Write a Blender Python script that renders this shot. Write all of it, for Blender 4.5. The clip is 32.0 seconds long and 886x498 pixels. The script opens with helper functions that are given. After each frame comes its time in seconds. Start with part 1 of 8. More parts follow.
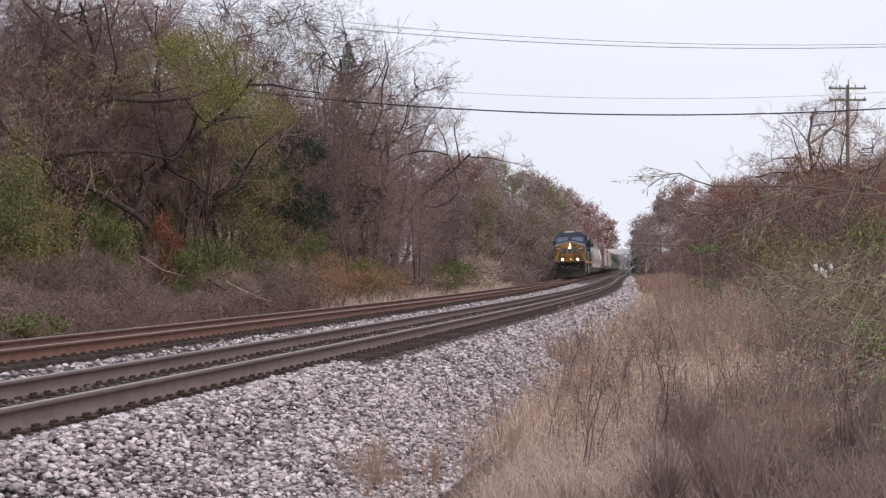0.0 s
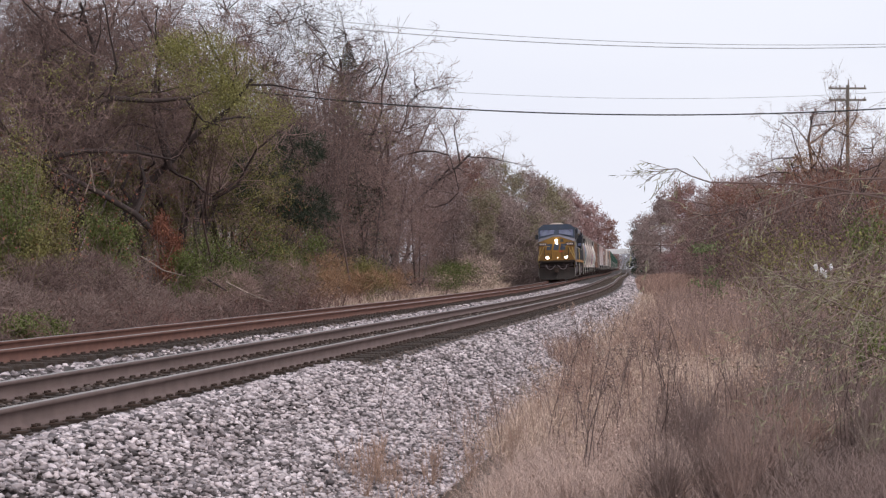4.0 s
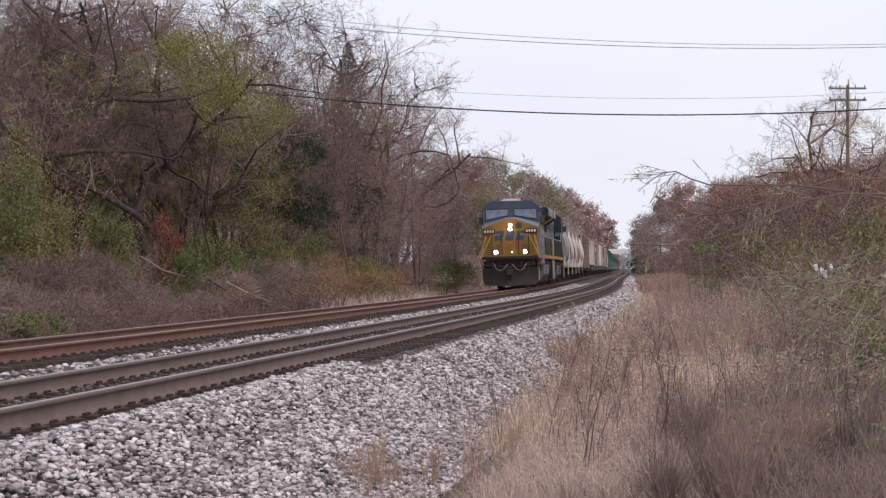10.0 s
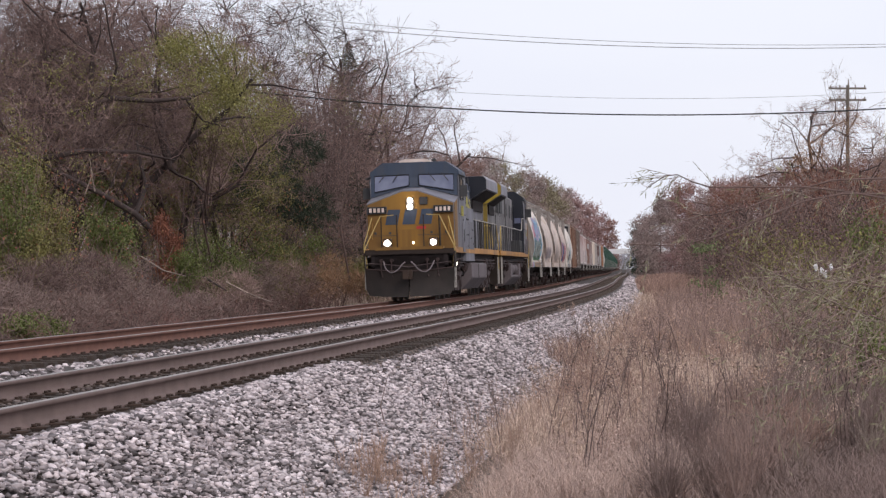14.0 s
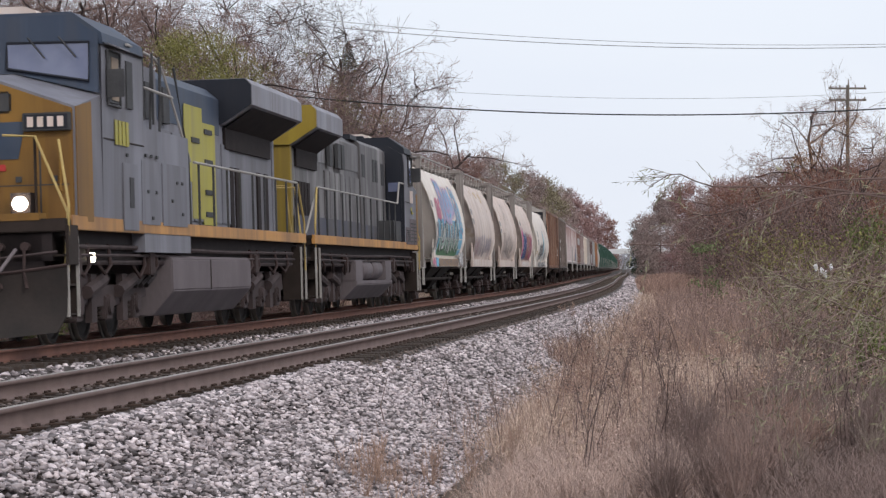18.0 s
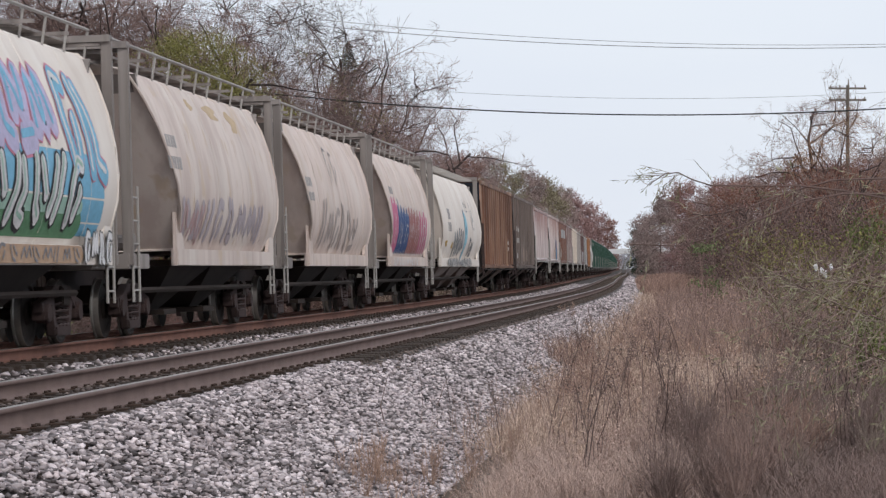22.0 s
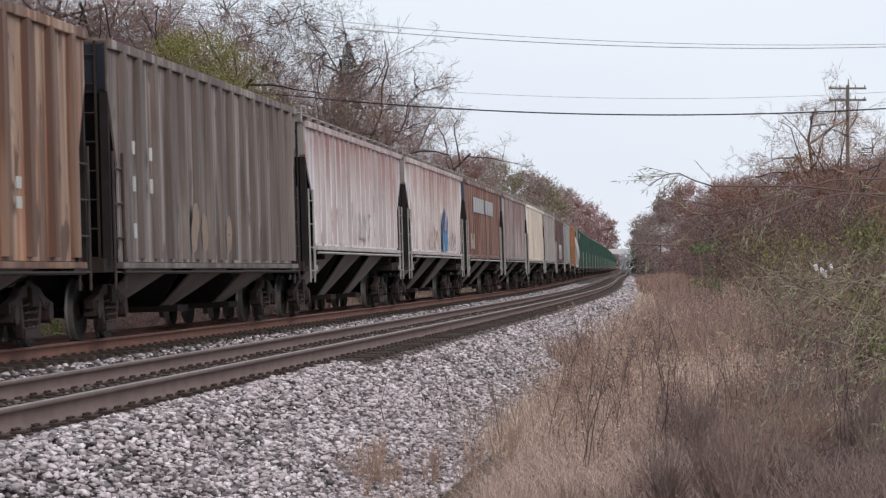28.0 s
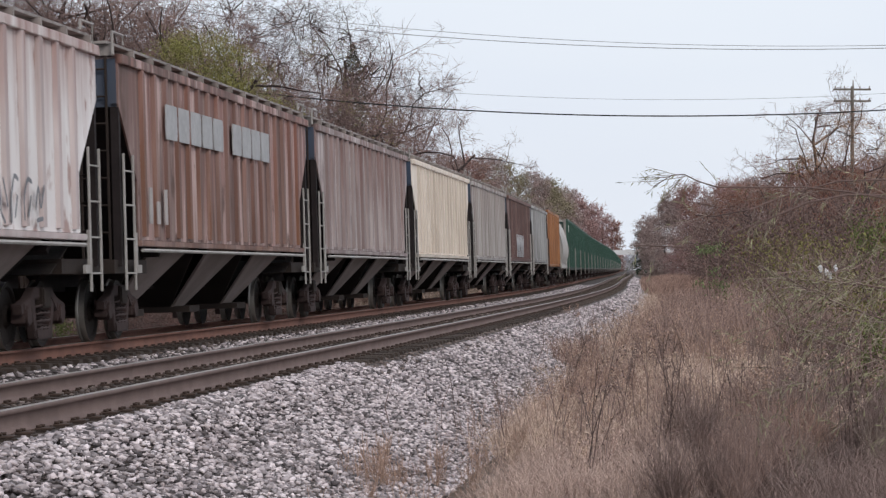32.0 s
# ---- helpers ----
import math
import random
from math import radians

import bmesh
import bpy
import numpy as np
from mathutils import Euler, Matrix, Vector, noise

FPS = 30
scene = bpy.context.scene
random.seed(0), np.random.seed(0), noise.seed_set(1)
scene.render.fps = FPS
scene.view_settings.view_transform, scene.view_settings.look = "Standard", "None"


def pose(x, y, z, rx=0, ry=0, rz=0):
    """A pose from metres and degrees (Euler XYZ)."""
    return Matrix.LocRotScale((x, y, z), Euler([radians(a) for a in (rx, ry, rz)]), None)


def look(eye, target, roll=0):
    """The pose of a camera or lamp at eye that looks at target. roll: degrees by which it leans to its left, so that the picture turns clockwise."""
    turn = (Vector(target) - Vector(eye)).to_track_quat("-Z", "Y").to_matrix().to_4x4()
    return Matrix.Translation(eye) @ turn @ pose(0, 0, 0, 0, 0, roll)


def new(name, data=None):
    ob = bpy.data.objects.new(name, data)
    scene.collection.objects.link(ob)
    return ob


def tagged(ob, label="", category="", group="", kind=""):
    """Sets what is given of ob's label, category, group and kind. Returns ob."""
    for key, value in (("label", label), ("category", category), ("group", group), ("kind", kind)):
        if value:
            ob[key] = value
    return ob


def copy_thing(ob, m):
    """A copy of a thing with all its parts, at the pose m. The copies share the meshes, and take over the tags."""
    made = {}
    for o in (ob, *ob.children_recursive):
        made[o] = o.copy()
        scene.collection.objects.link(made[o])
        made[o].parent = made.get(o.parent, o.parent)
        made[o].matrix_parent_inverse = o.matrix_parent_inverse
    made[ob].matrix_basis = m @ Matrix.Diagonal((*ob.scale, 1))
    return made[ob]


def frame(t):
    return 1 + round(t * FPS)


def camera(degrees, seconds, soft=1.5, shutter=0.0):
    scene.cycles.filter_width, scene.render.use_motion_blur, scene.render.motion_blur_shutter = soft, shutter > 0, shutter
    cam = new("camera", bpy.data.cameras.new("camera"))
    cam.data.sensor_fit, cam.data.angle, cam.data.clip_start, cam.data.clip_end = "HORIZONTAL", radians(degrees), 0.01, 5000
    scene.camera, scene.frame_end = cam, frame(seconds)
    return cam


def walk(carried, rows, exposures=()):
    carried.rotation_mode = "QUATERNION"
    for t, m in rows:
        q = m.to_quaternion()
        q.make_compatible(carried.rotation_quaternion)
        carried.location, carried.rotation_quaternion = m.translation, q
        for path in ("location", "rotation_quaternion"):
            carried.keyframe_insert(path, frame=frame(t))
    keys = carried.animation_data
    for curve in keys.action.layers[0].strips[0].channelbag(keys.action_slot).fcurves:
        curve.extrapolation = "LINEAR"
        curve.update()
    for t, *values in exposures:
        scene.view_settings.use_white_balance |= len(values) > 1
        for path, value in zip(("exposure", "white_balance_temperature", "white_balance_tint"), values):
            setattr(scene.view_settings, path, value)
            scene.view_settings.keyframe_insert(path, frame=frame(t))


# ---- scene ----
# The camera stands on a tripod beside the line and is nudged a little near the end.
cam = camera(18.868, 32.0, soft=1.3, shutter=0.14)
EYE = (0.0, 0.0, 1.121)


def aim(dx, dy):
    """The camera's pose, turned so that the view slips dx to the right and dy down (in 1/4718 rad)."""
    return pose(*EYE, 90.393 + dy * 0.01214, 0, dx * 0.01214) @ pose(0, 0, 0, 0, 0, 0.088)


walk(cam, [(0, aim(0, 0)), (30.0, aim(0, 0)), (30.5, aim(1.7, 1.4)), (31.0, aim(6.0, 1.5)),
           (31.5, aim(4.6, 2.2)), (32.0, aim(8.0, 2.0))],
     exposures=((0, 0.0, 6620, 14), (14, 0.0, 6620, 14), (17, -0.03, 6540, 11), (20.5, -0.05, 6500, 9), (22.0, -0.11, 6500, 9), (24.0, -0.14, 6500, 9), (26.0, -0.1, 6500, 9), (28.0, -0.05, 6500, 9), (30.0, -0.09, 6500, 9), (32.0, -0.09, 6500, 9)))

# ---- light: a high overcast with a faint, wide sun behind the camera ----
world = bpy.data.worlds.new("overcast_sky")
scene.world = world
world.use_nodes = True
wn, wl = world.node_tree.nodes, world.node_tree.links
wn.clear()
sky = wn.new("ShaderNodeTexSky")
sky.sky_type, sky.sun_disc = "NISHITA", False
sky.sun_elevation, sky.sun_rotation = radians(42), radians(200)
sky.air_density, sky.dust_density = 1.0, 4.0
wc = wn.new("ShaderNodeTexCoord")
wmap = wn.new("ShaderNodeMapping")
wmap.inputs["Scale"].default_value = (1.0, 1.0, 4.0)
wnoise = wn.new("ShaderNodeTexNoise")
wnoise.inputs["Scale"].default_value, wnoise.inputs["Detail"].default_value = 3.0, 5.0
wramp = wn.new("ShaderNodeValToRGB")
wramp.color_ramp.elements[0].color = (7.6, 8.2, 9.6, 1)
wramp.color_ramp.elements[1].color = (9.2, 9.6, 10.2, 1)
wmix = wn.new("ShaderNodeMixRGB")
wmix.inputs[0].default_value = 0.86
wbg = wn.new("ShaderNodeBackground")
wbg.inputs["Strength"].default_value = 0.112
wout = wn.new("ShaderNodeOutputWorld")
wl.new(wc.outputs["Generated"], wmap.inputs["Vector"])
wl.new(wmap.outputs[0], wnoise.inputs["Vector"])
wl.new(wnoise.outputs["Fac"], wramp.inputs[0])
wl.new(sky.outputs[0], wmix.inputs[1])
wl.new(wramp.outputs[0], wmix.inputs[2])
wl.new(wmix.outputs[0], wbg.inputs["Color"])
wl.new(wbg.outputs[0], wout.inputs[0])
sun = new("sun", bpy.data.lights.new("sun", "SUN"))
sun.data.energy, sun.data.angle, sun.data.color = 1.3, radians(18), (1.0, 0.93, 0.86)
sun.matrix_world = look((55, -60, 75), (0, 30, 0))

# ---- the line's plan: arc length along the far track, 0 where it passes 49 m away ----
S0, S1 = -330.0, 4000.0
LS = np.linspace(S0, S1, 4331)
LK = np.interp(LS, [-60, 0, 80, 220, 400, 600], [0.000162, 0.000162, 0.000292, -0.000073, 0.000048, 0.0])


def integrate(f):
    return np.concatenate([[0], np.cumsum((f[1:] + f[:-1]) / 2)]) * (LS[1] - LS[0])


LT = -integrate(LK)
LT = LT - np.interp(0, LS, LT) + 0.103524
LX, LY = integrate(np.sin(LT)), integrate(np.cos(LT))
LX = LX - np.interp(0, LS, LX) - 5.119
LY = LY - np.interp(0, LS, LY) + 48.989
GAP = 4.02          # between the two tracks' centres
TILT = 1.74         # cant of the far track, degrees


def line(s, o=0.0):
    """Plan place s along the line and o metres to its right (towards the camera), and the heading there."""
    th = np.interp(s, LS, LT)
    return np.interp(s, LS, LX) + o * np.cos(th), np.interp(s, LS, LY) - o * np.sin(th), th


# ---- mesh helpers ----
class Geo:
    """Vertices and faces gathered for one mesh."""

    def __init__(self):
        self.v, self.f = [], []

    def add(self, vs, fs):
        n = len(self.v)
        self.v += [tuple(p) for p in vs]
        self.f += [tuple(i + n for i in q) for q in fs]
        return self

    def box(self, x0, x1, y0, y1, z0, z1):
        vs = [(x, y, z) for z in (z0, z1) for y in (y0, y1) for x in (x0, x1)]
        return self.add(vs, [(0, 2, 3, 1), (4, 5, 7, 6), (0, 1, 5, 4), (2, 6, 7, 3), (0, 4, 6, 2), (1, 3, 7, 5)])

    def loft(self, rings, caps=True, closed=True):
        """Skins rings of equal length."""
        n, vs, fs = len(rings[0]), [], []
        for r in rings:
            vs += list(r)
        for i in range(len(rings) - 1):
            for j in range(n if closed else n - 1):
                a, b = i * n + j, i * n + (j + 1) % n
                fs.append((a, b, b + n, a + n))
        if caps and closed:
            fs.append(tuple(range(n - 1, -1, -1)))
            fs.append(tuple(range((len(rings) - 1) * n, len(rings) * n)))
        return self.add(vs, fs)

    def prism_x(self, yz, x0, x1):
        return self.loft([[(x0, y, z) for y, z in yz], [(x1, y, z) for y, z in yz]])

    def prism_y(self, xz, y0, y1):
        return self.loft([[(x, y0, z) for x, z in xz], [(x, y1, z) for x, z in xz]])

    def tube(self, pts, r, n=6, r1=None):
        pts = [Vector(p) for p in pts]
        r1 = r if r1 is None else r1
        rings = []
        for i, p in enumerate(pts):
            d = (pts[min(i + 1, len(pts) - 1)] - pts[max(i - 1, 0)]).normalized()
            a = d.orthogonal().normalized() if abs(d.z) > 0.98 else d.cross(Vector((0, 0, 1))).normalized()
            b = d.cross(a)
            q = r + (r1 - r) * i / max(1, len(pts) - 1)
            rings.append([p + q * (math.cos(k * math.tau / n) * a + math.sin(k * math.tau / n) * b) for k in range(n)])
        return self.loft(rings)

    def disc_y(self, cx, cz, y0, y1, r, n=16, r1=None):
        """A wheel-like drum with its axle along y."""
        r1 = r if r1 is None else r1
        return self.loft([[(cx + q * math.cos(k * math.tau / n), y, cz + q * math.sin(k * math.tau / n)) for k in range(n)]
                          for y, q in ((y0, r), (y1, r1))])


def mesh_of(name, geo, material, bevel=0.0, smooth=35):
    me = bpy.data.meshes.new(name)
    me.from_pydata(geo.v, [], geo.f)
    bm = bmesh.new()
    bm.from_mesh(me)
    bmesh.ops.recalc_face_normals(bm, faces=bm.faces)
    if bevel:
        es = [e for e in bm.edges if len(e.link_faces) == 2 and e.calc_face_angle(0) > 0.6]
        bmesh.ops.bevel(bm, geom=es, offset=bevel, segments=2, affect="EDGES", clamp_overlap=True)
    bm.to_mesh(me)
    bm.free()
    if smooth:
        me.polygons.foreach_set("use_smooth", [True] * len(me.polygons))
        me.set_sharp_from_angle(angle=radians(smooth))
    me.materials.append(material)
    return me


def part(name, geo, material, parent=None, label="", bevel=0.0, smooth=35, at=None):
    """Links a Geo, or a mesh made before, as one mesh object under parent."""
    me = geo if isinstance(geo, bpy.types.Mesh) else mesh_of(name, geo, material, bevel, smooth)
    ob = new(name, me)
    if parent is not None:
        ob.parent = parent
    if at is not None:
        ob.matrix_basis = at
    if label:
        ob["label"] = label
    return ob


def raw(name, v, f, material, smooth=False):
    """One mesh from arrays: f holds quads or triangles."""
    v, f = np.asarray(v, np.float32), np.asarray(f, np.int32)
    me = bpy.data.meshes.new(name)
    me.vertices.add(len(v))
    me.vertices.foreach_set("co", v.ravel())
    me.loops.add(f.size)
    me.loops.foreach_set("vertex_index", f.ravel())
    me.polygons.add(len(f))
    me.polygons.foreach_set("loop_start", np.arange(0, f.size, f.shape[1], dtype=np.int32))
    if smooth:
        me.polygons.foreach_set("use_smooth", np.ones(len(f), bool))
    me.update(calc_edges=True)
    me.materials.append(material)
    return me


def unit(a):
    return a / np.maximum(np.linalg.norm(a, axis=-1, keepdims=True), 1e-9)


def sticks(paths, radii, n=3):
    """Thin tapering stems: paths (N, K, 3), radii (N, K). Returns vertices and quads."""
    N, K, _ = paths.shape
    d = unit(paths[:, -1] - paths[:, 0])
    a = unit(np.cross(d, np.where(np.abs(d[:, 2:3]) > 0.9, [[1.0, 0, 0]], [[0, 0, 1.0]])))
    b = np.cross(d, a)
    ang = np.arange(n) * math.tau / n
    ring = np.cos(ang)[None, :, None] * a[:, None] + np.sin(ang)[None, :, None] * b[:, None]
    v = paths[:, :, None, :] + radii[:, :, None, None] * ring[:, None]
    i = np.arange(N)[:, None, None] * K * n + np.arange(K - 1)[None, :, None] * n
    j = np.arange(n)[None, None, :]
    k = (np.arange(n) + 1)[None, None, :] % n
    q = np.stack([i + j, i + k, i + k + n, i + j + n], -1).reshape(-1, 4)
    return v.reshape(-1, 3), q


def slivers(paths, radii, rng):
    """Flat, thin stems for what stays far off: paths (N, K, 3), half-widths (N, K)."""
    N, K, _ = paths.shape
    w = unit(np.cross(paths[:, -1] - paths[:, 0], rng.normal(size=(N, 3))))[:, None]
    v = np.stack([paths - w * radii[..., None], paths + w * radii[..., None]], 2).reshape(-1, 3)
    i = (np.arange(N)[:, None] * K + np.arange(K - 1)[None]).reshape(-1) * 2
    return v, np.stack([i, i + 1, i + 3, i + 2], 1)


def leaf_quads(p, d, size, rng, droop=0.3):
    """Leaves folded along the midrib: two quads share a spine."""
    N = len(p)
    d = unit(d)
    s = unit(np.cross(d, unit(rng.normal(size=(N, 3)))))
    u = np.cross(s, d)
    w, h = size[:, None] * 0.32, size[:, None]
    base, tip = p, p + d * h - np.array([0, 0, droop]) * h
    mid = p + d * h * 0.5
    v = np.stack([base, mid + s * w + u * w * 0.4, tip, mid - s * w + u * w * 0.4], 1)
    f = np.arange(N)[:, None] * 4 + np.array([[0, 1, 2, 3]])
    return v.reshape(-1, 3), f


def tuft_quads(p, out, size, rng):
    """Small leafy scraps that lie over the skin of a clump: out is the way outwards at each."""
    N = len(p)
    o = unit(out + rng.normal(size=(N, 3)) * 0.45)
    d = unit(np.cross(o, rng.normal(size=(N, 3))))
    s = np.cross(o, d)
    w, h = size[:, None] * 0.36, size[:, None]
    mid = p + d * h * 0.5
    v = np.stack([p, mid + s * w, p + d * h, mid - s * w], 1)
    return v.reshape(-1, 3), np.arange(N)[:, None] * 4 + np.array([[0, 1, 2, 3]])


def merged(pairs):
    vs, fs, n = [], [], 0
    for v, f in pairs:
        vs.append(v)
        fs.append(f + n)
        n += len(v)
    return np.concatenate(vs), np.concatenate(fs)


# ---- materials ----
def mat(name, col, col2=None, rough=0.8, metal=0.0, scale=2.0, fine=40.0, amt=0.6, bump=0.15, stretch=(1, 1, 1), island=0.0,
        rand=0.0, lo=0.35, hi=0.65, col3=None, fine_amt=0.35, spec=0.25):
    """A worn surface: two colours mixed by a broad pattern, a third by a fine one, fine relief, and some change from piece to piece."""
    m = bpy.data.materials.new(name)
    m.use_nodes = True
    nt = m.node_tree
    nd, lk = nt.nodes, nt.links
    b = nd["Principled BSDF"]
    b.inputs["Roughness"].default_value, b.inputs["Metallic"].default_value = rough, metal
    b.inputs["Specular IOR Level"].default_value = spec
    col2 = col2 or tuple(c * 0.6 for c in col)
    co = nd.new("ShaderNodeTexCoord")
    mp = nd.new("ShaderNodeMapping")
    mp.inputs["Scale"].default_value = stretch
    lk.new(co.outputs["Object"], mp.inputs["Vector"])

    def noise_of(sc, detail, vec):
        n = nd.new("ShaderNodeTexNoise")
        n.inputs["Scale"].default_value, n.inputs["Detail"].default_value = sc, detail
        lk.new(vec, n.inputs["Vector"])
        return n.outputs["Fac"]

    def ramp(fac, a, z, top):
        r = nd.new("ShaderNodeMapRange")
        r.inputs["From Min"].default_value, r.inputs["From Max"].default_value = a, z
        r.inputs["To Max"].default_value = top
        lk.new(fac, r.inputs["Value"])
        return r.outputs["Result"]

    def mix(fac, a, z):
        x = nd.new("ShaderNodeMixRGB")
        lk.new(fac, x.inputs[0])
        for k, c in ((1, a), (2, z)):
            if isinstance(c, tuple):
                x.inputs[k].default_value = (*c, 1)
            else:
                lk.new(c, x.inputs[k])
        return x.outputs[0]

    broad = noise_of(scale, 5, mp.outputs[0])
    out = mix(ramp(broad, lo, hi, amt), tuple(col), tuple(col2))
    fn = noise_of(fine, 4, mp.outputs[0])
    if col3:
        out = mix(ramp(fn, 0.5, 0.72, fine_amt), out, tuple(col3))
    else:
        out = mix(ramp(fn, 0.35, 0.75, fine_amt), out, tuple(c * 0.55 for c in col))
    for amount, kind in ((island, "ShaderNodeNewGeometry"), (rand, "ShaderNodeObjectInfo")):
        if amount:
            g = nd.new(kind)
            hs = nd.new("ShaderNodeHueSaturation")
            r = nd.new("ShaderNodeMapRange")
            r.inputs["To Min"].default_value, r.inputs["To Max"].default_value = 1 - amount, 1 + amount
            lk.new(g.outputs["Random Per Island" if island and kind.endswith("Geometry") else "Random"], r.inputs["Value"])
            lk.new(r.outputs[0], hs.inputs["Value"])
            lk.new(out, hs.inputs["Color"])
            out = hs.outputs[0]
    lk.new(out, b.inputs["Base Color"])
    if bump:
        bp = nd.new("ShaderNodeBump")
        bp.inputs["Strength"].default_value, bp.inputs["Distance"].default_value = bump, 0.02
        lk.new(fn, bp.inputs["Height"])
        lk.new(bp.outputs[0], b.inputs["Normal"])
    return m


def glow(name, col, strength):
    m = bpy.data.materials.new(name)
    m.use_nodes = True
    b = m.node_tree.nodes["Principled BSDF"]
    b.inputs["Base Color"].default_value = (*col, 1)
    b.inputs["Emission Color"].default_value, b.inputs["Emission Strength"].default_value = (*col, 1), strength
    return m


def paint(name, col, dirt, amt=0.55, rough=0.6, col3=None, rust=None, top=None, streak=1.0, worn=0.0):
    """Weathered vehicle paint: faded patches, streaks that run down, rust spots; top: a colour that stains it from the roof down."""
    m = bpy.data.materials.new(name)
    m.use_nodes = True
    nd, lk = m.node_tree.nodes, m.node_tree.links
    b = nd["Principled BSDF"]
    b.inputs["Roughness"].default_value = rough
    b.inputs["Specular IOR Level"].default_value = 0.35
    co = nd.new("ShaderNodeTexCoord")
    ob = nd.new("ShaderNodeObjectInfo")
    shift = nd.new("ShaderNodeVectorMath")
    shift.operation = "MULTIPLY_ADD"
    shift.inputs[1].default_value = (1, 1, 1)
    lk.new(co.outputs["Object"], shift.inputs[0])
    spread_ = nd.new("ShaderNodeCombineXYZ")
    ml = nd.new("ShaderNodeMath")
    ml.operation, ml.inputs[1].default_value = "MULTIPLY", 40.0
    lk.new(ob.outputs["Random"], ml.inputs[0])
    lk.new(ml.outputs[0], spread_.inputs[0])
    lk.new(spread_.outputs[0], shift.inputs[2])

    def layer(under, over, stretch, scale, detail, lo, hi, most):
        mp = nd.new("ShaderNodeMapping")
        mp.inputs["Scale"].default_value = stretch
        lk.new(shift.outputs[0], mp.inputs["Vector"])
        n = nd.new("ShaderNodeTexNoise")
        n.inputs["Scale"].default_value, n.inputs["Detail"].default_value = scale, detail
        lk.new(mp.outputs[0], n.inputs["Vector"])
        r = nd.new("ShaderNodeMapRange")
        r.inputs["From Min"].default_value, r.inputs["From Max"].default_value, r.inputs["To Max"].default_value = lo, hi, most
        lk.new(n.outputs["Fac"], r.inputs["Value"])
        x = nd.new("ShaderNodeMixRGB")
        lk.new(r.outputs[0], x.inputs[0])
        if isinstance(under, tuple):
            x.inputs[1].default_value = (*under, 1)
        else:
            lk.new(under, x.inputs[1])
        x.inputs[2].default_value = (*over, 1)
        return x.outputs[0], n.outputs["Fac"]

    out, _ = layer(tuple(col), tuple(col3 or [c * 1.15 for c in col]), (1, 1, 0.35), 0.9, 4, 0.45, 0.65, 0.8)
    out, _ = layer(out, tuple(dirt), (1, 1, 0.3), 0.8, 6, 0.42, 0.66, amt)
    if top:
        sep = nd.new("ShaderNodeSeparateXYZ")
        lk.new(co.outputs["Object"], sep.inputs[0])
        r = nd.new("ShaderNodeMapRange")
        r.inputs["From Min"].default_value, r.inputs["From Max"].default_value, r.inputs["To Max"].default_value = top[1], top[2], 0.85
        mp = nd.new("ShaderNodeMapping")
        mp.inputs["Scale"].default_value = (1, 1, 0.12)
        lk.new(shift.outputs[0], mp.inputs["Vector"])
        n = nd.new("ShaderNodeTexNoise")
        n.inputs["Scale"].default_value, n.inputs["Detail"].default_value = 3.2, 5
        lk.new(mp.outputs[0], n.inputs["Vector"])
        ma = nd.new("ShaderNodeMath")
        ma.operation, ma.inputs[1].default_value = "MULTIPLY_ADD", 4.0
        lk.new(n.outputs["Fac"], ma.inputs[0])
        lk.new(sep.outputs[2], ma.inputs[2])
        su = nd.new("ShaderNodeMath")
        su.operation, su.inputs[1].default_value = "SUBTRACT", 2.0
        lk.new(ma.outputs[0], su.inputs[0])
        lk.new(su.outputs[0], r.inputs["Value"])
        x = nd.new("ShaderNodeMixRGB")
        lk.new(r.outputs[0], x.inputs[0])
        lk.new(out, x.inputs[1])
        x.inputs[2].default_value = (*top[0], 1)
        out = x.outputs[0]
    out, st = layer(out, tuple(dirt), (1, 1, 0.05), 2.6 + worn, 6, 0.5 - 0.05 * worn, 0.6 - 0.05 * worn, min(1.0, 0.8 * streak + 0.15 * worn))
    out, _ = layer(out, tuple(col3 or [c * 1.2 for c in col]), (1, 1, 0.06), 5.0, 5, 0.54, 0.64, 0.6 * streak)
    if worn:
        out, _ = layer(out, tuple(col3 or col), (1, 1, 0.1), 1.7, 6, 0.53, 0.58, 0.55 * min(1.0, worn))
        out, _ = layer(out, tuple(rust or dirt), (1, 1, 0.09), 1.3, 7, 0.5, 0.55, 0.85 * min(1.0, worn))
    if rust:
        out, _ = layer(out, tuple(rust), (1, 1, 0.5), 2.2, 8, 0.58, 0.64, 0.85)
    lk.new(out, b.inputs["Base Color"])
    bp = nd.new("ShaderNodeBump")
    bp.inputs["Strength"].default_value, bp.inputs["Distance"].default_value = 0.12, 0.01
    lk.new(st, bp.inputs["Height"])
    lk.new(bp.outputs[0], b.inputs["Normal"])
    return m


M = {}
M["soil"] = mat("leaf_litter", (0.125, 0.088, 0.068), (0.07, 0.052, 0.04), 0.95, scale=0.6, fine=14, bump=0.6)
M["ballast"] = mat("ballast_bed", (0.1, 0.085, 0.08), (0.05, 0.042, 0.04), 0.95, scale=2.5, fine=22, bump=1.0)
M["stone"] = mat("crushed_stone", (0.52, 0.46, 0.47), (0.25, 0.205, 0.21), 0.8, scale=1.3, fine=50, bump=0.3, island=0.85)
M["stone2"] = mat("rusty_stone", (0.2, 0.16, 0.145), (0.11, 0.09, 0.085), 0.9, scale=1.3, fine=50, bump=0.3, island=0.5)
M["rail"] = mat("rusty_rail", (0.19, 0.132, 0.118), (0.12, 0.083, 0.073), 0.75, scale=3, fine=60)
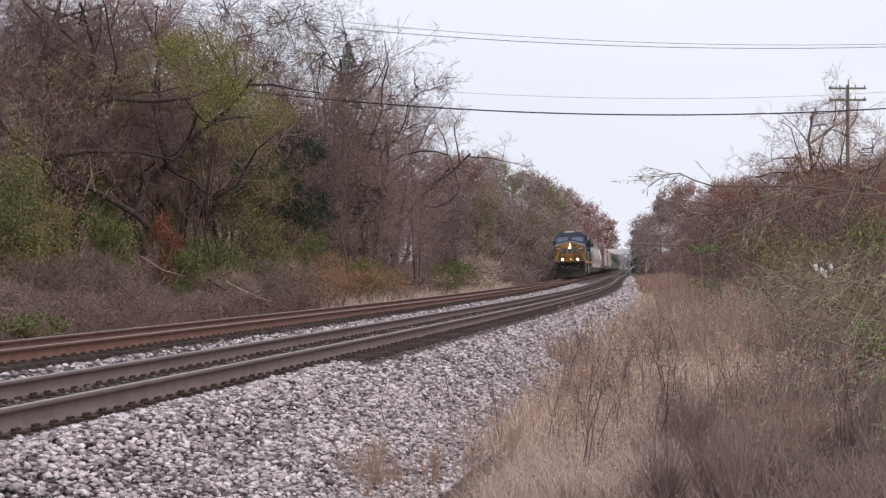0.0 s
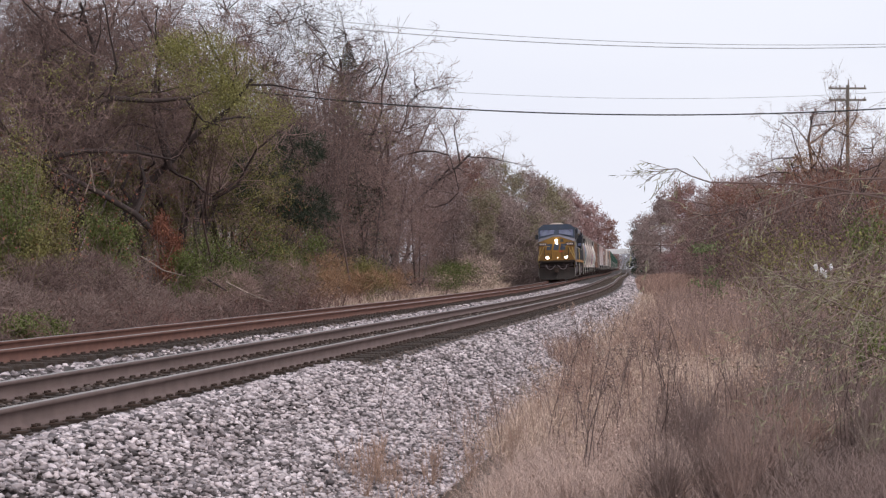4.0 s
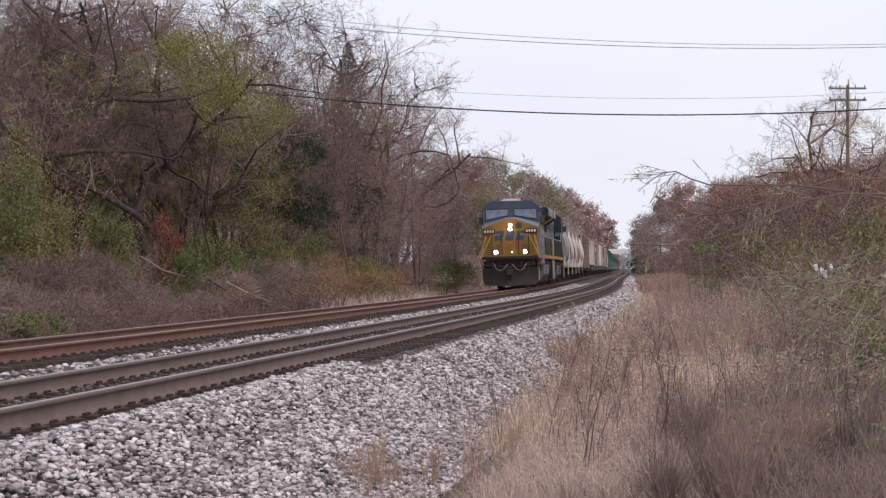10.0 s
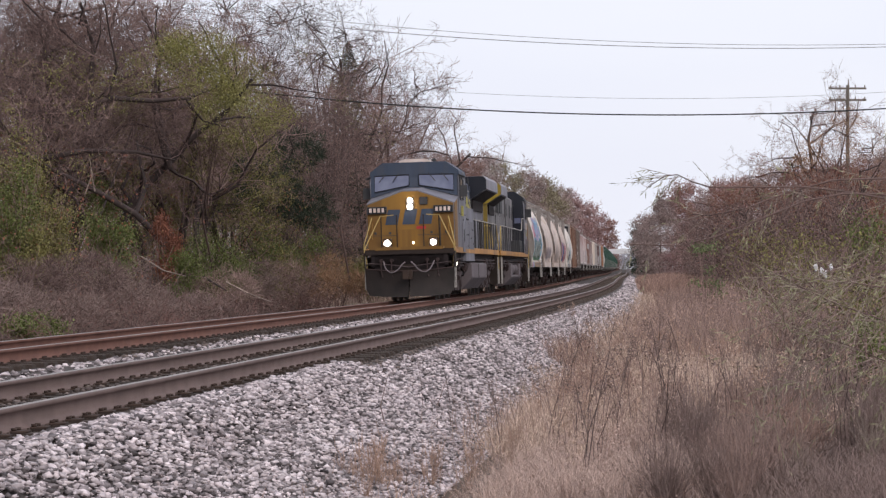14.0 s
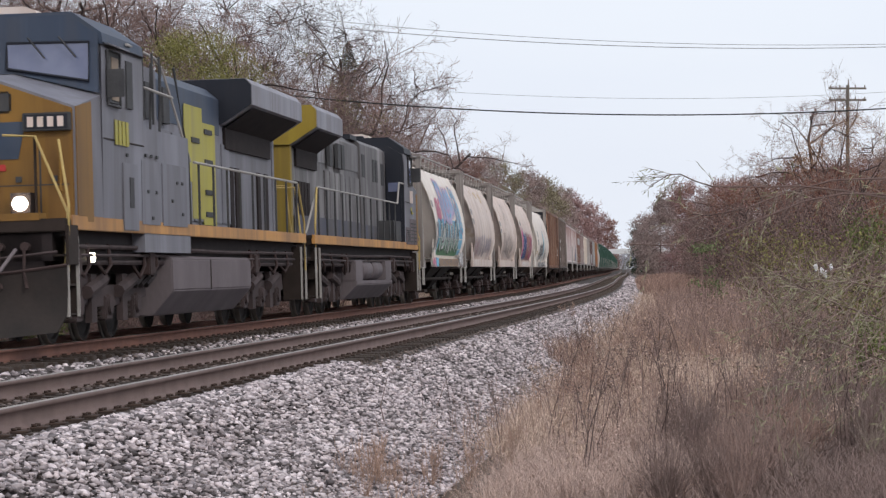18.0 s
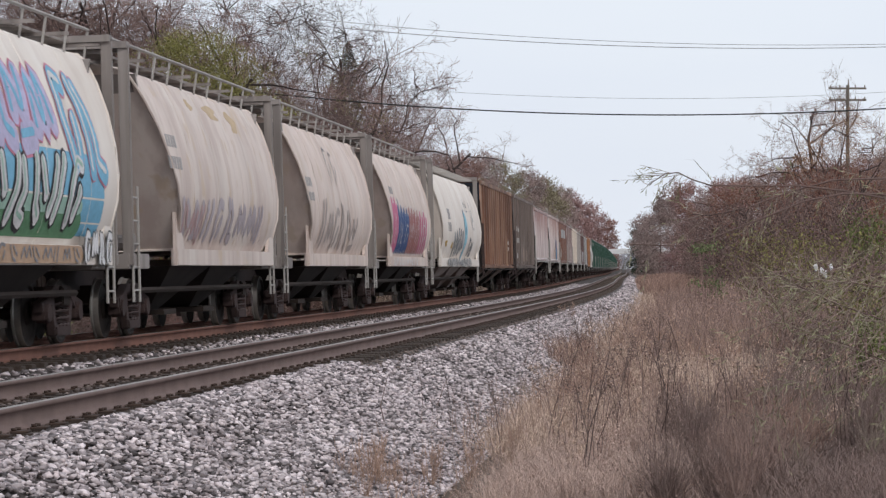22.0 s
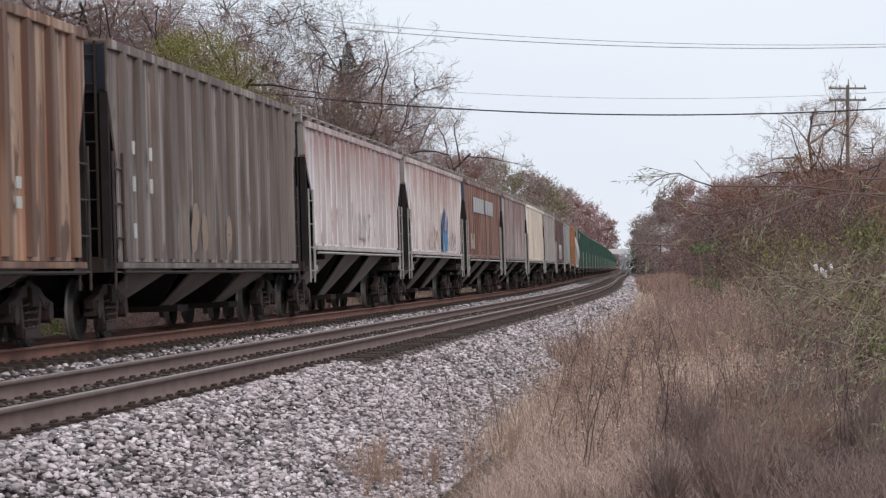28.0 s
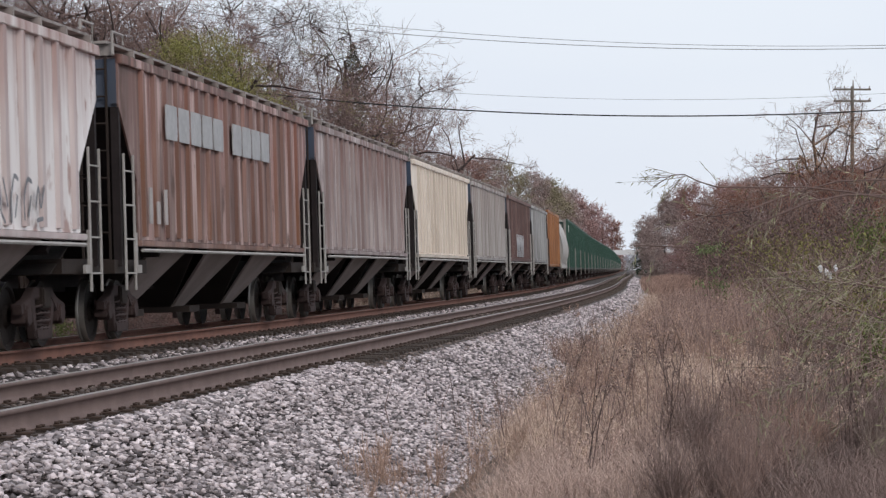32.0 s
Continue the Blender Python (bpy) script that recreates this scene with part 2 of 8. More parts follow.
M["rail_red"] = mat("red_rusty_rail", (0.2, 0.095, 0.07), (0.12, 0.06, 0.048), 0.8, scale=3, fine=60)
M["railhead"] = mat("worn_railhead", (0.3, 0.27, 0.25), (0.18, 0.14, 0.12), 0.42, 0.6, scale=2, fine=50, bump=0.03)
M["tie"] = mat("creosoted_tie", (0.055, 0.042, 0.036), (0.1, 0.075, 0.062), 0.9, scale=2, fine=30, stretch=(0.3, 1, 1), bump=0.5, rand=0.3)
M["iron"] = mat("rusty_iron", (0.075, 0.05, 0.04), (0.045, 0.032, 0.028), 0.8, 0.2, scale=6, fine=70)
M["bark"] = mat("dark_bark", (0.075, 0.056, 0.053), (0.04, 0.031, 0.03), 0.95, scale=3, fine=25, stretch=(1, 1, 0.25), bump=0.8)
M["twig"] = mat("bare_twigs", (0.285, 0.193, 0.175), (0.15, 0.102, 0.093), 0.95, scale=0.4, fine=3, bump=0, island=0.4)
M["twig_dark"] = mat("dark_twigs", (0.2, 0.138, 0.124), (0.11, 0.077, 0.07), 0.95, scale=0.4, fine=3, bump=0, island=0.4)
M["twig_black"] = mat("dark_upper_twigs", (0.1, 0.072, 0.068), (0.065, 0.048, 0.045), 0.95, scale=0.4, fine=3, bump=0, island=0.3)
M["twig_red"] = mat("reddish_twigs", (0.25, 0.135, 0.12), (0.16, 0.1, 0.095), 0.95, scale=0.1, fine=3, bump=0, island=0.3)
M["twig_pale"] = mat("pale_twigs", (0.36, 0.29, 0.245), (0.22, 0.17, 0.15), 0.95, scale=0.5, fine=3, bump=0, island=0.3)
M["leaf_green"] = mat("green_leaves", (0.15, 0.175, 0.055), (0.095, 0.115, 0.038), 0.7, scale=1.5, fine=8, bump=0, island=0.45)
M["leaf_fresh"] = mat("fresh_green_leaves", (0.17, 0.21, 0.09), (0.11, 0.145, 0.065), 0.7, scale=1.5, fine=8, bump=0, island=0.4)
M["leaf_lime"] = mat("yellow_green_leaves", (0.27, 0.255, 0.085), (0.18, 0.175, 0.065), 0.75, scale=1.5, fine=8, bump=0, island=0.4)
M["leaf_olive"] = mat("olive_leaves", (0.23, 0.21, 0.075), (0.15, 0.135, 0.055), 0.75, scale=1.5, fine=8, bump=0, island=0.4)
M["leaf_rust"] = mat("rust_leaves", (0.27, 0.11, 0.07), (0.17, 0.07, 0.05), 0.8, scale=1.0, fine=8, bump=0, island=0.4)
M["needle"] = mat("conifer_needles", (0.03, 0.045, 0.026), (0.02, 0.028, 0.018), 0.8, scale=1.5, fine=8, bump=0, island=0.4)
M["grass"] = mat("dry_grass", (0.66, 0.51, 0.41), (0.48, 0.345, 0.28), 0.85, scale=0.35, fine=3, bump=0, island=0.3)
M["straw"] = mat("russet_straw", (0.47, 0.325, 0.255), (0.32, 0.21, 0.165), 0.85, scale=0.35, fine=3, bump=0, island=0.3)
M["weed"] = mat("brown_weeds", (0.4, 0.265, 0.215), (0.25, 0.165, 0.14), 0.9, scale=0.35, fine=3, bump=0, island=0.35)
M["weed_mauve"] = mat("mauve_brown_weeds", (0.37, 0.26, 0.225), (0.23, 0.16, 0.14), 0.9, scale=0.35, fine=3, bump=0, island=0.35)
M["grass_pink"] = mat("pinkish_dry_grass", (0.58, 0.44, 0.38), (0.43, 0.31, 0.265), 0.85, scale=0.35, fine=3, bump=0, island=0.35)
M["weed_dark"] = mat("dark_weeds", (0.265, 0.192, 0.172), (0.165, 0.12, 0.108), 0.9, scale=0.35, fine=3, bump=0, island=0.35)
M["willow"] = mat("willow_leaves", (0.32, 0.31, 0.19), (0.22, 0.22, 0.12), 0.7, scale=1.5, fine=8, bump=0, island=0.35)
M["wire"] = mat("black_cable", (0.03, 0.03, 0.032), (0.05, 0.05, 0.05), 0.6, bump=0)
M["wire_pale"] = mat("aluminium_wire", (0.3, 0.3, 0.31), (0.2, 0.2, 0.2), 0.5, 0.5, bump=0)
M["pole"] = mat("weathered_pole", (0.2, 0.175, 0.15), (0.12, 0.1, 0.09), 0.9, scale=3, fine=30, stretch=(1, 1, 0.1), bump=0.4)
# Paled towards the sky colour: distance haze put into the concrete.
M["concrete"] = mat("pale_concrete", (0.72, 0.72, 0.73), (0.6, 0.6, 0.61), 0.9, scale=0.5, fine=12, bump=0.2)
M["litter"] = mat("white_plastic", (0.62, 0.62, 0.64), (0.45, 0.45, 0.47), 0.5, bump=0.2)
# the train
M["yellow"] = paint("faded_yellow", (0.25, 0.128, 0.022), (0.115, 0.058, 0.02), 0.6, col3=(0.27, 0.145, 0.028), streak=0.5)
M["yellow_end"] = paint("lemon_yellow_hood_end", (0.27, 0.19, 0.022), (0.15, 0.1, 0.03), 0.55, col3=(0.33, 0.245, 0.03), streak=0.5)
M["blue"] = paint("dark_blue_paint", (0.036, 0.055, 0.094), (0.06, 0.066, 0.085), 0.5, col3=(0.06, 0.08, 0.12), streak=0.6)
M["navy"] = paint("navy_paint", (0.007, 0.009, 0.017), (0.018, 0.019, 0.025), 0.4, streak=0.5)
M["grey"] = paint("locomotive_grey", (0.175, 0.175, 0.205), (0.095, 0.087, 0.092), 0.6, col3=(0.25, 0.25, 0.29), streak=0.35)
M["grey2"] = paint("stained_grey", (0.13, 0.123, 0.13), (0.055, 0.049, 0.049), 0.7, col3=(0.36, 0.345, 0.345), streak=0.4)
M["wing_grey"] = paint("pale_grey_wing", (0.24, 0.24, 0.28), (0.14, 0.13, 0.135), 0.5, col3=(0.32, 0.32, 0.36), streak=0.6)
M["blue_faded"] = paint("faded_blue_band", (0.05, 0.055, 0.09), (0.075, 0.065, 0.06), 0.6, col3=(0.1, 0.1, 0.13))
M["orange"] = paint("orange_stripe", (0.5, 0.25, 0.075), (0.2, 0.11, 0.06), 0.7, streak=0.5)
M["lemon"] = paint("lemon_panel", (0.4, 0.36, 0.06), (0.28, 0.25, 0.1), 0.5, streak=0.5)
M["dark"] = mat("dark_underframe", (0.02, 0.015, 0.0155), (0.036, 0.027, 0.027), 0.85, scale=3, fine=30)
M["plow"] = mat("worn_plow_paint", (0.018, 0.014, 0.013), (0.042, 0.03, 0.026), 0.7, scale=1.5, fine=18, spec=0.3)
M["truck"] = mat("dusty_truck_frame", (0.064, 0.042, 0.04), (0.024, 0.017, 0.017), 0.85, scale=3, fine=25)
M["truck_pale"] = mat("pale_dusty_truck_frame", (0.082, 0.06, 0.06), (0.032, 0.024, 0.024), 0.85, scale=3, fine=25)
# Near-black puts the shade under the cars and between the bays into the colour.
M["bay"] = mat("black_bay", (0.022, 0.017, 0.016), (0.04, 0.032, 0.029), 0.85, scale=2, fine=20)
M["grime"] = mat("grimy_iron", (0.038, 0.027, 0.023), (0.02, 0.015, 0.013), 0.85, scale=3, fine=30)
M["tank"] = mat("dusty_tank", (0.175, 0.148, 0.156), (0.105, 0.086, 0.09), 0.8, scale=1, fine=20, stretch=(1, 1, 0.4))
M["wheel"] = mat("dark_wheel", (0.016, 0.012, 0.011), (0.034, 0.026, 0.022), 0.7, 0.3, scale=5, fine=40)
M["tread"] = mat("bright_tread", (0.4, 0.38, 0.36), (0.3, 0.28, 0.26), 0.35, 0.8, bump=0)
M["frame_white"] = mat("pale_handrail", (0.42, 0.4, 0.38), (0.28, 0.25, 0.23), 0.6, bump=0)
M["handrail_yellow"] = mat("yellow_handrail", (0.5, 0.37, 0.14), (0.34, 0.24, 0.1), 0.6, bump=0)
M["glass"] = mat("cab_glass", (0.1, 0.115, 0.2), (0.17, 0.19, 0.28), 0.15, bump=0, fine_amt=0.0, spec=0.8)
M["lamp"] = glow("headlamp", (1.0, 0.86, 0.68), 32.0)
M["lamp_small"] = glow("small_lamp", (1.0, 0.9, 0.7), 6.0)
M["white_mark"] = mat("white_marking", (0.62, 0.62, 0.6), (0.45, 0.44, 0.42), 0.7, bump=0)
M["black_mark"] = mat("black_marking", (0.05, 0.05, 0.055), (0.09, 0.09, 0.09), 0.7, bump=0)
M["red_mark"] = mat("red_marking", (0.5, 0.05, 0.05), (0.4, 0.05, 0.05), 0.7, bump=0)
M["cream"] = paint("cream_hopper", (0.67, 0.555, 0.5), (0.45, 0.345, 0.3), 0.5, col3=(0.68, 0.6, 0.55), rust=(0.56, 0.45, 0.37), streak=0.5)
M["cream_white"] = paint("white_hopper", (0.74, 0.675, 0.615), (0.55, 0.46, 0.405), 0.4, col3=(0.78, 0.73, 0.68), streak=0.3)
M["cream_grey"] = paint("stained_hopper", (0.66, 0.565, 0.515), (0.45, 0.345, 0.31), 0.55, col3=(0.66, 0.6, 0.55), rust=(0.55, 0.43, 0.33), streak=0.55)
M["endgrey"] = paint("hopper_end_grey", (0.27, 0.24, 0.225), (0.15, 0.13, 0.12), 0.6)
M["shade_tan"] = mat("tan_window_shade", (0.32, 0.25, 0.19), (0.24, 0.185, 0.14), 0.7, bump=0)
M["slope"] = mat("dusty_slope_sheet", (0.33, 0.27, 0.25), (0.16, 0.125, 0.11), 0.85, scale=1.2, fine=14, stretch=(1, 1, 0.5))
# Crown colours of the far woods, lightened to carry some distance haze.
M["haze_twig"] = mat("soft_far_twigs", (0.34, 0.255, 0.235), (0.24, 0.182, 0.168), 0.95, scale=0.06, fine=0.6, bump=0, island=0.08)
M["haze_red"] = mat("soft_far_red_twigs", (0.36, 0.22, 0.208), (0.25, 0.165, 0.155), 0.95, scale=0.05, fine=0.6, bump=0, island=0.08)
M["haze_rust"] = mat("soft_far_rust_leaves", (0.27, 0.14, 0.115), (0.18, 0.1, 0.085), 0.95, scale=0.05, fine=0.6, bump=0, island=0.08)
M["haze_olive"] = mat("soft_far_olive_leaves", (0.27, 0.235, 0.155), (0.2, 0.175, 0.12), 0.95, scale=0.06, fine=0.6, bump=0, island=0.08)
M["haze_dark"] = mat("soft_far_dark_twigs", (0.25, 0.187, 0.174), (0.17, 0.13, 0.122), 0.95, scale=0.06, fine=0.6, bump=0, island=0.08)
M["brush_rust"] = mat("rust_orange_brush", (0.36, 0.215, 0.13), (0.24, 0.15, 0.095), 0.9, scale=0.4, fine=3, bump=0, island=0.35)
# Grey-blue in place of twig brown: the air's haze is mixed into the colour.
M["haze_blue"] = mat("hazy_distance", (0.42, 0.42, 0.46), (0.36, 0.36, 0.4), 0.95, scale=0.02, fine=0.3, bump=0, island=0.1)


# ---- ground, ballast and the two tracks ----
def sheet(name, stations, offs, heights, material, wobble=0.0, skirt=0.0):
    """A strip that follows the line: offs across it, heights a function of the offset."""
    rows = []
    for s in stations:
        row = []
        for o in offs:
            x, y, _ = line(s, o)
            z = heights(o)
            if wobble:
                z += wobble * (noise.noise(Vector((x * 0.25, y * 0.25, 0))) + 0.4 * noise.noise(Vector((x, y, 3))))
            row.append((x, y, z))
        if skirt:
            x, y, _ = line(s, offs[-1])
            row.append((x, y, heights(offs[-1]) - skirt))
            x, y, _ = line(s, offs[0])
            row.append((x, y, heights(offs[0]) - skirt))
        rows.append(row)
    g = Geo()
    g.loft(rows, caps=bool(skirt), closed=bool(skirt))
    return part(name, g, material, smooth=60)


def lift(o):
    return float(np.interp(o, [-2500, -60, -25, -12, -6, -4.0, 8.4, 9.5, 12, 18, 40, 2500],
                           [3.0, 2.0, 1.2, 0.1, -0.75, -1.0, -1.15, -1.0, -0.72, -0.45, 0.4, 3.0]))


def bed(o):
    return float(np.interp(o, [-4.2, -1.95, -1.5, 1.4, 2.0, 2.6, GAP + 1.45, GAP + 1.75, GAP + 3.3],
                           [-1.05, -0.28, -0.215, -0.215, -0.26, -0.205, -0.2, -0.3, -1.12]))


ground = sheet("ground", list(np.arange(-330, 400, 6)) + list(np.arange(400, 1500, 40)) + [2000, 3000, 3990],
               [-2500, -900, -300, -120, -60, -40, -25, -18, -12, -9, -6, -4, 0, 4, 8.4, 9.5, 12, 15, 18, 25, 40, 120, 400, 900, 2500], lift, M["soil"], 0.12)
tagged(ground, "brown leaf litter and bare soil beside the railway", "ground", kind="structure")
ballast = sheet("ballast_bed", list(np.arange(-120, 300, 1.5)) + list(np.arange(300, 1400, 20)),
                [-4.2, -3.2, -1.95, -1.5, -0.7, 0.7, 1.4, 2.0, 2.6, 3.3, 4.7, GAP + 1.45, GAP + 1.75, GAP + 2.4, GAP + 3.3], bed, M["ballast"], 0.02, 0.4)
tagged(ballast, "bed of grey crushed stone under both tracks", "ballast", kind="structure")


def rail_profile():
    """Half-section of a rail, mirrored: foot, web, head; z 0 is the running surface."""
    half = [(0.076, -0.186), (0.076, -0.174), (0.03, -0.158), (0.0095, -0.14), (0.0085, -0.06), (0.03, -0.04), (0.037, -0.034), (0.037, -0.008), (0.028, 0.0)]
    return half + [(-y, z) for y, z in reversed(half)]


def build_track(shift, cant, dz, web, label):
    """A track of two rails on tarred ties; shift: its centre's offset, cant: how much higher the right rail lies."""
    track = new("railway_track")
    tagged(track, label, "railway track", kind="structure")
    zed = lambda o: dz + cant * (o - shift) / 1.51
    stations = list(np.arange(-120, 260, 2.0)) + list(np.arange(260, 1400, 12.0))
    prof = rail_profile()
    for side in (-0.755, 0.755):
        g, h = Geo(), Geo()
        rings, tops = [], []
        for s in stations:
            ring, top = [], []
            for y, z in prof:
                x0, y0, _ = line(s, shift + side + y)
                ring.append((x0, y0, z + zed(shift + side)))
            for y, z in ((0.031, -0.003), (0.026, 0.0025), (-0.026, 0.0025), (-0.031, -0.003)):
                x0, y0, _ = line(s, shift + side + y)
                top.append((x0, y0, z + zed(shift + side)))
            rings.append(ring)
            tops.append(top)
        g.loft(rings)
        h.loft(tops)
        r = part("rail", g, web, track, "rusty steel rail", smooth=50)
        part("running_surface", h, M["railhead"], r, "worn bright top of the rail", smooth=50)
    rng = random.Random(int(shift * 10) + 5)
    tie = Geo().box(-0.115, 0.115, -1.3, 1.3, -0.36, -0.19)
    tie_mesh = mesh_of("tie", tie, M["tie"], bevel=0.012)
    plate = Geo()
    for y in (-0.755, 0.755):
        plate.box(-0.09, 0.09, y - 0.19, y + 0.19, -0.19, -0.172)
        for a, b in ((-0.06, 0.095), (0.06, 0.095), (0.06, -0.095), (-0.06, -0.095)):
            plate.box(a - 0.012, a + 0.012, y + b - 0.02, y + b + 0.02, -0.172, -0.15)
        for a in (-0.17, 0.17):
            plate.box(a - 0.02, a + 0.02, y - 0.085, y + 0.085, -0.205, -0.176)
    hold_v, hold_f, far_v, far_f, nh, nf = [], [], [], [], 0, 0
    pv, pf = np.array(plate.v), np.array(plate.f)
    bv, bf = np.array(tie.v), np.array(tie.f)
    count = 0
    for s in np.arange(-110, 620, 0.56):
        x, y, th = line(s, shift)
        a = math.pi / 2 - th + rng.uniform(-0.02, 0.02)
        m = Matrix.Translation((x, y, dz + rng.uniform(-0.008, 0.008))) @ Matrix.Rotation(a, 4, "Z") @ Matrix.Rotation(-cant / 1.51, 4, "X")
        near = -40 < s < 44
        if near and count < 150:
            part("tie", tie_mesh, None, track, at=m)
            count += 1
        else:
            mm = np.array(m)
            far_v.append(bv @ mm[:3, :3].T + mm[:3, 3])
            far_f.append(bf + nf)
            nf += len(bv)
        if -40 < s < 170:
            mm = np.array(m)
            hold_v.append(pv @ mm[:3, :3].T + mm[:3, 3])
            hold_f.append(pf + nh)
            nh += len(pv)
    t = part("tie", raw("ties_beyond", np.concatenate(far_v), np.concatenate(far_f), M["tie"]), None, track, "tarred ties further along the line")
    t["kind"] = "stuff"
    t = part("tie_plate", raw("tie_plates", np.concatenate(hold_v), np.concatenate(hold_f), M["iron"]), None, track, "rusty tie plates, spikes and rail anchors")
    t["kind"] = "stuff"
    return track


build_track(0.0, 0.0458, 0.0, M["rail_red"], "far railway track with red-rusty rails on tarred ties")
build_track(GAP, 0.0359, 0.021, M["rail"], "near railway track with brown rails on tarred ties")


def stones(name, count, s_range, o_range, size, material, label, seed, keep=None, power=1.0, dz=0.0):
    """Loose angular stones strewn over the bed."""
    rng = np.random.default_rng(seed)
    base = np.array([(x, y, z) for z in (-0.7, 0.7) for y in (-0.7, 0.7) for x in (-0.7, 0.7)], float)
    tri = np.array([(0, 2, 3, 1), (4, 5, 7, 6), (0, 1, 5, 4), (2, 6, 7, 3), (0, 4, 6, 2), (1, 3, 7, 5)])
    s = s_range[0] + (s_range[1] - s_range[0]) * rng.random(count) ** power
    o = rng.uniform(*o_range, count)
    if keep is not None:
        ok = keep(o, rng)
        s, o = s[ok], o[ok]
    x, y, _ = line(s, o)
    z = np.array([bed(k) for k in o])
    n = len(s)
    r = size * rng.uniform(0.45, 1.0, n) ** 1.5 * 1.5
    v = base[None] * (1 + rng.uniform(-0.5, 0.35, (n, 8, 1))) + rng.uniform(-0.2, 0.2, (n, 8, 3))
    v = v * rng.uniform(0.6, 1.2, (n, 1, 3)) * r[:, None, None]
    q = unit(rng.normal(size=(n, 4)))
    w, a, b, c = q.T
    rot = np.stack([np.stack([1 - 2 * (b * b + c * c), 2 * (a * b - c * w), 2 * (a * c + b * w)], -1),
                    np.stack([2 * (a * b + c * w), 1 - 2 * (a * a + c * c), 2 * (b * c - a * w)], -1),
                    np.stack([2 * (a * c - b * w), 2 * (b * c + a * w), 1 - 2 * (a * a + b * b)], -1)], 1)
    v = np.einsum("nij,nkj->nki", rot, v) * [1.2, 1.2, 0.68] + np.stack([x, y, z + dz * np.clip((GAP + 2.0 - o) / 0.4, 0, 1) + r * rng.uniform(0.0, 0.7, n)], -1)[:, None]
    f = tri[None] + 8 * np.arange(n)[:, None, None]
    ob = part(name, raw(name, v.reshape(-1, 3), f.reshape(-1, 4), material), None)
    tagged(ob, label, "gravel", kind="stuff")


gaps = lambda o, rng: (np.abs(np.abs(o) - 0.755) > 0.11) & (np.abs(np.abs(o - GAP) - 0.755) > 0.11)
stones("crushed_stone", 27000, (-34, -14), (GAP + 1.2, GAP + 3.45), 0.024, M["stone"], "pale grey crushed stone on the ballast shoulder", 1, dz=0.07)
stones("crushed_stone", 26000, (-15, 45), (GAP + 1.5, GAP + 3.45), 0.026, M["stone"], "pale grey crushed stone along the shoulder", 6, power=1.2)
stones("crushed_stone", 7000, (45, 150), (GAP + 1.55, GAP + 3.45), 0.05, M["stone"], "pale grey crushed stone further along the shoulder", 2)
stones("crushed_stone", 6000, (150, 380), (GAP + 1.5, GAP + 4.2), 0.085, M["stone"], "pale grey crushed stone far along the shoulder", 8)
stones("crushed_stone", 13000, (-25, 170), (1.4, 2.6), 0.031, M["stone"], "pale crushed stone between the two tracks", 3)
stones("crushed_stone", 12000, (-36, 45), (GAP - 1.4, GAP + 1.75), 0.026, M["stone2"], "rust-stained stones between the ties of the near track", 4, gaps)
stones("crushed_stone", 7000, (-10, 70), (-1.6, 1.6), 0.03, M["stone2"], "rust-stained stones between the ties of the far track", 7, gaps)
stones("crushed_stone", 2000, (-25, 200), (-3.4, -1.3), 0.045, M["stone2"], "dirty stones along the far edge of the ballast", 5)


# ---- the train: each car stands at its own middle, x forwards, y to its left, z 0 on the rails ----
def wheel_geo(x, r):
    g = Geo()
    for sy in (-1, 1):
        g.loft([[(x + q * math.cos(k * math.tau / 20), sy * yy, r + q * math.sin(k * math.tau / 20)) for k in range(20)]
                for yy, q in ((0.67, 0.12), (0.675, r + 0.022), (0.7, r + 0.02), (0.712, r), (0.8, r - 0.004), (0.805, r - 0.06), (0.77, r - 0.09), (0.775, 0.17), (0.82, 0.13), (0.82, 0.01))])
    g.tube([(x, -0.98, r), (x, 0.98, r)], 0.075, 10)
    return g


def bright_rim(me, x, r):
    """The worn tread and flange of a wheelset shine."""
    me.materials.append(M["tread"])
    for pl in me.polygons:
        if math.hypot(pl.center.x - x, pl.center.z - r) > r - 0.02:
            pl.material_index = 1
    return me


def spring_geo(x, y, z0, z1, r=0.075):
    g = Geo()
    n = 26
    g.tube([(x + r * math.cos(k * 1.0), y + r * math.sin(k * 1.0), z0 + (z1 - z0) * k / n) for k in range(n + 1)], 0.017, 5)
    return g


